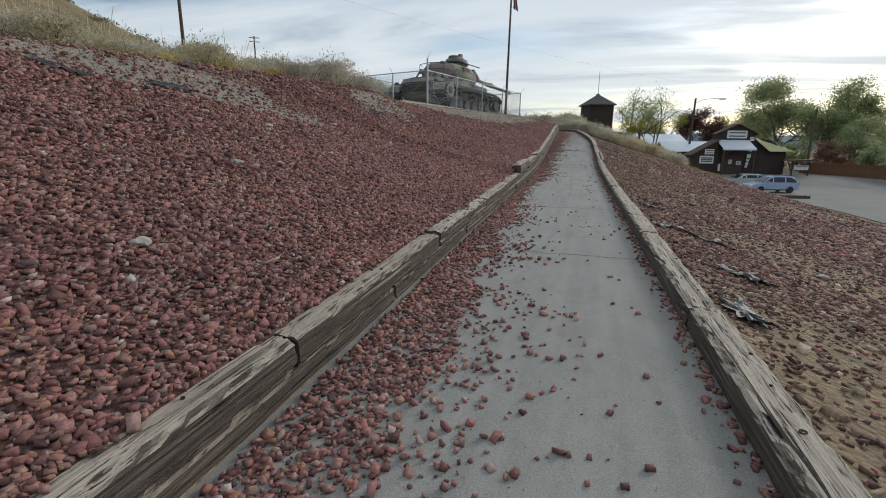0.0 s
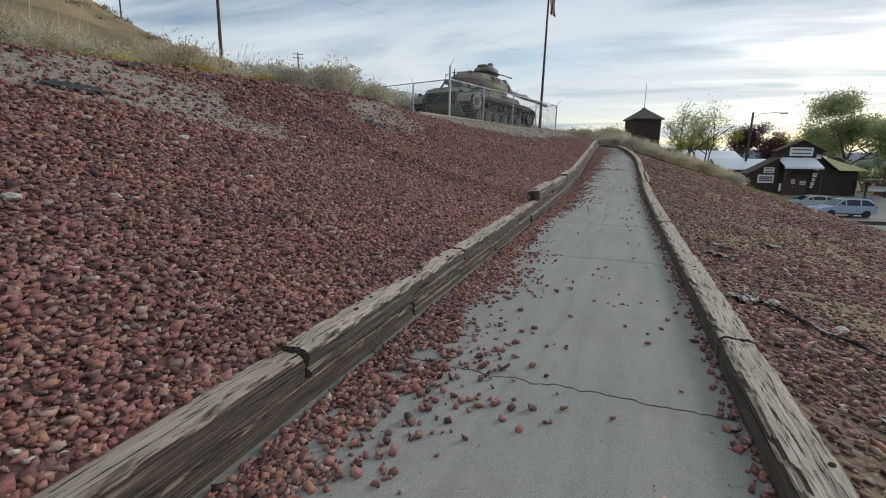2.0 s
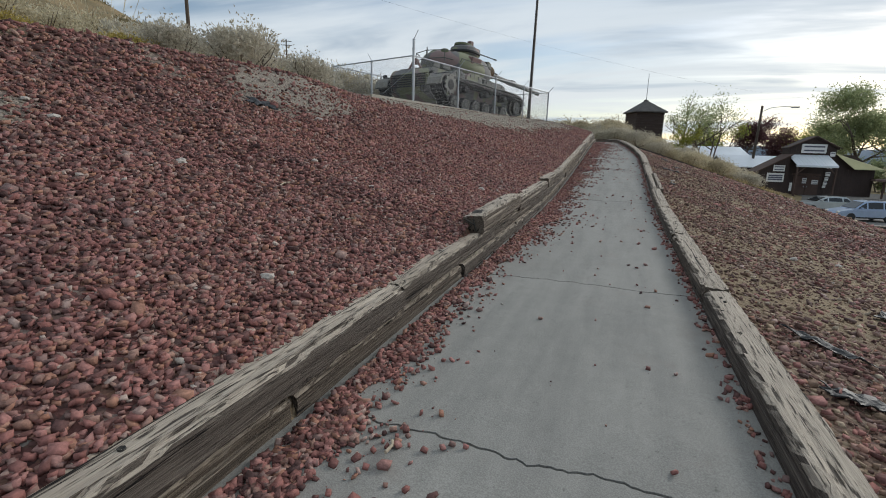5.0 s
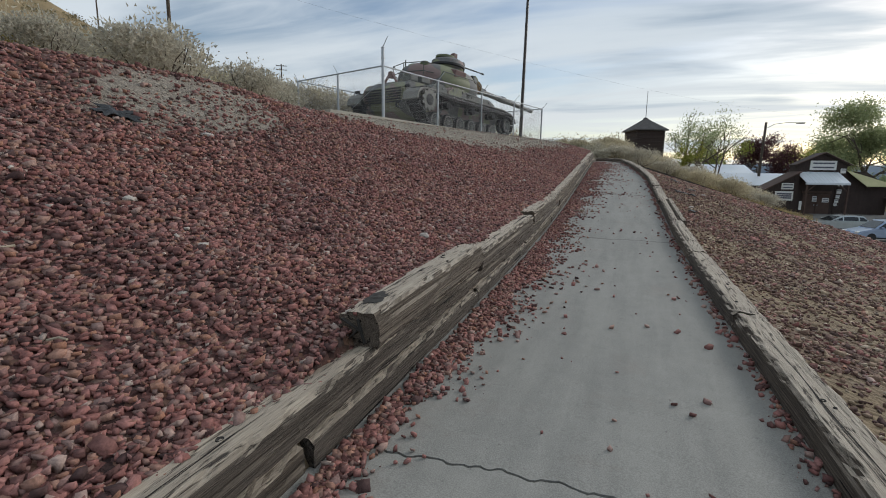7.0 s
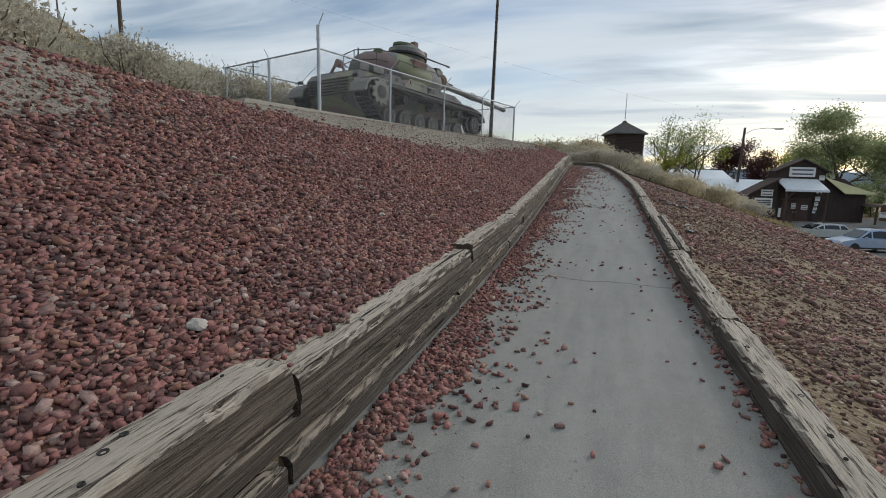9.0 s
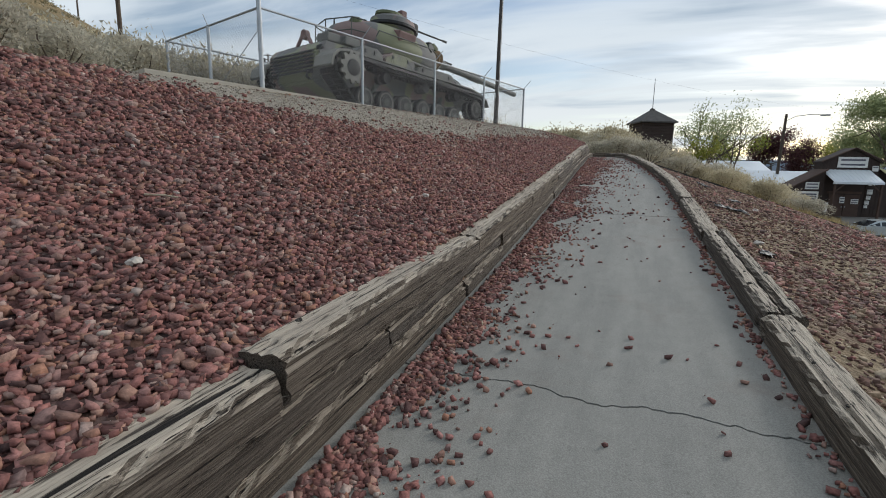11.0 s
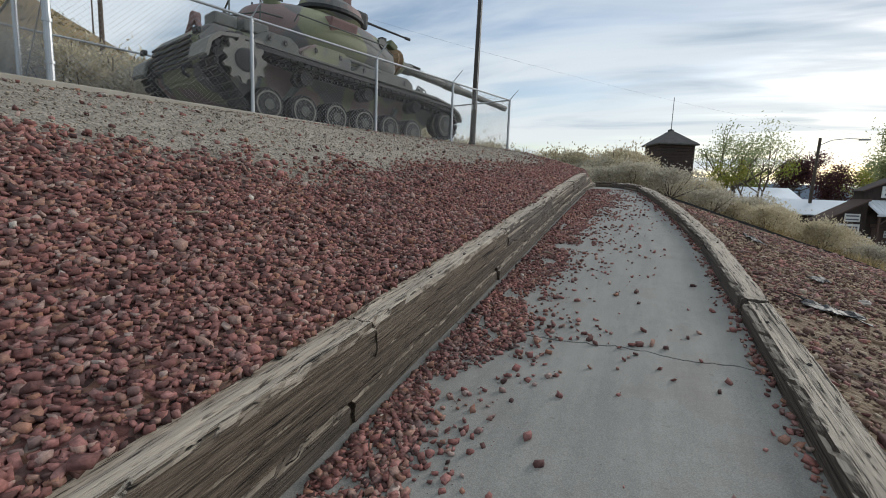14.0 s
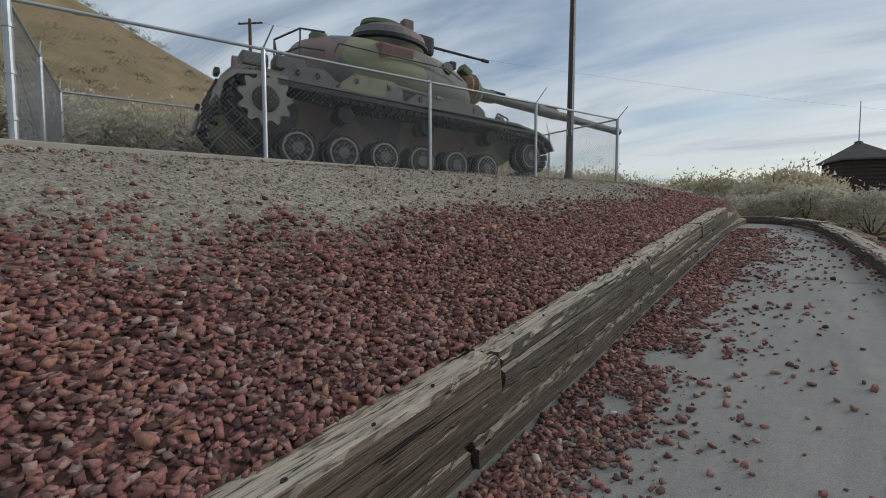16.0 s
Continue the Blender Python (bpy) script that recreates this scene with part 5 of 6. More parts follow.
def build_museum():
    root = empty("museum_building", pose(18.16, 66.5, LOT + 0.85, 0, 0, 13) @ Matrix.Diagonal((0.94, 1, 0.87, 1)), "dark brown wooden museum building with pale metal roofs", "building")
    G = 5.7
    gable = lambda x: G + 1.25 * (1 - abs(x + 1.25) / 2.4)
    # centre block: walls behind the boards
    bm = prism(bmesh.new(), [(-3.65, -0.3), (1.1, -0.3), (1.1, G - 0.1), (-1.25, G + 1.1), (-3.65, G - 0.1)], 0.06, 1.3)
    part("wall", bm, M_DARKWOOD, root)
    boards(root, "board", -3.65, 1.1, 0.0, 3.7, gable, M_DARKWOOD)
    boards(root, "board", -3.65, -3.2, 0.0, 0, lambda x: 3.7, M_DARKWOOD)
    boards(root, "board", 0.25, 1.1, 0.0, 0, lambda x: 3.7, M_DARKWOOD)
    for s_ in (-1, 1):
        bm = prism(bmesh.new(), [(-1.25, G + 1.30), (-1.25, G + 1.16), (-1.25 + s_ * 2.5, G - 0.22), (-1.25 + s_ * 2.5, G - 0.08)], -0.2, 1.4)
        part("roof", bm, M_DARKWOOD, root)
    part("fascia", bent(bmesh.new(), [(-3.95, -0.27, G - 0.12), (-1.25, -0.27, G + 1.28), (1.45, -0.27, G - 0.12)], 0.06, 4), M_DARKWOOD2, root)
    sign(root, -1.22, -0.07, 5.55, 2.5, 1.05, 2)
    # awning over the doors
    bm2 = bmesh.new()
    pts = [(-3.7, 0.0, 4.75), (0.35, 0.0, 4.75), (0.35, -2.0, 3.55), (-3.7, -2.0, 3.55)]
    lo = [bm2.verts.new(p) for p in pts]
    hi = [bm2.verts.new((p[0], p[1], p[2] + 0.06)) for p in pts]
    bm2.faces.new(lo[::-1]), bm2.faces.new(hi)
    for k in range(4):
        bm2.faces.new((lo[k], lo[(k + 1) % 4], hi[(k + 1) % 4], hi[k]))
    awn = part("awning", bm2, M_TINROOF, root, "pale metal awning")
    for k in range(12):
        x = -3.6 + 0.355 * k
        rib = tube(bmesh.new(), (x, 0, 4.82), (x, -2.0, 3.62), 0.022, seg=4)
        part("roof_rib", rib, M_TINROOF, awn)
    part("awning_beam", B(-1.7, -1.95, 3.47, 4.1, 0.12, 0.16, 0.02), M_TINROOF, awn)
    for x in (-3.55, 0.22):
        part("awning_post", B(x, -1.9, 1.72, 0.14, 0.14, 3.4, 0.01), M_DARKWOOD2, root)
        part("brace", tube(bmesh.new(), (x, -1.9, 2.6), (x + (0.8 if x < 0 else -0.8), -1.9, 3.4), 0.06, seg=4), M_DARKWOOD2, root)
    for x0, x1 in ((-2.75, -1.45), (-1.4, -0.1)):
        d = part("door", B((x0 + x1) / 2, 0.03, 1.15, x1 - x0, 0.08, 2.3, 0.02), M_DARKWOOD2, root)
        part("door_handle", B(x1 - 0.12 if x0 < -2 else x0 + 0.12, -0.04, 1.05, 0.04, 0.06, 0.16, 0.01), M_STEEL, d)
    part("lintel", B(-1.45, 0.02, 2.5, 2.9, 0.1, 0.25, 0.02), M_DARKWOOD2, root)
    sign(root, -1.62, -0.06, 1.75, 0.42, 0.62, 2)
    sign(root, -0.55, -0.06, 1.62, 0.62, 0.5, 2)
    for k, (z, w) in enumerate(((4.95, 0.5), (3.5, 0.5), (2.62, 0.46), (2.05, 0.36), (1.55, 0.36), (1.15, 0.3))):
        sign(root, 0.72 - 0.06 * k, -0.07, z, w, w * 1.05, 1)
    # lean-to on the near side
    slope = lambda x: 2.75 + (x + 6.8) * 0.62
    part("lean_to_wall", prism(bmesh.new(), [(-6.8, -0.3), (-3.66, -0.3), (-3.66, slope(-3.66) - 0.05), (-6.8, slope(-6.8) - 0.05)], -0.6, 1.2), M_DARKWOOD, root)
    boards(root, "board", -6.8, -3.68, -0.68, 0, slope, M_DARKWOOD)
    part("lean_to_roof", prism(bmesh.new(), [(-7.1, slope(-7.1)), (-3.66, slope(-3.66) + 0.02), (-3.66, slope(-3.66) + 0.16), (-7.1, slope(-7.1) + 0.14)], -0.95, 1.3), M_DARKWOOD2, root)
    sign(root, -4.75, -0.75, 3.15, 1.15, 0.72, 2)
    sign(root, -5.0, -0.75, 2.05, 1.75, 1.05, 3)
    sign(root, -3.35, -0.8, 1.0, 0.25, 1.0, 0)
    # far wing, the yellowish light on its roof put into the colour
    part("wing_wall", prism(bmesh.new(), [(1.12, -0.3), (5.4, -0.3), (5.4, 3.3), (1.12, 3.3)], 0.3, 7), M_DARKWOOD, root)
    boards(root, "board", 1.12, 5.4, 0.26, 0, lambda x: 3.3, M_DARKWOOD)
    bm = bmesh.new()
    pts = [(1.12, -0.9 + 0.9, 4.95), (3.4, 3.2, 4.95), (5.9, -0.45, 3.25), (2.9, -0.45, 3.25)]
    lo = [bm.verts.new(p) for p in pts]
    hi = [bm.verts.new((p[0], p[1], p[2] + 0.08)) for p in pts]
    bm.faces.new(lo[::-1]), bm.faces.new(hi)
    for k in range(4):
        bm.faces.new((lo[k], lo[(k + 1) % 4], hi[(k + 1) % 4], hi[k]))
    part("wing_roof", bm, M_YELLOWROOF, root, "metal roof coloured as if in yellowish light")
    part("wing_gable", prism(bmesh.new(), [(1.12, 3.3), (5.4, 3.3), (3.2, 4.9), (1.12, 4.9)], 0.35, 0.5), M_DARKWOOD, root)
    # open shelter with a name board
    for x in (5.2, 7.2):
        part("shelter_post", B(x, -1.6, 1.0, 0.14, 0.14, 2.0, 0.01), M_DARKWOOD2, root)
    part("shelter_roof", prism(bmesh.new(), [(4.9, 2.0), (7.6, 2.0), (7.3, 2.25), (5.2, 2.25)], -2.3, 0.1), M_DARKWOOD2, root)
    sign(root, 6.2, -1.75, 1.15, 1.75, 0.6, 1)


build_museum()


def build_shed(name, x, y, yaw, w, d, h, rise, base, label, wall, roof):
    root = empty(name, pose(x, y, base, 0, 0, yaw), label, "shed", "white roofed sheds")
    part("wall", prism(bmesh.new(), [(-w / 2, -0.5), (w / 2, -0.5), (w / 2, h), (0, h + rise - 0.05), (-w / 2, h)], -d / 2, d / 2), wall, root)
    for s_ in (-1, 1):
        part("roof", prism(bmesh.new(), [(0, h + rise), (s_ * (w / 2 + 0.35), h - 0.12), (s_ * (w / 2 + 0.35), h - 0.04), (0, h + rise + 0.09)], -d / 2 - 0.3, d / 2 + 0.3), roof, root)
    part("door", B(0.4, -d / 2 - 0.02, 1.05, 1.0, 0.06, 2.1, 0.01), M_DARKWOOD2, root)


M_CREAM = simple("cream_siding", (0.50, 0.52, 0.44), 0.7, 0, 0.1, 2, 20)
build_shed("shed", 12.6, 72.5, 100, 4.4, 6.5, 3.4, 1.2, LOT + 0.2, "long low dark shed with a white metal roof", M_DARKWOOD, M_TINROOF)
build_shed("shed", 9.3, 78.0, 112, 5.0, 7.0, 4.0, 1.3, LOT + 0.6, "pale cream shed with a white metal roof", M_CREAM, M_TINROOF)


def build_blockhouse():
    root = empty("blockhouse", pose(0.5, 66.2, 2.4, 0, 0, 24), "dark brown square wooden blockhouse with a shingled hip roof", "building")
    a = 1.5
    part("core", B(0, 0, 1.9, 2 * a - 0.1, 2 * a - 0.1, 4.6), M_DARKWOOD, root)
    n = 15
    lm = mesh_of(B(0, 0, 0, 2 * a + 0.1, 0.12, 0.26, 0.03), "log", M_DARKWOOD)
    for side in range(4):
        for k in range(n):
            part("log", lm, None, root, m=Matrix.Rotation(side * math.pi / 2, 4, 'Z') @ Matrix.Translation((0, -a, -0.05 + 0.28 * k)))
    bm = bmesh.new()
    e = a + 0.30
    vs = [bm.verts.new(v) for v in ((-e, -e, 4.02), (e, -e, 4.02), (e, e, 4.02), (-e, e, 4.02))]
    vt = [bm.verts.new(v) for v in ((-e, -e, 4.14), (e, -e, 4.14), (e, e, 4.14), (-e, e, 4.14))]
    ap = bm.verts.new((0, 0, 5.5))
    bm.faces.new(vs[::-1])
    for k in range(4):
        bm.faces.new((vs[k], vs[(k + 1) % 4], vt[(k + 1) % 4], vt[k]))
        bm.faces.new((vt[k], vt[(k + 1) % 4], ap))
    part("roof", bm, M_SHINGLE, root, "grey shingled hip roof")
    part("roof_cap", lathe(bmesh.new(), [(0.3, 5.3), (0.26, 5.48), (0.03, 5.56)], 4), M_SHINGLE, root)
    part("mast", tube(bmesh.new(), (0, 0, 5.4), (0, 0, 8.35), 0.04, 0.03, 8), M_LAMP, root)


build_blockhouse()


def build_board_fence():
    M_ORANGE = simple("orange_brown_boards", (0.16, 0.075, 0.035), 0.85, 0, 0.35, 1.2, 30)
    root = empty("board_fence", pose(26.6, 72.8, LOT + 0.86, 0, 0, -64), "orange brown board fence behind the parking lot", "fence")
    me = mesh_of(B(0, 0, 0.75, 0.19, 0.03, 1.55, 0.004), "board", M_ORANGE)
    for k in range(82):
        part("board", me, None, root, m=Matrix.Translation((0.205 * k, 0.01 * (k % 3), 0.03 * math.sin(k * 1.7))))
    for k in range(9):
        part("post", B(0.1 + 2.05 * k, 0.10, 0.8, 0.1, 0.1, 1.7, 0.01), M_ORANGE, root)
    for z in (0.4, 1.2):
        part("rail", B(8.4, 0.05, z, 16.8, 0.05, 0.09), M_ORANGE, root)


build_board_fence()


# ---------------------------------------------------------------- plants
M_BARK = simple("grey_bark", (0.12, 0.095, 0.075), 0.95, 0, 0.35, 5, 40, 0.5, 0.02)
M_TWIG = simple("dry_twig", (0.11, 0.085, 0.065), 0.95, 0, 0.3)
M_SAGE = leafy("sage_leaves", (0.32, 0.285, 0.195), (0.52, 0.46, 0.32), (0.68, 0.60, 0.43))
M_SAGE2 = leafy("grey_sage_leaves", (0.31, 0.29, 0.235), (0.51, 0.47, 0.375), (0.68, 0.62, 0.50))
M_RABBIT = leafy("yellow_brush_leaves", (0.26, 0.21, 0.075), (0.46, 0.37, 0.115), (0.60, 0.48, 0.16))
M_GREEN = leafy("green_leaves", (0.20, 0.235, 0.12), (0.34, 0.385, 0.20), (0.48, 0.50, 0.28))
M_LIME = leafy("yellow_green_leaves", (0.14, 0.17, 0.04), (0.28, 0.30, 0.065), (0.42, 0.38, 0.10))
M_PURPLE = leafy("purple_leaves", (0.05, 0.025, 0.03), (0.09, 0.042, 0.048), (0.14, 0.07, 0.07))
M_RUST = leafy("rusty_leaves", (0.15, 0.085, 0.065), (0.27, 0.15, 0.11), (0.36, 0.22, 0.15))


def blades(pts, dirs, length, width, rng, single=False):
    """Narrow leaves, each a folded pair of triangles, as arrays."""
    n = len(pts)
    d = dirs / np.linalg.norm(dirs, axis=1, keepdims=True)
    side = np.cross(d, rng.normal(size=(n, 3)))
    side /= np.linalg.norm(side, axis=1, keepdims=True)
    L = length * rng.uniform(0.6, 1.4, (n, 1))
    W = width * rng.uniform(0.6, 1.4, (n, 1))
    if single:
        return np.stack([pts - side * W, pts + side * W, pts + d * L], 1).reshape(-1, 3), np.arange(3 * n).reshape(n, 3)
    v = np.stack([pts, pts + d * L * 0.55 + side * W, pts + d * L, pts + d * L * 0.5 - side * W], 1).reshape(-1, 3)
    return v, np.arange(4 * n).reshape(n, 4)


def stems_mesh(lines, mat, name):
    bm = bmesh.new()
    for pts, r0, r1 in lines:
        k = len(pts) - 1
        for i in range(k):
            tube(bm, pts[i], pts[i + 1], r0 + (r1 - r0) * i / k, r0 + (r1 - r0) * (i + 1) / k, 5, False)
    return mesh_of(bm, name, mat)


def bush_meshes(seed, leaf_mat, n_stem=26, leaves=900, spread_=0.75, tall=1.0, leaf=0.055, lobes=12):
    """A brush about a metre tall: fanned stems and upright leaf tufts with an uneven top."""
    rng = np.random.default_rng(seed)
    lines, P, D = [], [], []
    for q in range(n_stem):
        az, lean = rng.uniform(0, 2 * np.pi), math.sqrt(rng.uniform(0, 1)) * spread_
        h = tall * math.sqrt(max(0.12, 1 - (lean / 1.12) ** 2)) * rng.uniform(0.72, 1.08)
        out = np.array([math.cos(az) * lean * 0.62, math.sin(az) * lean * 0.62, 0])
        pts = [tuple(out * (t ** 0.8) + np.array([0, 0, h * t ** 1.15]) + (rng.normal(0, 0.02, 3) if 0 < t < 1 else 0)) for t in (0, 0.35, 0.7, 1.0)]
        if q % 6 == 0:
            lines.append((pts, 0.014, 0.004))
        m = leaves // n_stem // 3
        t = 1.05 - 0.85 * rng.uniform(0, 1, (m, 1)) ** 1.5
        base = out * t ** 0.8 + np.array([0, 0, h]) * t ** 1.15 + rng.normal(0, 0.055, (m, 3)) * (0.6 + 0.6 * t)
        P.append(base)
        D.append(out + np.array([0, 0, 0.8]) + rng.normal(0, 0.42, (m, 3)))
    for q in range(lobes):                        # rounded leafy mounds between the sprigs
        az, rad = rng.uniform(0, 2 * np.pi), 0.52 * spread_ * math.sqrt(rng.uniform(0, 1))
        r = rng.uniform(0.17, 0.30)
        c = np.array([math.cos(az) * rad, math.sin(az) * rad, max(0.12, (tall * rng.uniform(0.75, 0.95) - r) * math.sqrt(max(0.1, 1 - (rad / 0.75) ** 2)))])
        m = leaves // lobes
        dr = rng.normal(size=(m, 3)) + np.array([0, 0, 0.35])
        dr /= np.linalg.norm(dr, axis=1, keepdims=True)
        P.append(c + dr * r * rng.uniform(0.6, 1.05, (m, 1)))
        D.append(0.8 * dr + np.array([0, 0, 0.35]) + rng.normal(0, 0.55, (m, 3)))
    v, f = blades(np.concatenate(P), np.concatenate(D), leaf, leaf * 0.28, rng, True)
    v[:, 2] = np.maximum(v[:, 2], 0.02)
    return stems_mesh(lines, M_TWIG, "stems"), soup("foliage", v, f, leaf_mat)


BUSHES = []
for k, (mt, label, nm) in enumerate(((M_SAGE, "olive grey sagebrush with upright twiggy tufts", "sagebrush"), (M_SAGE2, "silvery grey sagebrush on the dry slope", "sagebrush"),
                                     (M_SAGE, "dense tan green sagebrush clump", "sagebrush"), (M_RABBIT, "low yellow flowering rabbitbrush", "rabbitbrush"))):
    st, fo = bush_meshes(40 + k, mt, n_stem=(64, 56, 72, 40)[k], leaves=(2700, 2600, 2800, 1900)[k], spread_=(0.95, 1.05, 0.9, 1.0)[k], tall=(1.0, 0.95, 0.85, 0.6)[k])
    root = empty(nm, Matrix.Translation((-60 - 3 * k, -60, 0)), label, "shrub", "brush on the slope")
    tagged(part("stem", st, None, root), kind="stuff")
    part("foliage", fo, None, root)
    BUSHES.append(root)


def plant(kind, x, y, size, rng):
    z = ground_z(x, y) - 0.03
    src = BUSHES[kind]
    s = size
    m = Matrix.Translation((x, y, z)) @ Matrix.Rotation(rng.uniform(0, 6.28), 4, 'Z') @ Matrix.Diagonal((s * rng.uniform(0.95, 1.35), s * rng.uniform(0.95, 1.35), s, 1))
    ob = copy_thing(src, m)
    ob.matrix_basis = m
    return ob


def build_brush():
    rng = random.Random(21)
    taken = []

    def free(x, y, gap):
        if any(math.hypot(x - a, y - b) < gap for a, b in taken):
            return False
        taken.append((x, y))
        return True
    # along the crest above the bank
    for k in range(125):
        y = rng.uniform(-3, 24)
        u = 8.8 + abs(rng.gauss(0, 1)) * 3.0 + 0.08 * max(0, 8 - y)
        x = float(left_x(y)) - u
        if (y > 19.5 and x > -12.6) or not free(x, y, 0.85):
            continue
        plant(rng.choice((0, 0, 1, 2)), x, y, rng.uniform(0.6, 1.15) * (1.0 if y < 13 else 1.3), rng)
    for x, y, s in ((-8.8, 15.3, 1.35), (-9.6, 16.4, 1.5), (-9.2, 18.0, 1.25), (-10.2, 19.6, 1.3), (-8.9, 13.6, 0.9)):
        plant(1, x, y, s, rng)
    for x, y, s in ((-9.6, 13.2, 0.9), (-10.2, 11.2, 0.9), (-10.4, 9.3, 0.8)):
        plant(3, x, y, s, rng)
    # behind the fence
    for k in range(90):
        s, o = rng.uniform(-5, 15), rng.uniform(5.0, 9.5)
        p = fence_at(s, o)
        plant(rng.choice((0, 1, 2)), p.x, p.y, rng.uniform(1.2, 1.9), rng)
    # beyond the bend, uphill of the walk
    for k in range(30):
        x, y = rng.uniform(-9, -1.5), rng.uniform(36.2, 44)
        plant(rng.choice((0, 1, 2)), x, y, rng.uniform(1.2, 1.9), rng)
    # downhill, past the edging strip
    for k in range(140):
        y = rng.uniform(32.4, 60)
        x = rng.uniform(0.3, 7.0) if y < 44 else rng.uniform(-4, 8.0)
        if y < 32.6 + 0.30 * x or not free(x, y, 1.15):
            continue
        plant(rng.choice((0, 1, 2, 2)), x, y, rng.uniform(0.75, 1.35), rng)
    # close behind the bend
    for k in range(60):
        x = rng.uniform(-6.5, 1.5)
        y = float(np.interp(x, (-6.5, -5, -3, -1.6, -0.9, 0, 1.5), (36.0, 35.3, 34.1, 32.5, 31.9, 32.0, 32.3))) + rng.uniform(0.7, 3.0)
        if free(x, y, 0.8):
            plant(rng.choice((0, 1, 1, 2)), x, y, rng.uniform(0.8, 1.25), rng)


build_brush()


def build_hillside_brush():
    """Rank brush up the hillside, past counting, as one object."""
    rng = np.random.default_rng(22)
    V = []
    for k in range(330):
        x, y = -12 - 27 * rng.random() ** 1.3, rng.uniform(-4, 55)
        fx, fy = (x - FENCE0.x) * FNOR.x + (y - FENCE0.y) * FNOR.y, (x - FENCE0.x) * FDIR.x + (y - FENCE0.y) * FDIR.y
        if -1 < fx < 5.2 and -1 < fy < 12:
            continue
        me = BUSHES[rng.integers(0, 3)].children[1].data
        co = np.empty(len(me.vertices) * 3, dtype=np.float32)
        me.vertices.foreach_get("co", co)
        tri = co.reshape(-1, 3, 3)
        tri = tri[rng.random(len(tri)) < 0.36]
        mid = tri.mean(1, keepdims=True)
        tri = mid + (tri - mid) * 1.6
        sz, an = rng.uniform(1.0, 1.8), rng.uniform(0, 6.28)
        c, q = math.cos(an), math.sin(an)
        rot = np.array([[c, q, 0], [-q, c, 0], [0, 0, 1]])
        V.append((tri.reshape(-1, 3) @ rot) * np.array([sz * 1.15, sz * 1.15, sz]) + np.array([x, y, ground_z(x, y) - 0.03]))
    V = np.concatenate(V)
    tagged(new("hillside_brush", soup("hillside_brush", V, np.arange(len(V)).reshape(-1, 3), M_SAGE)), "olive grey sagebrush covering the lower hillside", "shrub", kind="stuff")


build_hillside_brush()
for b in BUSHES:                                  # the first of each kind stands up the hill
    i = BUSHES.index(b)
    b.matrix_basis = Matrix.Translation((-14.5 - 1.6 * i, 6.0 + 3.1 * i, ground_z(-14.5 - 1.6 * i, 6.0 + 3.1 * i) - 0.03)) @ Matrix.Scale(1.3, 4)


def build_hill_scrub():
    """Far shrubs on the golden hill, too many to count."""
    rng = np.random.default_rng(8)
    n = 1500
    x, y = rng.uniform(-190, -38, n), rng.uniform(-70, 190, n)
    keep = np.array([noise.noise((a * 0.03, b * 0.03, 2)) for a, b in zip(x, y)]) + rng.uniform(-0.35, 0.35, n) > 0.0
    x, y = x[keep], y[keep]
    z = land(x, y)
    n, m = len(x), 60
    r = rng.uniform(0.7, 1.9, (n, 1, 1))
    off = rng.normal(size=(n, m, 3)) * np.array([0.55, 0.55, 0.32]) * r
    off[:, :, 2] = np.abs(off[:, :, 2])
    P = (np.stack([x, y, z], -1)[:, None, :] + off).reshape(-1, 3)
    v, f = blades(P, rng.normal(size=P.shape) + np.array([0, 0, 0.7]), 0.34, 0.10, rng)
    tagged(new("hill_scrub", soup("hill_scrub", v, f, leafy("scrub_leaves", (0.12, 0.105, 0.065), (0.20, 0.175, 0.105), (0.29, 0.245, 0.145)))), "scattered dark shrubs on a golden grass hill", "shrub", kind="stuff")
    # tufts of dry grass among the brush
    n = 5200
    x, y = rng.uniform(-34, -9, n), rng.uniform(-6, 50, n)
    u = left_x(y) - x
    inside = (((x - FENCE0.x) * FNOR.x + (y - FENCE0.y) * FNOR.y) < 4.5) & (y > 18)
    ok = (u > 8.6) & ~inside
    x2, y2 = rng.uniform(0.5, 7.5, 1300), rng.uniform(33.5, 56, 1300)
    x, y = np.concatenate([x[ok], x2]), np.concatenate([y[ok], y2])
    m = 9
    P = np.repeat(np.stack([x, y, land(x, y)], -1), m, 0) + rng.normal(0, 0.07, (len(x) * m, 3)) * np.array([1, 1, 0])
    v, f = blades(P, rng.normal(0, 0.35, P.shape) + np.array([0, 0, 1.0]), 0.26, 0.006, rng)
    tagged(new("dry_grass", soup("dry_grass", v, f, leafy("dry_grass_blades", (0.20, 0.155, 0.075), (0.33, 0.26, 0.13), (0.44, 0.36, 0.19)))), "dry tan grass between the sagebrush", "grass", kind="stuff")


build_hill_scrub()


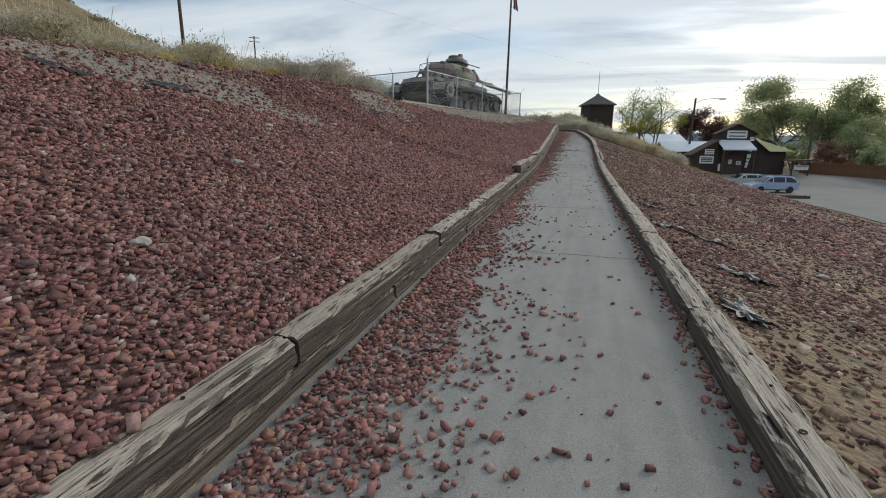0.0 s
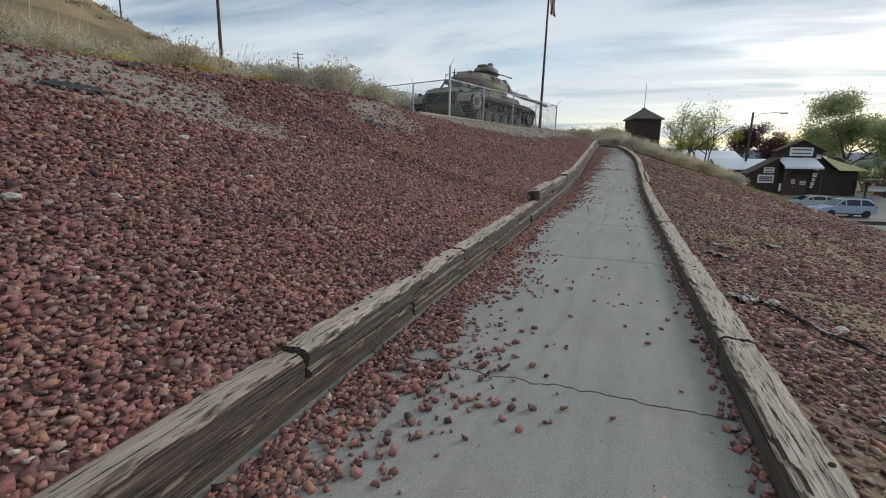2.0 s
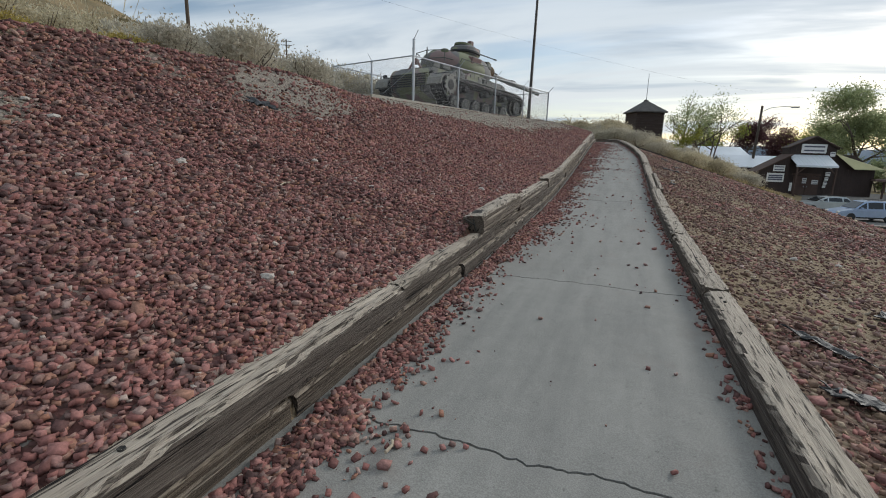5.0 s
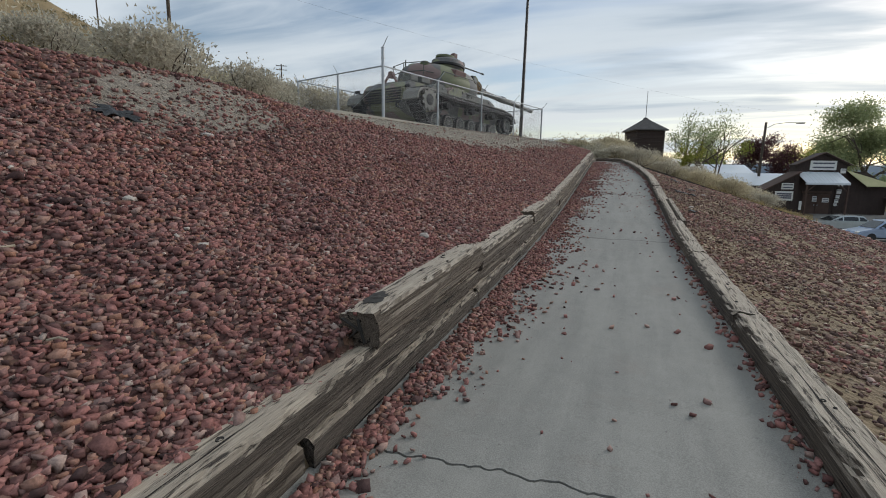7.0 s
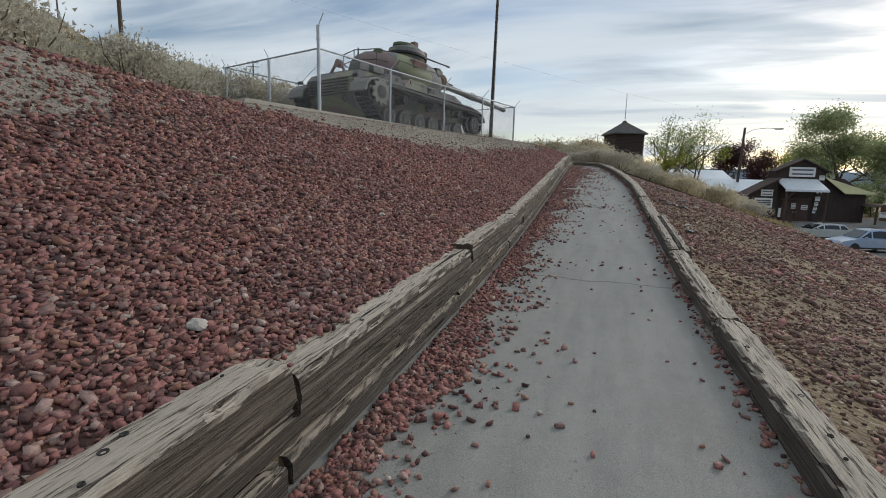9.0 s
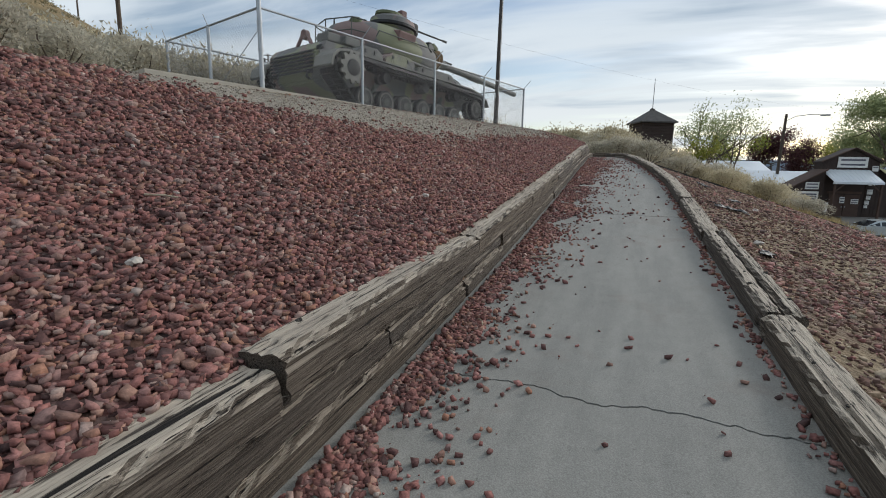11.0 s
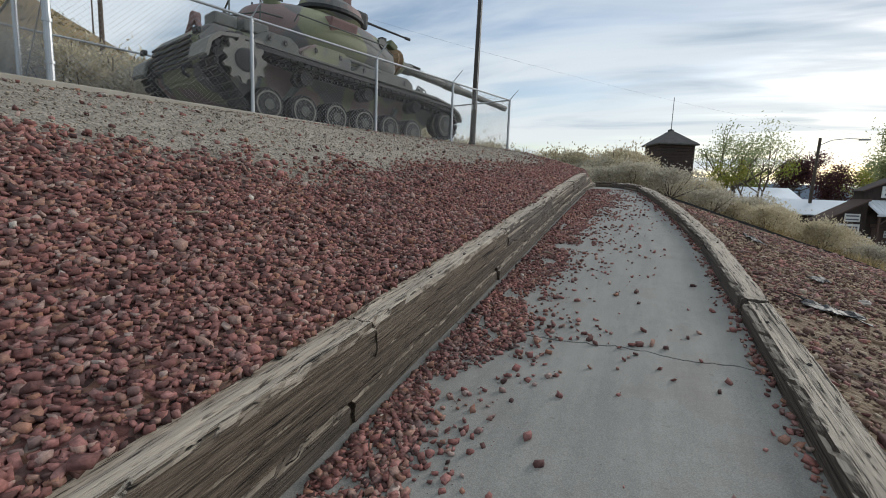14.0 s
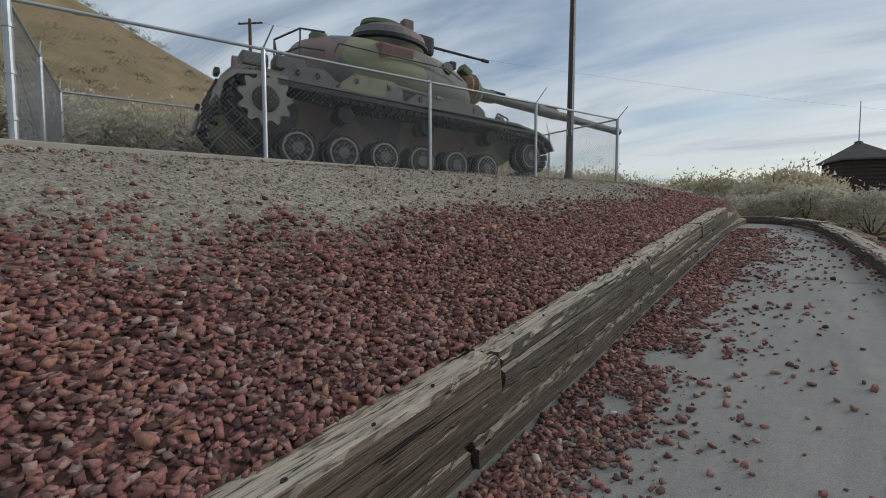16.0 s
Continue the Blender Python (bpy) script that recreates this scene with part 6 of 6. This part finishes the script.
def build_tree(name, x, y, base, height, width, leaf_mat, label, seed, leaves=5000, leaf=0.32, stems=1, gap=0.0, crown0=0.25):
    """Tapered trunk, forking limbs, and a crown of leaf clumps hung on the limb ends."""
    rng = np.random.default_rng(seed)
    root = empty(name, pose(x, y, base), label, "tree")
    lines, tips = [], []

    def grow(p, d, length, r, depth):
        pts = [p]
        for _ in range(3):
            d = d + rng.normal(0, 0.12, 3)
            d = d / np.linalg.norm(d)
            pts.append(pts[-1] + d * length / 3)
        lines.append(([tuple(q) for q in pts], r, r * 0.6))
        if depth == 0:
            tips.append(pts[-1]), tips.append(pts[-2])
            return
        for _ in range(rng.integers(3, 5) if depth > 1 else 3):
            nd = d * 0.7 + rng.normal(0, 0.62, 3) * np.array([1, 1, 0.55]) * (width / height) * 1.25 + np.array([0, 0, 0.18])
            grow(pts[rng.integers(2, 4)], nd / np.linalg.norm(nd), length * rng.uniform(0.6, 0.85), r * 0.55, depth - 1)
    for s in range(stems):
        d0 = np.array([rng.normal(0, 0.22 if stems > 1 else 0.05), rng.normal(0, 0.22 if stems > 1 else 0.05), 1.0])
        grow(np.array([rng.normal(0, 0.15 * (stems - 1)), rng.normal(0, 0.15 * (stems - 1)), -0.2]), d0 / np.linalg.norm(d0), height * (0.34 if stems == 1 else 0.40), 0.028 * height / stems ** 0.5, 3 if stems == 1 else 2)
    T = np.array(tips)
    T[:, :2] *= np.minimum(1, (width / 2) / np.maximum(np.hypot(T[:, 0], T[:, 1]), 1e-3))[:, None]
    T[:, 2] *= height * 0.95 / T[:, 2].max()
    if gap:
        T = T[rng.random(len(T)) > gap]
    leaves, leaf = int(leaves * 1.5), leaf * 0.72
    k = rng.integers(0, len(T), leaves)
    P = T[k] + rng.normal(0, 1, (leaves, 3)) * np.array([0.075, 0.075, 0.065]) * height * 0.75
    P[:, 2] = np.maximum(P[:, 2], height * crown0 * rng.uniform(0.5, 1, leaves))
    v, f = blades(P, rng.normal(size=(leaves, 3)) + np.array([0, 0, -0.2]), leaf, leaf * 0.30, rng, True)
    part("trunk", stems_mesh(lines, M_BARK, "trunk"), None, root)
    part("crown", soup("crown", v, f, leaf_mat), None, root)


build_tree("broadleaf_tree", 29.0, 92, LOT + 0.85, 14.0, 15, M_GREEN, "large rounded green broadleaf tree behind the museum", 3, 15000, 0.42, crown0=0.15)
build_tree("broadleaf_tree", 37.0, 90, LOT + 0.85, 11.0, 13, M_GREEN, "rounded green broadleaf tree behind the museum", 23, 11000, 0.42, crown0=0.12)
build_tree("broadleaf_tree", 41.5, 94, LOT + 0.85, 14.5, 12, M_GREEN, "tall open green broadleaf tree behind the lot", 4, 4200, 0.40, gap=0.25)
build_tree("broadleaf_tree", 53.0, 88, LOT + 0.85, 17.0, 13, M_GREEN, "large dark green broadleaf tree by the fence", 5, 8000, 0.42)
build_tree("broadleaf_tree", 35.5, 80, LOT + 0.85, 7.5, 9, M_GREEN, "low spreading green tree behind the board fence", 15, 5000, 0.36, crown0=0.1)
build_tree("rust_tree", 40.0, 74, LOT + 0.85, 8.0, 9, M_RUST, "rust red autumn tree above the board fence", 6, 6500, 0.34, crown0=0.12)
build_tree("rust_tree", 47.5, 72, LOT + 0.85, 9.0, 9, M_RUST, "rust red autumn tree above the board fence", 7, 6500, 0.34, crown0=0.12)
build_tree("plum_tree", 18.6, 95, LOT + 0.85, 10.2, 9.0, M_PURPLE, "dark purple leaved plum tree behind white roofs", 8, 8000, 0.36, crown0=0.2)
build_tree("slender_tree", 7.2, 67, 0.6, 8.2, 6.0, M_GREEN, "slender many stemmed tree with sparse leaves", 9, 2300, 0.24, stems=5, gap=0.1, crown0=0.3)
build_tree("slender_tree", 5.2, 69, 0.8, 8.0, 3.6, M_GREEN, "slender many stemmed tree with sparse leaves", 19, 1500, 0.24, stems=3, gap=0.1, crown0=0.3)
build_tree("young_tree", 11.0, 82, LOT + 0.85, 8.6, 5.0, M_LIME, "young bright green tree beside a shed", 10, 2600, 0.30)
build_tree("young_tree", 23.5, 98, LOT + 0.85, 9.0, 5.0, M_LIME, "young yellow green tree behind the museum", 11, 2600, 0.30)
build_tree("leafy_shrub", 4.3, 60.5, 1.0, 3.8, 3.4, M_LIME, "yellow green leafy shrub beside the blockhouse", 12, 2600, 0.18, crown0=0.1)
for k, (x, y, h, w, mt) in enumerate(((30.5, 75, 4.2, 6, M_RUST), (33.2, 70, 4.6, 6, M_GREEN), (35.5, 65, 4.4, 6, M_RUST), (35, 78, 5.5, 7, M_GREEN), (29, 80, 4.6, 6, M_GREEN), (39, 70, 5.5, 7, M_RUST), (26, 82, 4.0, 6, M_GREEN))):
    build_tree("leafy_shrub", x, y, LOT + 0.85, h, w, mt, "dense shrub behind the board fence", 80 + k, 2600, 0.34, stems=3, crown0=0.06)
for k, (x, y, h, w, mt) in enumerate(((62, 96, 15, 14, M_GREEN), (72, 80, 14, 13, M_RUST), (48, 108, 13, 14, M_GREEN), (34, 112, 12, 14, M_GREEN), (12, 118, 8, 12, M_GREEN), (1, 125, 7, 10, M_GREEN), (60, 72, 9, 10, M_RUST))):
    build_tree("background_tree", x, y, LOT + 0.85, h, w, mt, "dense tree on the far side of the lot", 60 + k, 5000, 0.5, crown0=0.12)


def build_mountains():
    """A low blue ridge at the horizon."""
    M = simple("hazy_ridge", (0.16, 0.20, 0.25), 1.0, 0, 0.15, 0.004, 0.03, 0, 0, "Position")
    bm = bmesh.new()
    prev = None
    for k in range(121):
        az = radians(95 - 190 * k / 120)
        r = 1900 + 120 * math.sin(k * 0.7)
        h = 40 + 34 * noise.noise((k * 0.11, 3, 0)) + 12 * noise.noise((k * 0.5, 8, 0)) + 25 * math.exp(-((k - 52) / 12) ** 2)
        x, y = -math.sin(az) * r, math.cos(az) * r
        cur = [bm.verts.new((x * 0.97, y * 0.97, -15)), bm.verts.new((x, y, h)), bm.verts.new((x * 1.15, y * 1.15, -15))]
        if prev:
            bm.faces.new((prev[0], cur[0], cur[1], prev[1])), bm.faces.new((prev[1], cur[1], cur[2], prev[2]))
        prev = cur
    tagged(new("backdrop", mesh_of(bm, "backdrop", M, True)), "low hazy blue ridge on the horizon", "hills", kind="structure")


build_mountains()


# ---------------------------------------------------------------- gravel
def stones(name, x, y, z, size, mat, label, seed, flat=0.7, blocky=True):
    """Loose angular stones, each a jittered block, joined."""
    rng = np.random.default_rng(seed)
    n = len(x)
    if blocky:
        c = np.array([(p, q, d) for d in (-1, 1) for p, q in ((-1, -1), (1, -1), (1, 1), (-1, 1))], dtype=float) * 0.72
        f = np.array([(0, 2, 1), (0, 3, 2), (4, 5, 6), (4, 6, 7), (0, 1, 5), (0, 5, 4), (1, 2, 6), (1, 6, 5), (2, 3, 7), (2, 7, 6), (3, 0, 4), (3, 4, 7)])
    else:
        c = np.array([(1, 0, 0), (0, 1, 0), (-1, 0, 0), (0, -1, 0), (0, 0, 1), (0, 0, -1)], dtype=float)
        f = np.array([(0, 1, 4), (1, 2, 4), (2, 3, 4), (3, 0, 4), (1, 0, 5), (2, 1, 5), (3, 2, 5), (0, 3, 5)])
    m = len(c)
    v = c[None] * rng.uniform(0.8, 1.2, (n, m, 1)) + rng.normal(0, 0.10, (n, m, 3))
    v *= size[:, None, None] * np.array([1.2, 0.95, flat])[None, None] * rng.uniform(0.75, 1.3, (n, 1, 3))
    an, tx, ty = rng.uniform(0, 6.28, n), rng.normal(0, 0.3, n), rng.normal(0, 0.3, n)
    ca, sa = np.cos(an)[:, None], np.sin(an)[:, None]
    vx, vy = v[..., 0] * ca - v[..., 1] * sa, v[..., 0] * sa + v[..., 1] * ca
    vz = v[..., 2] + vx * tx[:, None] + vy * ty[:, None]
    V = np.stack([vx + x[:, None], vy + y[:, None], vz + z[:, None]], -1).reshape(-1, 3)
    F = (f[None] + m * np.arange(n)[:, None, None]).reshape(-1, 3)
    return tagged(new(name, soup(name, V, F, mat)), label, "gravel", kind="stuff")


def build_gravel():
    rng = np.random.default_rng(11)
    X, Y, S = [], [], []
    for u0, u1, ya, yb, dens, s0 in ((0.16, 0.9, -0.5, 30.2, 2000, 0.0145), (0.9, 1.9, -0.5, 30.2, 1450, 0.0165), (1.9, 3.2, -0.3, 30.2, 1000, 0.0195), (3.2, 5.0, 0.5, 29, 560, 0.023), (5.0, 8.0, 1.5, 26, 290, 0.028)):
        n = int((u1 - u0) * (yb - ya) * dens)
        y, u = rng.uniform(ya, yb, n), rng.uniform(u0, u1, n)
        X.append(left_x(y) - u), Y.append(y), S.append(0.93 * s0 * np.exp(rng.normal(0, 0.24, n)))
    X, Y, S = (np.concatenate(a) for a in (X, Y, S))
    nse, big, add = relief(X, Y)
    g = grey_zone(X, Y, nse, big)
    F = (X - FENCE0.x) * FNOR.x + (Y - FENCE0.y) * FNOR.y
    U = left_x(Y) - X
    ok = (F < -0.35) | (Y < 18)
    isgrey = rng.random(len(X)) < g * 0.985
    thin = rng.random(len(X)) < 0.45
    Z = land(X, Y) + add + S * rng.uniform(-0.1, 0.9, len(S))
    k = ok & ~isgrey
    near = k & (U < 1.9)
    stones("red_gravel", X[near], Y[near], Z[near], S[near], M_REDSTONE, "loose crushed red lava rock on the bank", 1)
    k = k & (U >= 1.9)
    stones("red_gravel", X[k], Y[k], Z[k], S[k], M_REDSTONE, "loose crushed red lava rock high on the bank", 7)
    k = ok & isgrey & thin
    stones("grey_gravel", X[k], Y[k], Z[k], S[k] * 0.5, M_GREYSTONE, "fine grey gravel below the fence curb", 2, blocky=False)
    # downhill side
    X, Y, S = [], [], []
    for v0, v1, ya, yb, dens, s0 in ((0.08, 1.3, -0.5, 31, 620, 0.0145), (1.3, 3.2, 0, 31, 420, 0.017), (3.2, 6.5, 2, 34, 170, 0.022), (6.5, 14.5, 8, 44, 36, 0.032)):
        n = int((v1 - v0) * (yb - ya) * dens)
        y, v = rng.uniform(ya, yb, n), rng.uniform(v0, v1, n)
        X.append(right_x(np.minimum(y, 30)) + 0.16 + v), Y.append(y), S.append(s0 * np.exp(rng.normal(0, 0.33, n)))
    X, Y, S = (np.concatenate(a) for a in (X, Y, S))
    nse, big, add = relief(X, Y)
    keep = rng.random(len(X)) < 0.42 + 0.55 * smooth(-0.25, 0.25, nse * 0.5 + big)
    X, Y, S, add, big = X[keep], Y[keep], S[keep], add[keep], big[keep]
    Z = land(X, Y) + add + S * 0.2
    red = rng.random(len(X)) < 0.18 + 0.3 * smooth(-0.1, 0.3, big) + 0.3 * smooth(1.5, 4, X)
    stones("red_gravel", X[red], Y[red], Z[red], S[red], M_REDSTONE, "thin scattered red gravel on the downhill bank", 3)
    stones("mixed_gravel", X[~red], Y[~red], Z[~red], S[~red], M_TANSTONE, "tan and brown rubble on the downhill bank", 4)
    # spilled on the walk
    n = 36000
    y = rng.uniform(-0.4, 30.5, n)
    wide = np.interp(y, (0, 3, 5, 7, 9.5, 11, 13, 15, 17, 19, 21, 24, 27, 29, 30.5), (1.10, 1.02, 0.72, 0.50, 0.33, 0.28, 0.56, 0.52, 0.40, 0.50, 0.72, 0.85, 1.1, 1.1, 0.7))
    wide = wide * (0.8 + 0.55 * np.array([noise.noise((0, a * 1.1, 5)) for a in y]))
    d = np.where(rng.random(n) < 0.62, rng.uniform(0, 0.62, n), np.abs(rng.normal(0, 0.62, n))) * wide
    x = left_x(y) + 0.01 + d
    clump = np.array([noise.noise((a * 2.6, b * 2.6, 3)) + 0.6 * noise.noise((a * 7, b * 7, 8)) for a, b in zip(x, y)])
    hold = (clump > -0.30 + rng.uniform(-0.15, 0.15, n)) | (d < 0.10)
    hold &= rng.random(n) < np.interp(y, (0, 8, 9, 12, 13), (1, 1, 0.6, 0.6, 1))
    y, x, d = y[hold], x[hold], d[hold]
    n = len(y)
    far = rng.random(n) < 0.012
    x = np.where(far, left_x(y) + rng.uniform(0.1, 1.85, n), x)
    n2 = 1700
    y2 = rng.uniform(-0.4, 30, n2)
    x2 = right_x(y2) - np.abs(rng.normal(0, 0.045, n2))
    x, y = np.concatenate([x, x2]), np.concatenate([y, y2])
    s = 0.0122 * np.exp(rng.normal(0, 0.32, len(x)))
    s = np.clip(s, 0.005, 0.021)
    ok = x < right_x(y) - 0.005
    x, y, s = x[ok], y[ok], s[ok]
    stones("spilled_gravel", x, y, floor_z(y) + s * 0.45, s, M_REDSTONE, "red gravel spilled across the concrete walk", 5)
    # fine grit between the spilled stones
    n = 9000
    k = rng.integers(0, len(x), n)
    gy = y[k] + rng.normal(0, 0.05, n)
    gx = np.maximum(x[k] + rng.normal(0, 0.05, n), left_x(gy) + 0.01)
    gs = rng.uniform(0.002, 0.0055, n)
    k = gx < right_x(gy) - 0.005
    stones("gravel_grit", gx[k], gy[k], floor_z(gy[k]) + gs[k] * 0.4, gs[k], M_REDSTONE, "fine red grit between spilled stones", 15, blocky=False)
    # lying on the ties
    n = 5200
    y = rng.uniform(0, 29, n)
    patchy = np.array([noise.noise((0, a * 0.8, 12)) for a in y])
    x = left_x(y) - 0.235 + np.abs(rng.normal(0, 0.05, n)) * np.clip(0.5 + 2.2 * patchy, 0.05, 1.6)
    hold = (x < left_x(y) - 0.05) & (rng.random(n) < np.where(y < 10.85, 1.0, 0.6))
    x, y = x[hold], y[hold]
    n = len(y)
    top = floor_z(y) + np.where(y < 10.85, 0.30, 0.475)
    s = 0.0135 * np.exp(rng.normal(0, 0.25, n))
    stones("tie_gravel", x, y, top + s * 0.5, s, M_REDSTONE, "red stones lying on the timber ties", 6)


build_gravel()


def build_rocks():
    rng = random.Random(31)
    M_PALE = simple("pale_rock", (0.40, 0.36, 0.32), 0.9, 0, 0.25, 9, 60, 0.5, 0.01)
    for k in range(46):
        y = rng.uniform(1, 28)
        left = rng.random() < 0.6
        x = float(left_x(y)) - rng.uniform(0.5, 6.0) if left else float(right_x(y)) + rng.uniform(0.6, 5)
        bm = bmesh.new()
        bmesh.ops.create_icosphere(bm, subdivisions=2, radius=1)
        q = rng.uniform(0, 50)
        for v in bm.verts:
            v.co *= 1 + 0.45 * noise.noise(v.co * 1.3 + Vector((q, 0, 0)))
        s = rng.uniform(0.028, 0.06)
        bmesh.ops.scale(bm, vec=(s * 1.3, s, s * 0.6), verts=bm.verts)
        ob = new("stone", mesh_of(bm, "stone", M_PALE))
        ob.matrix_world = pose(x, y, ground_z(x, y) + float(relief(x, y)[2]) + s * 0.45, 0, 0, rng.uniform(0, 360))
        tagged(ob, "pale loose stone among the red gravel", "stone", "pale stones")
    M_STICK = simple("bleached_stick", (0.36, 0.30, 0.22), 0.9)
    for k in range(22):
        y = rng.uniform(1.5, 26)
        x = float(left_x(y)) - rng.uniform(0.3, 4.5) if k % 4 else float(left_x(y)) + rng.uniform(0.1, 0.5)
        z = (ground_z(x, y) + float(relief(x, y)[2]) + 0.035) if k % 4 else float(floor_z(y)) + 0.03
        L, r = rng.uniform(0.08, 0.22), rng.uniform(0.004, 0.008)
        bm = bent(bmesh.new(), [(-L / 2, 0, 0), (0, 0.012, 0.006), (L / 2, 0, 0)], r, 6)
        ob = new("stick", mesh_of(bm, "stick", M_STICK))
        ob.matrix_world = pose(x, y, z, 0, rng.uniform(-12, 12), rng.uniform(0, 360))
        tagged(ob, "short bleached stick on the gravel", "stick", "dry sticks")


build_rocks()


def plastic_scrap(x, y, L, W, yaw, seed):
    """Torn black weed sheet, crumpled."""
    bm = bmesh.new()
    n, mcols = 16, 9
    rows = []
    for i in range(n + 1):
        row = []
        for j in range(mcols + 1):
            a, b = (i / n - 0.5) * L, (j / mcols - 0.5) * W
            edge = 0.85 + 0.75 * noise.noise((i * 0.35, j * 0.5, seed))
            a, b = a * edge, b * (edge + 0.3 * noise.noise((i * 0.9, seed, 0)))
            wx, wy = x + a * math.cos(yaw) - b * math.sin(yaw), y + a * math.sin(yaw) + b * math.cos(yaw)
            z = ground_z(wx, wy) + 0.03 + 0.055 * abs(noise.noise((a * 9, b * 9, seed))) + 0.012 * noise.noise((a * 22, b * 22, seed + 3))
            row.append(bm.verts.new((wx - x, wy - y, z)))
        rows.append(row)
    for i in range(n):
        for j in range(mcols):
            bm.faces.new((rows[i][j], rows[i][j + 1], rows[i + 1][j + 1], rows[i + 1][j]))
    e = bmesh.ops.extrude_face_region(bm, geom=list(bm.faces))
    bmesh.ops.translate(bm, vec=(0, 0, -0.006), verts=[g for g in e["geom"] if isinstance(g, bmesh.types.BMVert)])
    ob = new("plastic_sheet", mesh_of(bm, "plastic_sheet", M_PLASTIC))
    ob.location = (x, y, 0)
    tagged(ob, "torn crumpled black plastic weed sheet", "plastic sheet", "torn weed sheet")


for k, (x, y, L, W, yaw) in enumerate(((1.22, 3.85, 0.55, 0.24, 1.8), (1.2, 9.4, 0.45, 0.13, 0.2), (1.28, 10.3, 0.5, 0.12, 2.6), (1.12, 7.35, 0.4, 0.2, 0.7), (1.55, 7.0, 0.7, 0.07, -0.7),
                                       (1.0, 23.4, 0.5, 0.25, 0.3), (1.3, 24.9, 0.4, 0.14, 1.0), (-6.94, 6.63, 0.7, 0.35, 1.2), (-7.3, 5.1, 0.7, 0.3, 0.5), (-5.9, 12.6, 0.45, 0.28, 0.9),
                                       (-8.3, 8.4, 0.6, 0.2, 2.0), (-8.0, 9.9, 0.6, 0.2, 1.4), (1.0, 27.2, 0.6, 0.2, 1.8), (1.6, 5.2, 0.5, 0.2, 2.5), (2.4, 12.1, 0.45, 0.2, 1.1), (0.9, 20.3, 0.4, 0.15, 1.3))):
    plastic_scrap(x, y, L, W, yaw, 5.3 * k + 1)


def build_edging_strip():
    """Black plastic lawn edging across the downhill bank."""
    pts = [(-0.1, 31.3), (1.0, 31.6), (2.2, 31.9), (3.4, 32.0), (5.2, 32.3), (7.2, 32.9)]
    bm = bmesh.new()
    prev = None
    for (x0, y0), (x1, y1) in zip(pts, pts[1:]):
        for t in np.linspace(0, 1, 7)[:-1]:
            x, y = x0 + (x1 - x0) * t, y0 + (y1 - y0) * t
            z = ground_z(x, y) + 0.02 * noise.noise((x * 2, y * 2, 0))
            cur = [bm.verts.new((x, y + o, z + h)) for o, h in ((-0.03, -0.08), (-0.03, 0.055), (0.03, 0.055), (0.03, -0.08))]
            if prev:
                for k in range(4):
                    bm.faces.new((prev[k], cur[k], cur[(k + 1) % 4], prev[(k + 1) % 4]))
            prev = cur
    tagged(new("lawn_edging", mesh_of(bm, "lawn_edging", M_PLASTIC)), "black plastic edging strip across the slope", "edging")


build_edging_strip()
